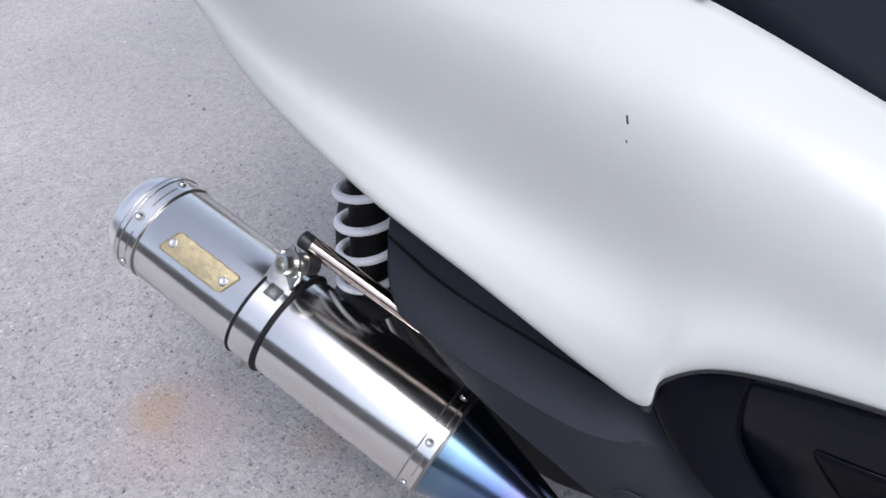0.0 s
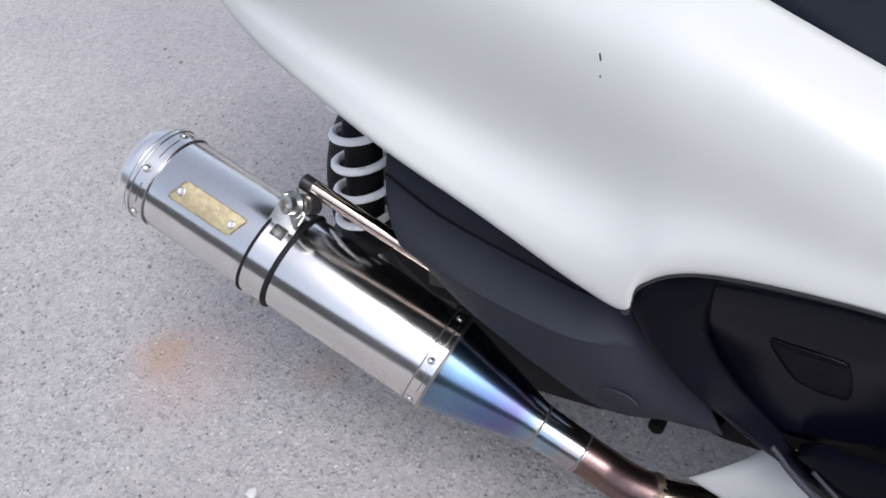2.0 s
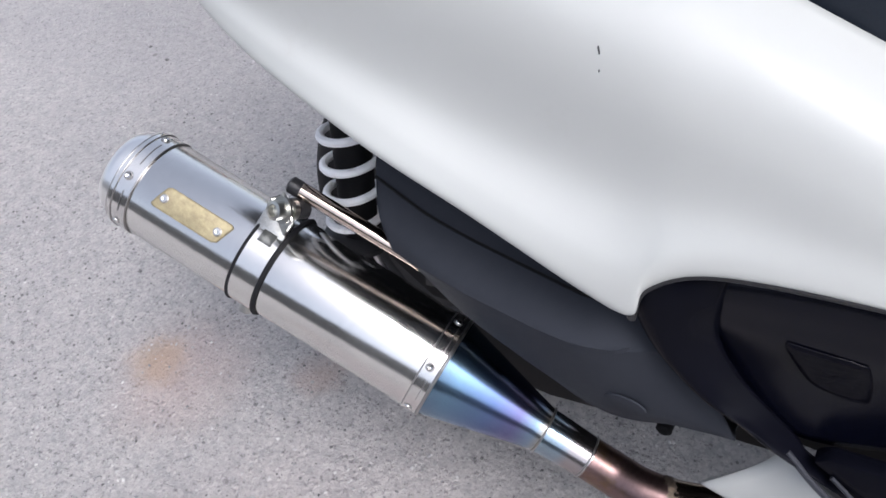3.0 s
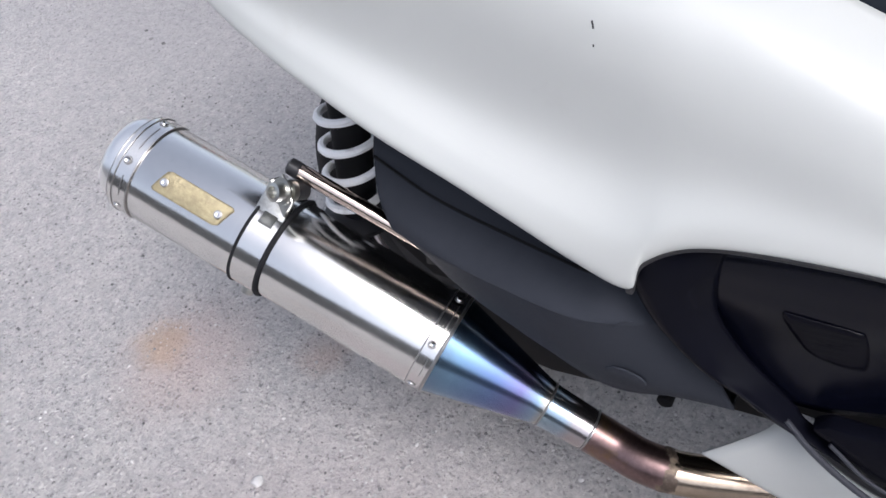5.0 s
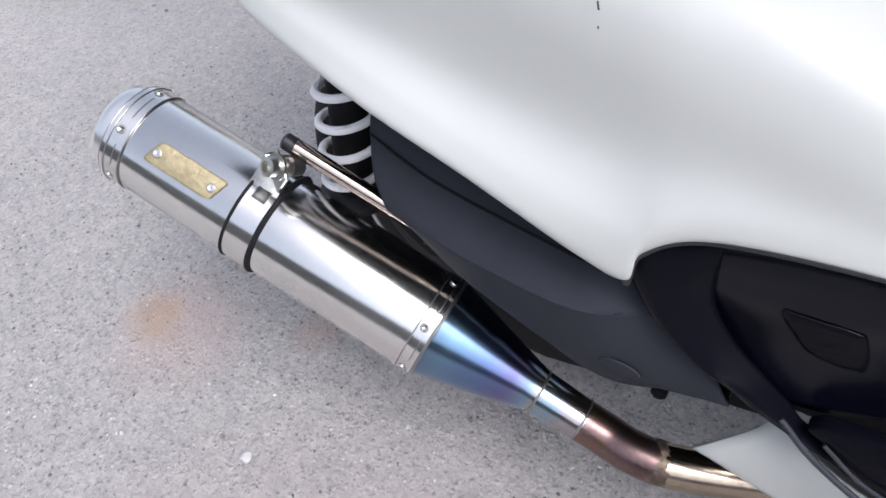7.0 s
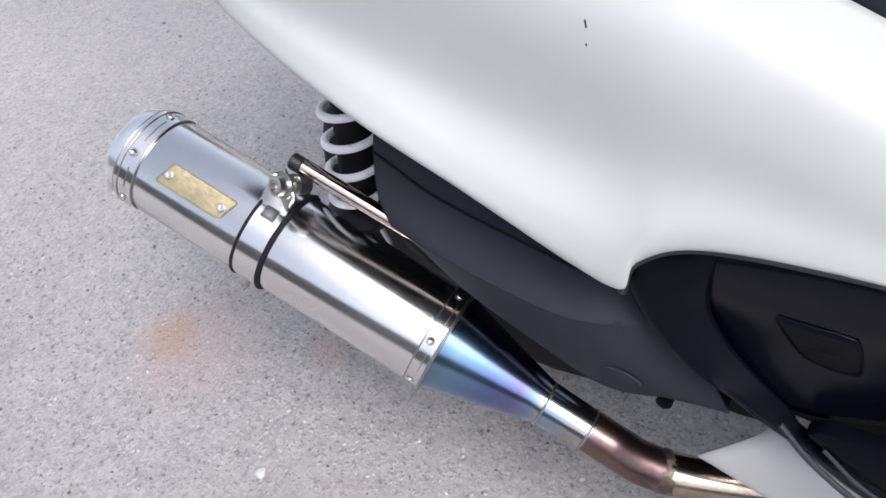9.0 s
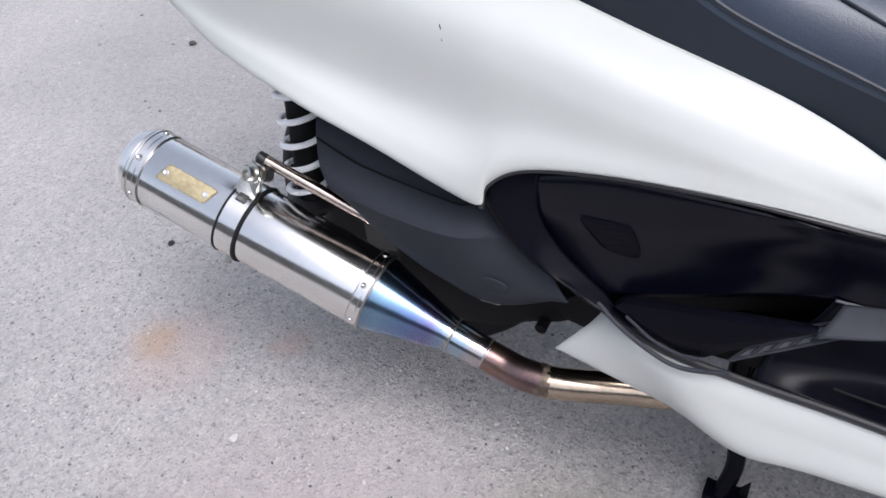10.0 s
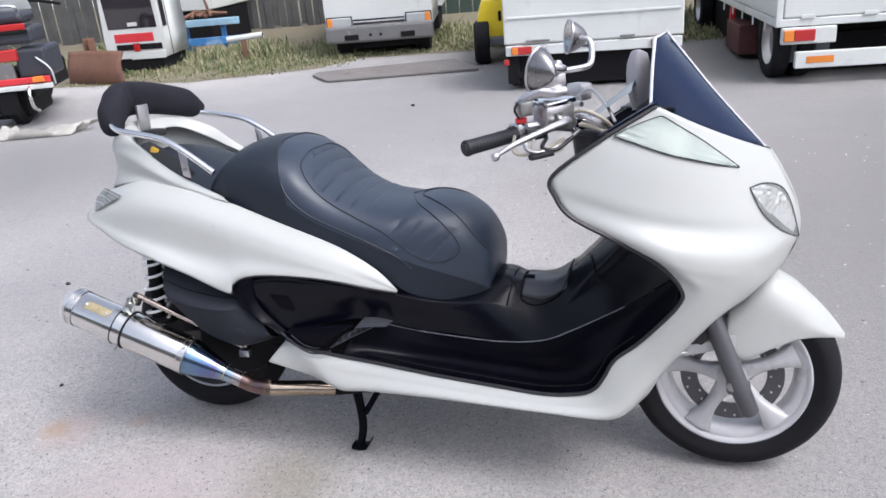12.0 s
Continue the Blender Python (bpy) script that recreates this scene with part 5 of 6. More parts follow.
sw = part("switch_housing", box((0.040, 0.036, 0.044), tuple(G1 + gd * 0.008 + Vector((0, 0, 0.004))), 0.008, gd.to_track_quat("X", "Z").to_matrix()), ALLOY, bars, "silver switch housing")
part("stop_switch", box((0.024, 0.020, 0.014), tuple(G1 + Vector((0.010, -0.010, 0.032))), 0.004), RED, sw, "red stop switch")
part("switch_block", box((0.020, 0.024, 0.030), tuple(G1 + gd * 0.034 + Vector((0.004, -0.006, 0.002))), 0.004), TRIM, sw)
mc = part("master_cylinder", box((0.084, 0.056, 0.056), (1.098, -0.165, 0.928), 0.009, Euler((0.1, -0.1, 0.85)).to_matrix()), ALLOY, bars, "cast brake master cylinder")
part("reservoir_cap", box((0.086, 0.058, 0.012), (1.098, -0.165, 0.960), 0.004, Euler((0.1, -0.1, 0.85)).to_matrix()), CHROME, mc)
part("sight_glass", lathe([(0, 0.0), (0, 0.009), (0.004, 0.009), (0.004, 0.006), (0.001, 0.0)], (1.118, -0.196, 0.930), (0.45, -0.9, 0.1), 18), STEEL_DARK, mc)
part("piston_block", tube([(1.040, -0.200, 0.905), (1.10, -0.155, 0.908), (1.135, -0.115, 0.905)], 0.013, 14, 10), ALLOY, mc)
lv = part("brake_lever", tube([(1.002, -0.335, 0.862), (1.030, -0.315, 0.880), (1.065, -0.285, 0.895), (1.100, -0.245, 0.907), (1.130, -0.195, 0.914), (1.128, -0.160, 0.915)], [0.005, 0.0065, 0.0075, 0.0085, 0.010, 0.010], 12, 40), ALLOY, bars, "silver brake lever")
ball = bmesh.new()
bmesh.ops.create_uvsphere(ball, u_segments=16, v_segments=10, radius=0.010, matrix=Matrix.Translation((1.000, -0.336, 0.861)))
part("lever_ball", ball, ALLOY, lv)
part("left_lever", tube([(0.99, 0.345, 0.875), (1.05, 0.29, 0.90), (1.11, 0.20, 0.91)], 0.007, 10, 20), ALLOY, bars)
part("left_reservoir", box((0.052, 0.050, 0.046), (1.105, 0.190, 0.945), 0.007, Euler((0, 0, -0.5)).to_matrix()), ALLOY, bars, "left brake reservoir")
part("left_switch", box((0.045, 0.04, 0.045), (1.03, 0.19, 0.905), 0.008), TRIM, bars)
part("top_clamp", box((0.055, 0.12, 0.035), (1.135, 0.0, 0.895), 0.010), ALLOY, bars, "cast bar clamp")
part("steering_cover", lathe([(0, 0.03), (0.08, 0.035), (0.16, 0.045)], (1.14, 0, 0.885), (0.2, 0, -1), 20), TRIM, bars)
CABLE = material("beige_cable_sleeve", (0.42, 0.38, 0.31), 0.45, vary=0.15, scale=20)
for pts, r, m in (
    ([(1.035, -0.205, 0.910), (1.020, -0.225, 0.950), (1.045, -0.200, 0.972), (1.070, -0.175, 0.955), (1.085, -0.160, 0.930)], 0.0030, TRIM),
    ([(1.045, -0.235, 0.885), (1.050, -0.245, 0.862), (1.075, -0.225, 0.852), (1.115, -0.180, 0.862), (1.150, -0.120, 0.885)], 0.0045, ALLOY),
    ([(1.085, -0.190, 0.880), (1.080, -0.215, 0.860), (1.110, -0.200, 0.855), (1.140, -0.150, 0.875)], 0.0050, TRIM),
    ([(1.125, -0.130, 0.925), (1.165, -0.150, 0.935), (1.205, -0.140, 0.915), (1.225, -0.110, 0.890)], 0.0048, CABLE),
    ([(1.125, -0.110, 0.918), (1.160, -0.135, 0.920), (1.200, -0.130, 0.902), (1.220, -0.100, 0.880)], 0.0048, ALLOY),
    ([(1.125, -0.090, 0.905), (1.165, -0.115, 0.905), (1.205, -0.110, 0.890)], 0.0045, STEEL_DARK),
    ([(1.100, 0.150, 0.930), (1.150, 0.080, 0.960), (1.200, -0.020, 0.930), (1.225, -0.050, 0.895)], 0.0040, ALLOY),
    ([(1.060, -0.215, 0.880), (1.060, -0.235, 0.850), (1.090, -0.215, 0.846), (1.125, -0.180, 0.856)], 0.0040, CABLE),
    ([(1.020, -0.230, 0.890), (1.018, -0.245, 0.860), (1.040, -0.240, 0.848), (1.085, -0.215, 0.855), (1.120, -0.170, 0.875)], 0.0040, CABLE),
    ([(1.135, -0.110, 0.900), (1.175, -0.125, 0.895), (1.215, -0.120, 0.880)], 0.0050, CABLE),
    ([(1.140, -0.06, 0.875), (1.190, -0.10, 0.872), (1.235, -0.12, 0.865)], 0.0095, TRIM),
):
    part("cable", tube(pts, r, 8, 36), m, bars)


for size, place, mat, name in (
    ((0.052, 0.036, 0.040), (1.098, -0.175, 1.002), ALLOY, "mirror_clamp"), ((0.018, 0.040, 0.046), (1.085, -0.178, 1.000), STEEL_DARK, "clamp_bolt_plate"),
    ((0.036, 0.022, 0.034), (1.150, -0.105, 0.903), CHROME, "cable_guide"), ((0.050, 0.030, 0.026), (1.060, -0.190, 0.890), TRIM, "throttle_case"), ((0.060, 0.020, 0.012), (1.080, -0.232, 0.846), TRIM, "wire_joint"), ((0.030, 0.032, 0.034), (1.040, -0.212, 0.950), STEEL_DARK, "brake_switch"),
):
    part(name, box(size, place, 0.005, Euler((0.1, -0.12, 0.6)).to_matrix()), mat, bars)
part("lever_perch", tube([(1.024, -0.205, 0.958), (1.045, -0.205, 0.972), (1.070, -0.200, 0.982), (1.100, -0.195, 0.980), (1.130, -0.185, 0.984)], [0.009, 0.011, 0.013, 0.012, 0.010], 14, 40), ALLOY, bars, "cast alloy perch")
SATIN = material("satin_chrome", (0.27, 0.26, 0.265), 0.28, metal=1, vary=0.1, scale=12)


def mirror(name, centre, aim, stem, size, tilt=0.0):
    m = new(name)
    m.parent = scooter
    tagged(m, "chromed oval rear-view mirror on a bent stem")
    turn = Vector(aim).to_track_quat("X", "Z").to_matrix().to_4x4()
    M = Matrix.Translation(centre) @ Matrix.Rotation(radians(tilt), 4, "Y") @ turn
    rows = []
    for s in np.linspace(0, 1, 12):
        k = math.sin(s * math.pi / 2) ** 0.55
        rows.append([M @ Vector((0.055 * (1 - s) ** 1.3, size[0] * k * math.cos(a) * (1 + 0.18 * math.sin(a)), size[1] * k * math.sin(a))) for a in np.linspace(0, 2 * math.pi, 37)])
    part("mirror_shell", sheet(rows), SATIN, m, "bright plated mirror back")
    part("mirror_glass", lathe([(0.0, 0.0), (0.0, 1.0)], (0, 0, 0), (1, 0, 0), 36), CHROME, m)
    for ob in m.children:
        if ob.name.startswith("mirror_glass"):
            for v in ob.data.vertices:
                v.co = M @ Vector((-0.002, size[0] * 0.94 * v.co.y, size[1] * 0.94 * v.co.z))
    part("mirror_rim", tube([tuple(M @ Vector((0, size[0] * math.cos(a) * (1 + 0.18 * math.sin(a)), size[1] * math.sin(a)))) for a in np.linspace(0, 2 * math.pi, 25)], 0.0035, 8, 72), ALLOY, m)
    part("stem", tube(stem, 0.0085, 12, 40), ALLOY, m, "silver stem")
    part("stem_base", lathe([(0, 0.015), (0.02, 0.013), (0.03, 0.010)], stem[-1], (0, 0, 1), 16), ALLOY, m)


mirror("right_mirror", (1.080, -0.280, 1.040), (0.85, -0.50, 0.1), [(1.112, -0.285, 1.045), (1.130, -0.270, 1.040), (1.132, -0.235, 1.035), (1.115, -0.200, 1.030), (1.098, -0.180, 1.015)], (0.028, 0.046), 22)
mirror("left_mirror", (1.062, 0.285, 1.085), (0.88, 0.40, -0.10), [(1.090, 0.270, 1.082), (1.122, 0.265, 1.074), (1.131, 0.250, 1.035), (1.124, 0.230, 1.010), (1.090, 0.215, 1.003), (1.045, 0.200, 0.998)], (0.040, 0.044))

forks = new("front_fork")
forks.parent = scooter
tagged(forks, "grey telescopic front fork")
for s in (-1, 1):
    leg = part("fork_leg", lathe([(0, 0.0), (0, 0.017), (0.006, 0.0225), (0.10, 0.0235), (0.30, 0.0225), (0.305, 0.021), (0.36, 0.019), (0.361, 0.0)], (1.563, s * 0.103, 0.186), (-0.124, 0, 0.30), 28), FORK, forks, "grey painted fork slider")
    part("axle_lug", box((0.055, 0.026, 0.040), (1.532, s * 0.096, 0.252), 0.010), FORK, leg)
part("axle_nut", lathe([(0, 0.0), (0, 0.014), (0.012, 0.014), (0.014, 0.010), (0.014, 0.0)], (1.516, -0.108, 0.262), (0, -1, 0), 6), STEEL_DARK, forks, "axle nut")
part("axle", tube([(1.516, -0.105, 0.262), (1.516, 0.105, 0.262)], 0.010, 14, 2), STEEL_DARK, forks)
part("fender_stay", skin([[(x, -0.088 + y * 0.008, z + k * 0.014) for y, k in ((-1, -1), (-1, 1), (1, 1), (1, -1))] for x, z in ((1.36, 0.325), (1.43, 0.345), (1.52, 0.372))]), WHEEL, forks, "silver caliper stay")
caliper = part("brake_caliper", box((0.075, 0.045, 0.050), (1.428, -0.085, 0.395), 0.012, Euler((0, 0.7, 0)).to_matrix()), TRIM, forks, "black brake caliper")
part("brake_hose", tube([(1.43, -0.11, 0.42), (1.40, -0.13, 0.39), (1.385, -0.12, 0.345), (1.41, -0.10, 0.335)], 0.005, 8, 30), ALLOY, forks)
disc = bmesh.new()
N = 72
r0, r1 = 0.083, 0.124
wedge = []
for side in (-0.0025, 0.0025):
    wedge.append([[disc.verts.new((FW.x + r * math.cos(a), -0.030 + side, FW.z + r * math.sin(a))) for a in np.linspace(0, 2 * math.pi, N, endpoint=False)] for r in (r0, r1 + 0.0)])
for i in range(N):
    j = (i + 1) % N
    disc.faces.new((wedge[0][0][i], wedge[0][0][j], wedge[0][1][j], wedge[0][1][i]))
    disc.faces.new((wedge[1][0][j], wedge[1][0][i], wedge[1][1][i], wedge[1][1][j]))
    disc.faces.new((wedge[0][1][i], wedge[0][1][j], wedge[1][1][j], wedge[1][1][i]))
    disc.faces.new((wedge[0][0][j], wedge[0][0][i], wedge[1][0][i], wedge[1][0][j]))
bd = part("brake_disc", disc, DISC, forks, "drilled steel brake disc", smooth=False)
for i in range(30):
    a = 2 * math.pi * i / 30
    r = (0.092, 0.104, 0.115)[i % 3]
    part("disc_hole", lathe([(0, 0.0), (0, 0.0032), (0.0012, 0.0030), (0.0008, 0.0)], (FW.x + r * math.cos(a), -0.0325, FW.z + r * math.sin(a)), (0, -1, 0), 8), ALLOY, bd)
part("valve", tube([(1.655, -0.050, 0.262), (1.632, -0.052, 0.262)], 0.0045, 8, 2), TRIM, front)

# centre stand
stand = new("stand")
stand.parent = scooter
tagged(stand, "black steel stand with worn foot on the ground")
part("stand_leg", tube([(0.525, -0.118, 0.235), (0.522, -0.125, 0.170), (0.535, -0.135, 0.110), (0.540, -0.140, 0.050), (0.530, -0.146, -0.006)], [0.014, 0.014, 0.0125, 0.012, 0.012], 12, 40), GLOSS_BLACK, stand)
part("stand_foot", skin([[(x, -0.146 + y, z + k) for y, k in ((-0.014, 0.0), (-0.014, 0.010), (0.014, 0.013), (0.014, 0.003))] for x, z in ((0.508, -0.012), (0.530, -0.015), (0.552, -0.010), (0.564, 0.008))]), GLOSS_BLACK, stand)
part("stand_brace", tube([(0.600, -0.10, 0.215), (0.585, -0.115, 0.160), (0.550, -0.138, 0.095)], 0.009, 10, 24), GLOSS_BLACK, stand)
part("stand_cross", tube([(0.530, -0.12, 0.175), (0.530, 0.12, 0.175)], 0.011, 10, 4), GLOSS_BLACK, stand)
part("left_leg", tube([(0.525, 0.118, 0.235), (0.530, 0.128, 0.130), (0.525, 0.140, 0.030)], 0.012, 10, 12), GLOSS_BLACK, stand)
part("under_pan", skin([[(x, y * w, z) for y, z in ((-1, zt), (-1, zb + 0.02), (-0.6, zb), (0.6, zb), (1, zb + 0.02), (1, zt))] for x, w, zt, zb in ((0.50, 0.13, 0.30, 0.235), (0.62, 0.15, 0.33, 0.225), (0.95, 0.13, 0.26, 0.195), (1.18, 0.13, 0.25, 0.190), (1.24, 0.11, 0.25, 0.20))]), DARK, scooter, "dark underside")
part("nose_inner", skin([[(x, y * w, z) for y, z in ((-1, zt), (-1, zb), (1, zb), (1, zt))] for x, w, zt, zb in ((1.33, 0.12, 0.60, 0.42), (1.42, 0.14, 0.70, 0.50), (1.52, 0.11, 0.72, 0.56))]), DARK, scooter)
part("scratch", tube([(0.2235, -0.2690, 0.6665), (0.2250, -0.2700, 0.6620)], 0.0006, 5, 3), TRIM, scooter, "short dark scratch")
part("scratch", tube([(0.2262, -0.2722, 0.6535), (0.2267, -0.2725, 0.6520)], 0.0005, 5, 3), TRIM, scooter)


# ---- the yard behind ----
WHITE_T = material("weathered_white_truck_paint", (0.60, 0.62, 0.60), 0.4, vary=0.06, scale=2, dirt=(0.42, 0.40, 0.36), dirt_amount=0.15, dirt_scale=3)
GREY_B = material("grey_bumper_plastic", (0.15, 0.15, 0.15), 0.5, vary=0.15, scale=4, dirt=(0.35, 0.33, 0.30), dirt_amount=0.2, dirt_scale=6)
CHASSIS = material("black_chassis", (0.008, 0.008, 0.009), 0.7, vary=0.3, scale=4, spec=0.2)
LAMP_R = material("red_lamp", (0.42, 0.02, 0.02), 0.2, vary=0.1, coat=0.5)
LAMP_O = material("orange_lamp", (0.70, 0.22, 0.03), 0.25, vary=0.1, coat=0.5)
LAMP_C = material("clear_lamp", (0.36, 0.38, 0.38), 0.15, vary=0.15, coat=0.6)
RED_P = material("faded_red_paint", (0.62, 0.04, 0.05), 0.45, vary=0.12, scale=3)
YELLOW = material("yellow_paint", (0.80, 0.60, 0.02), 0.4, vary=0.08, scale=3)
RUST = material("rusty_steel", (0.17, 0.085, 0.055), 0.85, vary=0.35, scale=5, bump=0.6, bump_scale=60, dirt=(0.10, 0.06, 0.05), dirt_amount=0.4, dirt_scale=5)
BLUE = material("blue_painted_steel", (0.06, 0.22, 0.50), 0.5, vary=0.2, scale=4, dirt=(0.45, 0.55, 0.62), dirt_amount=0.3, dirt_scale=5)
GLASS_D = material("dark_window", (0.03, 0.025, 0.03), 0.08, vary=0.2, scale=2, coat=0.5)
PALE_BLUE = material("chalky_blue_paint", (0.30, 0.48, 0.62), 0.7, vary=0.25, scale=4, dirt=(0.5, 0.55, 0.57), dirt_amount=0.3, dirt_scale=5)
CANVAS = material("pale_canvas", (0.40, 0.385, 0.35), 0.9, vary=0.15, scale=9, bump=0.5, bump_scale=90)
PLATE = material("worn_steel_plate", (0.20, 0.185, 0.175), 0.7, metal=0.2, vary=0.2, scale=4, dirt=(0.16, 0.10, 0.07), dirt_amount=0.3, dirt_scale=5)
FENCE = material("weathered_grey_sheet", (0.085, 0.086, 0.084), 0.7, vary=0.25, scale=3, dirt=(0.06, 0.057, 0.052), dirt_amount=0.4, dirt_scale=4)
GREEN_D = material("dark_green_sheet", (0.035, 0.06, 0.05), 0.6, vary=0.3, scale=2)


def thing(name, at, right, label, category, group=""):
    """An empty at a thing's base; its own x runs along `right`, its y away from the camera, z up."""
    r = Vector((right[0], right[1], 0)).normalized()
    e = new(name)
    e.matrix_world = Matrix.Translation((at[0], at[1], 0)) @ Matrix(((r.x, -r.y, 0), (r.y, r.x, 0), (0, 0, 1))).to_4x4()
    return tagged(e, label, category, group)


def road_wheel(parent, centre, radius, width, name="wheel"):
    w = new(name)
    w.parent = parent
    w.location = centre
    h = width / 2
    part("tyre", lathe([(-h * 0.8, radius * 0.62), (-h, radius * 0.75), (-h, radius * 0.92), (-h * 0.75, radius), (h * 0.75, radius), (h, radius * 0.92), (h, radius * 0.75), (h * 0.8, radius * 0.62)], (0, 0, 0), (1, 0, 0), 36), RUBBER, w)
    part("rim", lathe([(-h * 0.85, radius * 0.63), (-h * 0.6, radius * 0.55), (-h * 0.1, radius * 0.45), (-h * 0.3, radius * 0.2), (-h * 0.35, 0.0)], (0, 0, 0), (1, 0, 0), 28), ALLOY, w)
    return w


def p_box(name, size, place, mat, parent, bevel=0.01, label=""):
    """A box whose place names the middle of its near lower edge's left end."""
    return part(name, box(size, (place[0] + size[0] / 2, place[1] + size[1] / 2, place[2] + size[2] / 2), bevel), mat, parent, label, smooth=False)


# small white truck seen from behind
kei = thing("small_truck", (-0.17, 4.80), (0.985, 0.17), "small white pickup truck with its tailgate closed", "truck")
p_box("tailgate", (1.46, 0.03, 0.62), (0, 0.0, 0.395), WHITE_T, kei, 0.012, "white ribbed tailgate")
for z in (0.60, 0.80):
    p_box("gate_rib", (1.40, 0.012, 0.02), (0.03, -0.012, z), WHITE_T, kei, 0.005)
p_box("side_board", (0.03, 1.9, 0.62), (0.0, 0.031, 0.395), WHITE_T, kei)
p_box("side_board", (0.03, 1.9, 0.62), (1.43, 0.031, 0.395), WHITE_T, kei)
p_box("bed_floor", (1.398, 1.9, 0.05), (0.031, 0.031, 0.37), WHITE_T, kei)
p_box("rear_frame", (1.44, 0.05, 0.085), (0.01, -0.004, 0.300), WHITE_T, kei, 0.008)
for x in (0.06, 1.20):
    lamp = p_box("tail_lamp", (0.17, 0.02, 0.065), (x, -0.026, 0.312), LAMP_R, kei, 0.006, "red and orange tail lamp")
    p_box("indicator", (0.05, 0.006, 0.058), (x + 0.005, -0.033, 0.315), LAMP_O if x < 1 else LAMP_C, lamp, 0.002)
p_box("gate_chain", (0.20, 0.014, 0.018), (0.18, -0.016, 0.408), GREY_B, kei, 0.004)
p_box("hinge", (0.12, 0.014, 0.016), (0.95, -0.016, 0.405), GREY_B, kei, 0.004)
for i in range(4):
    p_box("lettering_bar", (0.012, 0.003, 0.026), (0.645 + 0.018 * i, -0.008, 0.340), TRIM, kei, 0)
p_box("mudguard", (0.10, 0.02, 0.24), (0.02, 0.03, 0.06), CHASSIS, kei)
p_box("mudguard", (0.10, 0.02, 0.24), (1.34, 0.03, 0.06), CHASSIS, kei)
p_box("axle_beam", (1.2, 0.10, 0.10), (0.13, 0.45, 0.17), CHASSIS, kei)
# frame and the shade below it built as one black block
p_box("under_frame_shade", (1.36, 1.9, 0.30), (0.05, 0.10, 0.03), CHASSIS, kei)
p_box("number_plate", (0.16, 0.008, 0.05), (0.10, 0.02, 0.115), CHASSIS, kei, 0.002)
p_box("fog_reflector", (0.05, 0.02, 0.05), (-0.01, 0.0, 0.225), LAMP_R, kei, 0.008, "round red reflector")
for x in (0.12, 1.34):
    road_wheel(kei, (x, 0.45, 0.235), 0.235, 0.15)
    road_wheel(kei, (x, 2.25, 0.235), 0.235, 0.15)
part("cab", skin([[(x, y, z) for x, z in ((0.02, 0.3), (0.02, 0.85), (0.12, 1.45), (1.34, 1.45), (1.44, 0.85), (1.44, 0.3))] for y in (2.0, 2.9)]), WHITE_T, kei, "white cab", smooth=False)

# flatbed truck with its back turned half towards us
flat = thing("flatbed_truck", (1.95, 4.88), (0.985, 0.175), "white flatbed truck with dropside bed", "truck")
p_box("bed_side", (0.04, 3.2, 0.36), (0.0, 0.06, 0.50), WHITE_T, flat, 0.01, "white dropside board")
p_box("bed_rear", (1.62, 0.04, 0.36), (0.05, 0.0, 0.50), WHITE_T, flat, 0.01, "white rear board")
p_box("bed_side", (0.04, 3.2, 0.36), (1.67, 0.06, 0.50), WHITE_T, flat, 0.01)
p_box("bed_frame", (1.66, 0.05, 0.06), (0.01, -0.006, 0.435), WHITE_T, flat, 0.008)
p_box("bed_frame", (0.05, 3.2, 0.06), (-0.006, 0.05, 0.435), WHITE_T, flat, 0.008)
p_box("bed_floor", (1.61, 3.2, 0.03), (0.05, 0.07, 0.47), WHITE_T, flat)
for x in (0.17, 0.62, 1.10):
    p_box("hinge", (0.10, 0.014, 0.03), (x, -0.02, 0.492), WHITE_T, flat, 0.004)
for y in (0.3, 0.7, 1.1, 1.5, 1.9):
    p_box("rope_hook", (0.012, 0.016, 0.07), (-0.018, y, 0.375), WHITE_T, flat, 0.003)
p_box("corner_post", (0.05, 0.05, 0.44), (-0.008, -0.004, 0.435), WHITE_T, flat, 0.008)
lampbox = p_box("lamp_bracket", (0.40, 0.05, 0.125), (0.035, -0.03, 0.305), WHITE_T, flat, 0.01, "pale lamp bracket")
p_box("tail_lamp", (0.15, 0.02, 0.085), (0.125, -0.052, 0.330), LAMP_R, lampbox, 0.006, "red tail lamp")
p_box("indicator", (0.075, 0.02, 0.085), (0.048, -0.052, 0.330), LAMP_O, lampbox, 0.006, "orange indicator")
bump = p_box("rear_bumper", (1.50, 0.05, 0.125), (0.14, -0.06, 0.125), WHITE_T, flat, 0.008, "pale steel rear bumper bar")
p_box("reflector_tape", (0.20, 0.004, 0.050), (0.22, -0.0655, 0.165), LAMP_O, bump, 0.001, "orange reflective patch")
p_box("number_plate", (0.30, 0.008, 0.15), (0.79, -0.03, 0.325), WHITE_T, flat, 0.002, "white number plate")
for i in range(3):
    p_box("plate_bar", (0.03, 0.003, 0.06), (0.84 + 0.06 * i, -0.034, 0.365), TRIM, flat, 0)
p_box("mud_flap", (0.34, 0.012, 0.26), (0.10, 0.12, 0.145), material("grey_mud_flap", (0.10, 0.115, 0.115), 0.7, vary=0.2), flat, 0.004)
# black block reaches almost to the ground, shade under the bed made solid
p_box("under_frame_shade", (1.44, 3.2, 0.42), (0.14, 0.46, 0.012), CHASSIS, flat)
p_box("axle_beam", (1.3, 0.14, 0.14), (0.2, 0.40, 0.18), CHASSIS, flat)
for x in (0.02, 0.20, 1.42, 1.62):
    road_wheel(flat, (x + 0.06 if x < 1 else x - 0.06, 0.34, 0.285), 0.285, 0.13)
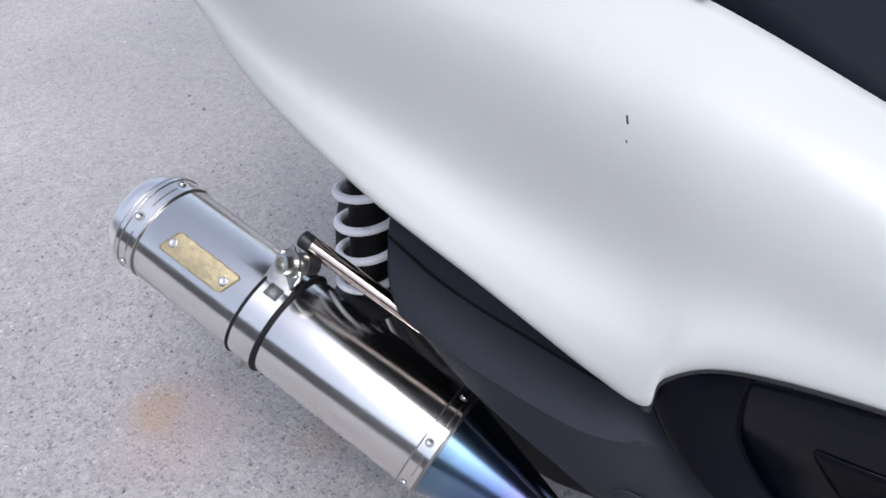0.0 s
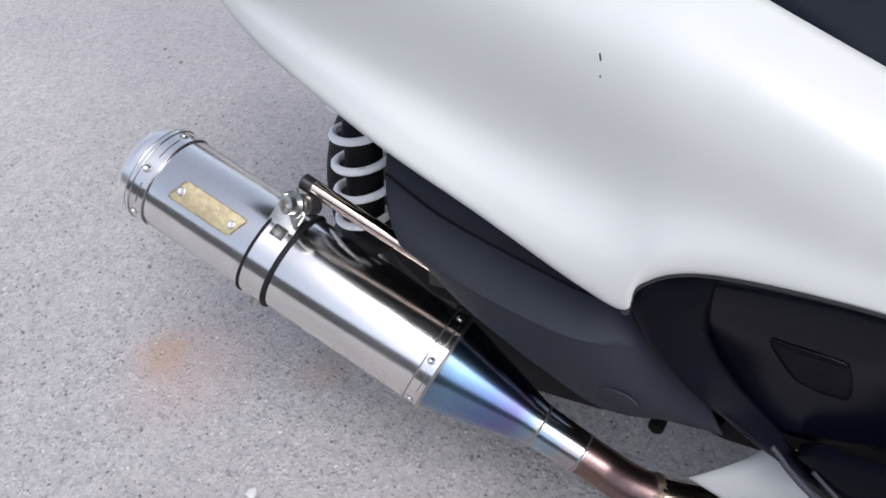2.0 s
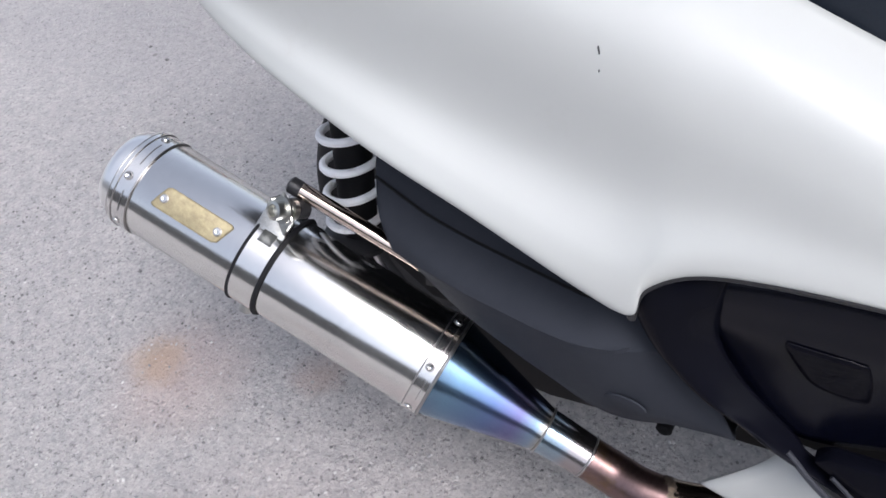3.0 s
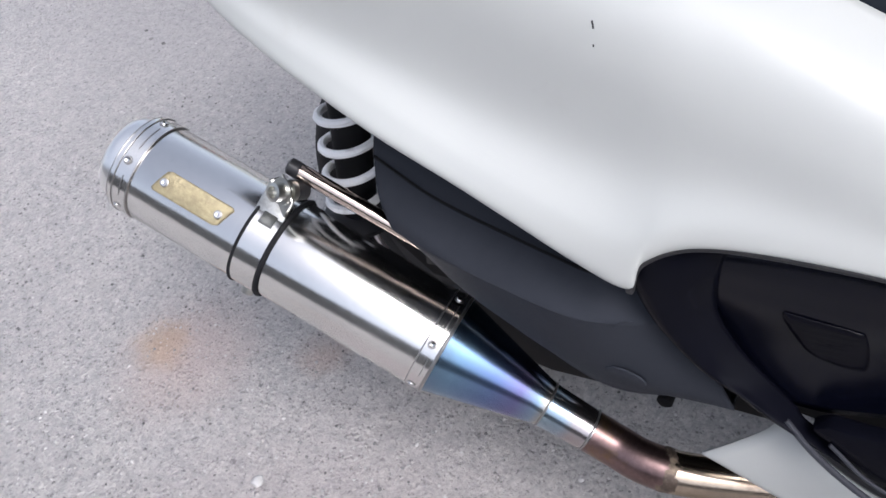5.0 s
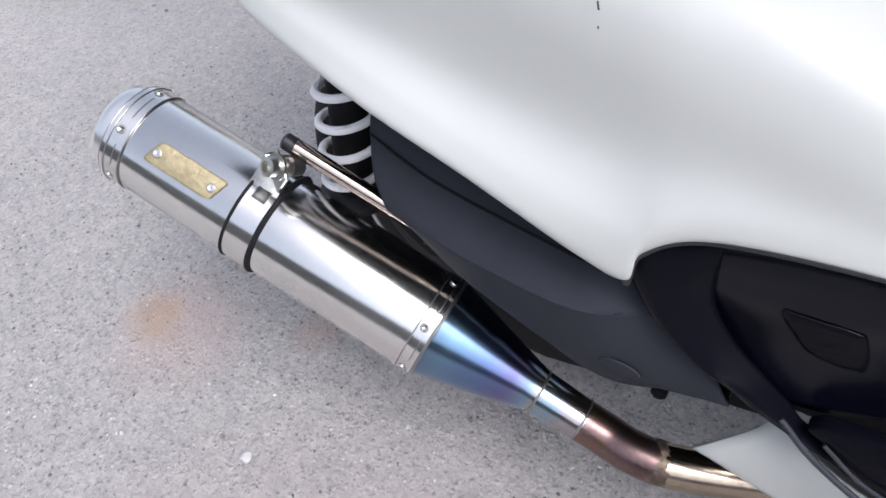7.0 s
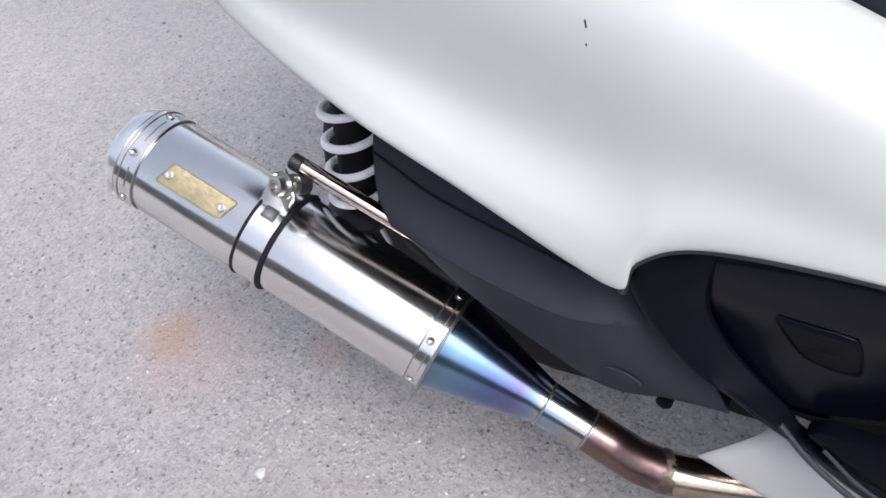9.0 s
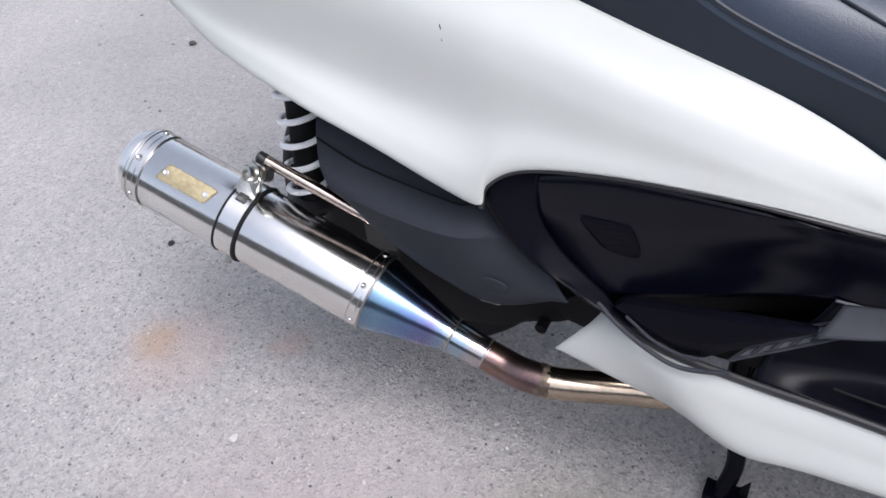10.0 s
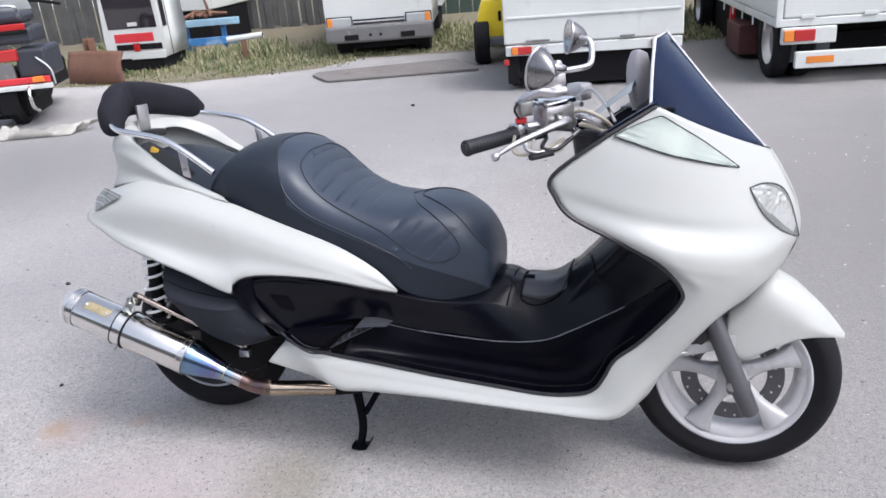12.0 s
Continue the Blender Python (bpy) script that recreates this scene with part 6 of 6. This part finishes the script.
for x in (0.06, 1.58):
    road_wheel(flat, (x, 3.4, 0.262), 0.262, 0.15)
p_box("tool_box", (0.30, 0.55, 0.26), (-0.02, 1.15, 0.05), material("dark_red_toolbox", (0.10, 0.035, 0.035), 0.6, vary=0.3), flat, 0.01, "dark red tool box")
p_box("jack_post", (0.05, 0.05, 0.32), (0.02, 1.75, 0.10), RED_P, flat, 0.006)
part("cab", skin([[(x, y, z) for x, z in ((0.0, 0.3), (0.0, 0.9), (0.1, 1.5), (1.6, 1.5), (1.7, 0.9), (1.7, 0.3))] for y in (3.3, 4.2)]), WHITE_T, flat, "white cab", smooth=False)

# light truck facing us
lt = thing("light_truck", (-2.80, 6.92), (0.97, 0.24), "white light truck with a grey bumper, facing out", "truck")
part("cab", skin([[(x, y, z) for x, z in ((0.0, 0.34), (0.0, 0.75), (0.06, 1.35), (1.20, 1.35), (1.26, 0.75), (1.26, 0.34))] for y in (0.0, 1.0)]), WHITE_T, lt, "white cab front", smooth=False)
part("windscreen", prism([(0.12, 0.80), (0.15, 1.25), (1.11, 1.25), (1.14, 0.80)], 0.01, "y", -0.012, 0.002), GLASS_D, lt)
p_box("bumper", (1.27, 0.14, 0.19), (-0.01, -0.10, 0.185), GREY_B, lt, 0.03, "grey plastic front bumper")
for x in (0.22, 0.88):
    p_box("fog_slot", (0.17, 0.02, 0.065), (x, -0.108, 0.215), CHASSIS, lt, 0.01)
for x in (0.53, 0.65):
    part("tow_hole", lathe([(0, 0.0), (0, 0.018), (-0.004, 0.018)], (x, -0.1025, 0.265), (0, -1, 0), 14), CHASSIS, lt)
for x, s in ((0.02, 0), (0.95, 1)):
    p_box("lamp_surround", (0.31, 0.04, 0.135), (x - 0.01, -0.022, 0.345), CHASSIS, lt, 0.012)
    hl = p_box("headlamp", (0.29, 0.05, 0.115), (x, -0.035, 0.355), LAMP_C, lt, 0.015, "clear headlamp")
    p_box("indicator", (0.06, 0.02, 0.10), (x + (0.225 if s else 0.005), -0.048, 0.367), LAMP_O, hl, 0.008, "orange indicator")
for z in (0.385, 0.425):
    p_box("grille_bar", (0.60, 0.02, 0.012), (0.33, -0.020, z), CHASSIS, lt, 0.002)
p_box("grille_strip", (0.62, 0.012, 0.025), (0.32, -0.014, 0.398), CHROME, lt, 0.003)
for x in (0.18, 1.12):
    road_wheel(lt, (x, 0.27, 0.22), 0.22, 0.16)
    road_wheel(lt, (x, 2.6, 0.225), 0.225, 0.15)
# black block for the truck's frame and the shade beneath
p_box("under_frame_shade", (1.1, 2.8, 0.22), (0.08, 0.10, 0.09), CHASSIS, lt)
p_box("fuel_tank", (0.25, 0.5, 0.2), (1.0, 1.2, 0.13), CHASSIS, lt)
p_box("cargo_box", (1.36, 2.3, 1.2), (-0.05, 1.08, 0.42), WHITE_T, lt, 0.01, "white cargo box")

# old van seen from behind
van = thing("old_van", (-5.50, 6.37), (0.97, 0.20), "old white van with a red painted stripe, parked in weeds", "van")
van.scale = (0.80, 0.32, 0.88)
part("body", skin([[(x, y, z) for x, z in ((0.02, 0.20), (0.0, 0.45), (0.05, 1.35), (0.90, 1.35), (0.95, 0.45), (0.93, 0.20))] for y in (0.0, 2.2)]), WHITE_T, van, "white van body", smooth=False)
part("rear_window", prism([(0.10, 0.60), (0.08, 1.15), (0.85, 1.15), (0.87, 0.60)], 0.02, "y", -0.016, 0.006), GLASS_D, van, "dark rear window")
p_box("window_label", (0.15, 0.004, 0.05), (0.42, -0.020, 0.63), WHITE_T, van, 0)
p_box("red_stripe", (0.62, 0.010, 0.115), (0.17, -0.010, 0.42), RED_P, van, 0.004, "brushed red stripe")
p_box("bumper_strip", (0.72, 0.04, 0.075), (0.18, -0.038, 0.315), CHASSIS, van, 0.008)
p_box("tail_lamp", (0.10, 0.02, 0.11), (0.45, -0.056, 0.295), LAMP_R, van, 0.006, "red lamp")
p_box("lower_skirt", (0.55, 0.05, 0.10), (0.38, -0.03, 0.185), WHITE_T, van, 0.01)
p_box("side_window", (0.012, 0.30, 0.55), (0.945, 0.12, 0.60), GLASS_D, van, 0.004)
p_box("door_gap", (0.008, 0.02, 0.95), (0.948, 0.55, 0.20), CHASSIS, van, 0.001)
for x in (0.20, 0.80):
    road_wheel(van, (x, 0.40, 0.17), 0.17, 0.12)
    road_wheel(van, (x, 1.8, 0.17), 0.17, 0.12)
p_box("underside", (0.82, 2.0, 0.16), (0.06, 0.04, 0.04), CHASSIS, van)

# rusty digger bucket
bk = thing("digger_bucket", (-5.62, 5.80), (0.99, -0.12), "rusty steel digger bucket standing at the grass edge", "bucket")
bk.scale = (1.28, 1.0, 1.05)
shell(part("bucket_face", sheet(surface([[(0, 0.0, 0.0), (0.03, -0.02, 0.17), (0.02, 0.06, 0.34)], [(0.33, -0.02, 0.0), (0.33, -0.05, 0.17), (0.33, 0.04, 0.35)], [(0.68, 0.0, 0.0), (0.66, -0.02, 0.17), (0.67, 0.06, 0.34)]], 10, 14)), RUST, bk), 0.02)
part("bucket_shell", box((0.40, 0.22, 0.26), (0.27, 0.14, 0.14), 0.03), RUST, bk)
for x in (0.20, 0.26):
    p_box("lug", (0.02, 0.10, 0.18), (x, 0.06, 0.30), RUST, bk, 0.01)

# blue steel frame with scrap, pale pipe
fr = thing("blue_frame", (-5.42, 7.80), (0.96, 0.28), "blue painted steel frame loaded with rusty scrap", "frame")
p_box("beam", (0.82, 0.08, 0.09), (0.0, 0.0, 0.36), PALE_BLUE, fr, 0.008, "pale blue beam")
p_box("beam", (0.80, 0.08, 0.10), (0.02, 0.05, 0.10), BLUE, fr, 0.008, "blue lower beam")
p_box("post", (0.06, 0.06, 0.42), (0.02, 0.09, 0.0), BLUE, fr, 0.006)
p_box("post", (0.06, 0.06, 0.42), (0.54, 0.09, 0.0), BLUE, fr, 0.006)
random.seed(4)
for i in range(9):
    part("scrap_bar", tube([(0.02 + 0.05 * i, 0.05 + 0.1 * random.random(), 0.47 + 0.03 * random.random()), (0.15 + 0.06 * i * random.random(), 0.2, 0.50 + 0.05 * random.random()), (0.2 + 0.05 * i, 0.3, 0.49)], 0.022, 8, 10), RUST, fr)
part("lever_bar", tube([(0.42, 0.12, 0.48), (0.36, 0.14, 0.72)], 0.018, 8, 3), RUST, fr)
part("rag", box((0.26, 0.1, 0.12), (-0.06, 0.02, 0.56), 0.03, Euler((0.2, 0.5, 0.2)).to_matrix()), CANVAS, fr, "pale rag")
pipe = thing("pale_pipe", (-4.23, 7.05), (0.96, 0.28), "pale plastic pipe lying on weeds by the frame", "pipe")
part("pipe_wall", tube([(0, 0, 0.27), (0.45, 0, 0.30)], 0.036, 20, 2, caps=False), WHITE_T, pipe)
part("pipe_bore", tube([(0.001, 0, 0.27), (0.4495, 0, 0.30)], 0.029, 16, 2), CHASSIS, pipe)
part("prop", box((0.06, 0.06, 0.25), (0.2, 0, 0.125), 0.01), RUST, pipe)

# yellow vehicle
yv = thing("yellow_vehicle", (-0.78, 6.30), (0.97, 0.25), "small yellow vehicle with dark wheel arches behind the pickup", "vehicle")
part("body", skin([[(x, y, z) for x, z in ((0.0, 0.25), (-0.01, 0.45), (0.05, 0.62), (0.80, 0.62), (0.86, 0.45), (0.85, 0.25))] for y in (0.0, 0.08, 0.9)]), YELLOW, yv, "yellow body", smooth=False)
p_box("bumper", (0.88, 0.10, 0.10), (-0.01, -0.06, 0.17), GREY_B, yv, 0.02)
p_box("front_glass", (0.70, 0.01, 0.25), (0.08, 0.0, 0.64), GLASS_D, yv)
part("arch", lathe([(-0.06, 0.165), (-0.08, 0.185), (-0.05, 0.215), (0.07, 0.215), (0.08, 0.185), (0.06, 0.165)], (0.02, 0.04, 0.215), (1, 0, 0), 32), RUBBER, yv, "black front tyre")
p_box("vent", (0.03, 0.01, 0.10), (0.20, -0.008, 0.42), CHASSIS, yv, 0.002)
for x in (0.02, 0.82):
    road_wheel(yv, (x, 0.08, 0.165), 0.165, 0.12)

# parked touring motorcycle, cut by the view
mo = thing("touring_motorcycle", (-4.62, 3.49), (0.90, 0.43), "red and grey touring motorcycle parked with its tail towards us", "motorcycle")
GREY_M = material("grey_case_plastic", (0.035, 0.038, 0.05), 0.45, vary=0.15, scale=5)
p_box("tail_trunk", (0.62, 0.36, 0.14), (0.02, 0.02, 0.72), GREY_M, mo, 0.03, "grey top trunk")
p_box("trunk_stripe", (0.58, 0.03, 0.055), (0.02, -0.002, 0.835), LAMP_R, mo, 0.010, "red trunk panel")
p_box("trunk_lid", (0.56, 0.34, 0.10), (0.03, 0.03, 0.885), GREY_M, mo, 0.04, "dark trunk lid")
part("trunk_rail", tube([(0.06, 0.10, 0.975), (0.08, 0.06, 1.03), (0.30, 0.04, 1.035), (0.52, 0.06, 1.03), (0.55, 0.10, 0.975)], 0.012, 8, 30), CHROME, mo, "chrome luggage rail")
for k in (0.16, 0.50):
    part("guard_tube", tube([(k, 0.10, 0.40), (k + 0.02, -0.06, 0.33), (k + 0.02, -0.05, 0.20), (k, 0.12, 0.13)], 0.016, 8, 24), CHROME, mo, "chrome guard tube")
part("screen", prism([(0.06, 0.98), (0.14, 1.28), (0.48, 1.28), (0.56, 0.98)], 0.01, "y", 0.42, 0.003), LAMP_C, mo)
p_box("tail_lamp", (0.42, 0.05, 0.10), (0.06, -0.012, 0.585), LAMP_R, mo, 0.012, "wide red tail lamp")
p_box("side_case", (0.26, 0.45, 0.26), (0.44, 0.03, 0.42), GREY_M, mo, 0.03, "grey side case")
p_box("side_case", (0.26, 0.45, 0.26), (-0.10, 0.03, 0.42), GREY_M, mo, 0.03, "grey side case")
p_box("rear_panel", (0.24, 0.05, 0.14), (0.18, -0.01, 0.43), GREY_B, mo, 0.01)
p_box("red_band", (0.80, 0.04, 0.055), (-0.10, -0.020, 0.385), RED_P, mo, 0.008, "red band")
p_box("trunk_trim", (0.60, 0.03, 0.030), (0.01, -0.004, 0.805), CHASSIS, mo, 0.006)
p_box("indicator", (0.10, 0.02, 0.050), (0.56, -0.038, 0.395), LAMP_O, mo, 0.006, "orange indicator")
p_box("white_band", (0.82, 0.05, 0.045), (-0.11, -0.024, 0.335), WHITE_T, mo, 0.010, "white lower band")
part("rear_tyre", lathe([(-0.05, 0.16), (-0.06, 0.22), (-0.03, 0.255), (0.03, 0.255), (0.06, 0.22), (0.05, 0.16)], (0.30, 0.28, 0.255), (1, 0, 0), 40), RUBBER, mo)
p_box("mud_flap", (0.16, 0.02, 0.20), (0.22, 0.0, 0.13), CHASSIS, mo, 0.01)
p_box("frame", (0.30, 1.1, 0.25), (0.15, 0.25, 0.22), CHASSIS, mo, 0.03)
part("front_tyre", lathe([(-0.05, 0.18), (-0.055, 0.24), (-0.03, 0.27), (0.03, 0.27), (0.055, 0.24), (0.05, 0.18)], (0.10, 1.5, 0.27), (1, 0, 0), 40), RUBBER, mo)
part("bar", tube([(0.02, 0.9, 0.98), (0.20, 1.0, 1.02), (0.42, 1.0, 1.02), (0.68, 0.85, 0.98)], 0.014, 8, 20), CHASSIS, mo)
p_box("engine_block", (0.36, 0.6, 0.30), (0.06, 0.20, 0.06), CHASSIS, mo, 0.04, "dark engine and stand")
part("wire", tube([(0.62, 0.02, 0.60), (0.72, 0.0, 0.50), (0.72, 0.05, 0.36)], 0.008, 6, 12), WHITE_T, mo)
p_box("mirror", (0.10, 0.03, 0.07), (0.62, 0.85, 1.04), CHROME, mo, 0.012)

# crumpled canvas on the ground
cl = new("canvas_sheet")
tagged(cl, "crumpled pale canvas sheet lying on the asphalt", "tarpaulin")
rows = []
for i in range(40):
    row = []
    for j in range(16):
        a, b = i / 39, j / 15
        x, y = -4.62 + 1.05 * a + 0.06 * b, 3.05 + 0.37 * a + 0.32 * b * (0.7 + 0.5 * math.sin(a * 7))
        row.append((x, y, 0.006 + 0.09 * (0.5 + noise.noise(Vector((a * 9, b * 4, 0))) + 0.4 * noise.noise(Vector((a * 25, b * 11, 3)))) * math.sin(math.pi * b) ** 0.4 + 0.05 * max(0, a - 0.85) * 6 * b))
    rows.append(row)
shell(part("cloth", sheet(rows), CANVAS, cl), 0.004)

# steel plate lying in front of the truck
sp = new("steel_plate")
tagged(sp, "worn steel plate lying flat on the asphalt", "plate")
part("plate_sheet", prism([(-2.16, 5.44), (-0.70, 5.90), (-1.15, 6.55), (-2.50, 5.95), (-2.48, 5.78)], 0.022, "z", 0.006, 0.006), PLATE, sp, smooth=False)

# fence and sheds at the back
fence = new("fence")
tagged(fence, "weathered grey corrugated sheet fence", "fence", kind="structure")
for k in range(80):
    x0, y0 = -13.0 + 0.11 * k, 8.3 + 0.032 * k
    part("slat", box((0.108, 0.035, 2.0 + 0.10 * math.sin(k * 1.7)), (x0, y0 + 0.02 * (k % 2), 1.0), 0.006, Euler((0, 0.01 * math.sin(k * 2.3), 0.29)).to_matrix()), FENCE, fence, smooth=False)
shed = new("shed_wall")
tagged(shed, "dark green sheet-metal shed wall behind the yard", "wall", kind="structure")
for k in range(60):
    part("sheet_rib", box((0.205, 0.05, 2.6), (-4.3 + 0.215 * k, 10.9 + 0.06 * k, 1.3), 0.01, Euler((0, 0, 0.27)).to_matrix()), GREEN_D, shed, smooth=False)
cont = thing("white_container", (-6.60, 8.65), (0.99, 0.10), "white storage container over a dark slab that stands for shade", "container")
p_box("container_body", (1.10, 1.4, 1.6), (0.0, 0.0, 0.50), WHITE_T, cont, 0.02)
# black slab stands for the shadows below the container
p_box("container_shade_base", (1.04, 1.3, 0.49), (0.03, 0.05, 0.0), CHASSIS, cont, 0.02)

# plain sheet wall added unseen on the near side, to darken sides and reflections
shade_wall = new("unseen_shade_wall")
tagged(shade_wall, "plain dull grey sheet-metal wall added out of view for shade", "wall", kind="structure")
SHEET_W = material("dull_sheet_wall", (0.15, 0.145, 0.14), 0.8, vary=0.2, scale=1.5, dirt=(0.10, 0.095, 0.09), dirt_amount=0.3, dirt_scale=2)
part("wall_panel", box((30.0, 0.16, 2.4), (1.0, -6.2, 1.2), 0.02), SHEET_W, shade_wall, smooth=False)
for k in range(30):
    part("wall_rib", box((0.10, 0.05, 2.3), (-13.5 + k, -6.10, 1.15), 0.01), SHEET_W, shade_wall, smooth=False)

# weeds along the edge
GRASS = bpy.data.materials.new("dry_grass")
GRASS.use_nodes = True
_n, _l = GRASS.node_tree.nodes, GRASS.node_tree.links
_g = _n.new("ShaderNodeNewGeometry")
_r = _n.new("ShaderNodeValToRGB")
_r.color_ramp.elements[0].color, _r.color_ramp.elements[1].color = (0.075, 0.12, 0.045, 1), (0.42, 0.38, 0.25, 1)
_m = _r.color_ramp.elements.new(0.5)
_m.color = (0.23, 0.24, 0.12, 1)
_l.new(_g.outputs["Random Per Island"], _r.inputs["Fac"])
_l.new(_r.outputs["Color"], _n["Principled BSDF"].inputs["Base Color"])
_n["Principled BSDF"].inputs["Roughness"].default_value = 0.8
rng = np.random.default_rng(5)
verts, faces = [], []


def weeds(count, a, b, depth, low, high):
    """Blades between the line a-b and a line `depth` behind it."""
    for _ in range(count):
        s, d = rng.random(), rng.random() ** 1.3
        x, y = a[0] + (b[0] - a[0]) * s, a[1] + (b[1] - a[1]) * s + d * depth
        x += rng.normal() * 0.10
        y += rng.normal() * 0.06
        clump = 0.5 + noise.noise(Vector((x * 1.3, y * 1.3, 0.0)))
        if rng.random() > 0.35 + clump:
            continue
        h = (low + (high - low) * d * (0.4 + clump)) * (0.5 + rng.random())
        t, lean, w = rng.random() * 6.28, rng.normal() * 0.35, 0.006 + 0.008 * rng.random()
        c, q = math.cos(t), math.sin(t)
        k = len(verts)
        verts.extend([(x - c * w, y - q * w, 0), (x + c * w, y + q * w, 0), (x + lean * h * 0.4 - c * w * 0.7, y + rng.normal() * 0.1 * h - q * w * 0.7, h * 0.6), (x + lean * h * 0.4 + c * w * 0.7, y - q * w * 0.1, h * 0.6), (x + lean * h, y + rng.normal() * 0.2 * h, h)])
        faces.extend([(k, k + 1, k + 3, k + 2), (k + 2, k + 3, k + 4)])


weeds(7000, (-8.5, 5.3), (-3.9, 5.75), 2.4, 0.015, 0.15)
weeds(3500, (-3.9, 5.75), (-2.5, 6.5), 2.2, 0.015, 0.13)
weeds(5000, (-2.6, 7.1), (-0.3, 7.4), 2.0, 0.03, 0.12)
weeds(4500, (0.9, 7.3), (2.6, 7.6), 2.0, 0.04, 0.20)
me = bpy.data.meshes.new("weeds")
me.from_pydata(verts, [], faces)
me.materials.append(GRASS)
tagged(new("weeds", me), "dry yellow-green weeds along the edge of the yard", "grass", kind="stuff")

# earth under the weeds
EARTH = material("dry_earth", (0.20, 0.17, 0.12), 0.95, vary=0.35, scale=3, bump=0.8, bump_scale=40, dirt=(0.11, 0.12, 0.05), dirt_amount=0.5, dirt_scale=3)
bm = bmesh.new()
edge = [(-16, 4.2), (-8.5, 5.25), (-6.0, 5.5), (-3.9, 5.66), (-2.7, 6.35), (-2.4, 7.0), (-0.4, 7.35), (0.9, 7.3), (4.0, 7.9), (9.0, 9.0)]
lo = [bm.verts.new((x, y + 0.06 * math.sin(3 * x), 0.004)) for x, y in edge]
hi = [bm.verts.new((x - 2, y + 14, 0.004)) for x, y in edge]
for i in range(len(edge) - 1):
    bm.faces.new((lo[i], lo[i + 1], hi[i + 1], hi[i]))
tagged(part("earth_verge", bm, EARTH), "dry earth strip under the weeds", "ground", kind="structure")

# loose grit and pebbles on the asphalt near the scooter
STONE = bpy.data.materials.new("loose_stones")
STONE.use_nodes = True
_n, _l = STONE.node_tree.nodes, STONE.node_tree.links
_g = _n.new("ShaderNodeNewGeometry")
_r = _n.new("ShaderNodeValToRGB")
_r.color_ramp.elements[0].color, _r.color_ramp.elements[1].color = (0.10, 0.095, 0.095, 1), (0.62, 0.60, 0.58, 1)
_m = _r.color_ramp.elements.new(0.45)
_m.color = (0.34, 0.33, 0.325, 1)
_l.new(_g.outputs["Random Per Island"], _r.inputs["Fac"])
_l.new(_r.outputs["Color"], _n["Principled BSDF"].inputs["Base Color"])
_n["Principled BSDF"].inputs["Roughness"].default_value = 0.9
ico = [(0, 0, 1), (0.89, 0, 0.45), (0.28, 0.85, 0.45), (-0.72, 0.53, 0.45), (-0.72, -0.53, 0.45), (0.28, -0.85, 0.45), (0.72, 0.53, -0.3), (-0.28, 0.85, -0.3), (-0.89, 0, -0.3), (-0.28, -0.85, -0.3), (0.72, -0.53, -0.3)]
icf = [(0, 1, 2), (0, 2, 3), (0, 3, 4), (0, 4, 5), (0, 5, 1), (1, 6, 2), (2, 6, 7), (2, 7, 3), (3, 7, 8), (3, 8, 4), (4, 8, 9), (4, 9, 5), (5, 9, 10), (5, 10, 1), (1, 10, 6)]
verts, faces = [], []


def grit(count, x0, x1, y0, y1, small, big, power=3.0):
    for _ in range(count):
        x, y = x0 + (x1 - x0) * rng.random(), y0 + (y1 - y0) * rng.random()
        r = small + (big - small) * rng.random() ** power
        t, k, flat_z = rng.random() * 6.28, len(verts), 0.45 + 0.4 * rng.random()
        c, q = math.cos(t), math.sin(t)
        for vx, vy, vz in ico:
            e = r * (0.75 + 0.5 * rng.random())
            verts.append((x + e * (vx * c - vy * q * 0.8), y + e * (vx * q + vy * c * 0.8), max(-0.001, r * flat_z * (vz * 0.8 + 0.15))))
        faces.extend([tuple(k + i for i in f) for f in icf])


grit(9000, -1.0, 0.9, -0.75, 0.35, 0.0010, 0.0034)
grit(2500, 0.2, 2.4, -1.2, 0.3, 0.0012, 0.0040)
grit(1600, -2.2, 2.5, 0.3, 3.5, 0.0020, 0.0090, 4.0)
grit(260, -1.6, 2.4, -1.0, 1.5, 0.0035, 0.0075, 4.0)
me = bpy.data.meshes.new("loose_grit")
me.from_pydata(verts, [], faces)
me.materials.append(STONE)
tagged(new("loose_grit", me), "loose pale and dark grit on asphalt", "gravel", kind="stuff")


def pebble(at, r, color, label):
    b = bmesh.new()
    bmesh.ops.create_icosphere(b, subdivisions=3, radius=r)
    for v in b.verts:
        v.co *= 1 + 0.25 * noise.noise(v.co * (1.2 / r) + Vector((at[0] * 7, at[1] * 5, 0)))
        v.co.z *= 0.6
    ob = part("pebble", b, material("pebble_stone", color, 0.85, vary=0.2, scale=60), None)
    ob.location = (at[0], at[1], r * 0.42)
    tagged(ob, label, "pebble", "pebbles on the asphalt")


pebble((-0.185, -0.349), 0.0085, (0.45, 0.44, 0.43), "pale grey pebble lying on the asphalt")
pebble((-0.647, -0.011), 0.0075, (0.03, 0.03, 0.03), "small dark pebble lying on the asphalt")
pebble((-1.274, 0.744), 0.011, (0.04, 0.04, 0.04), "small dark pebble lying on the asphalt")
pebble((-0.86, 4.33), 0.016, (0.03, 0.03, 0.03), "small dark pebble lying on the asphalt")
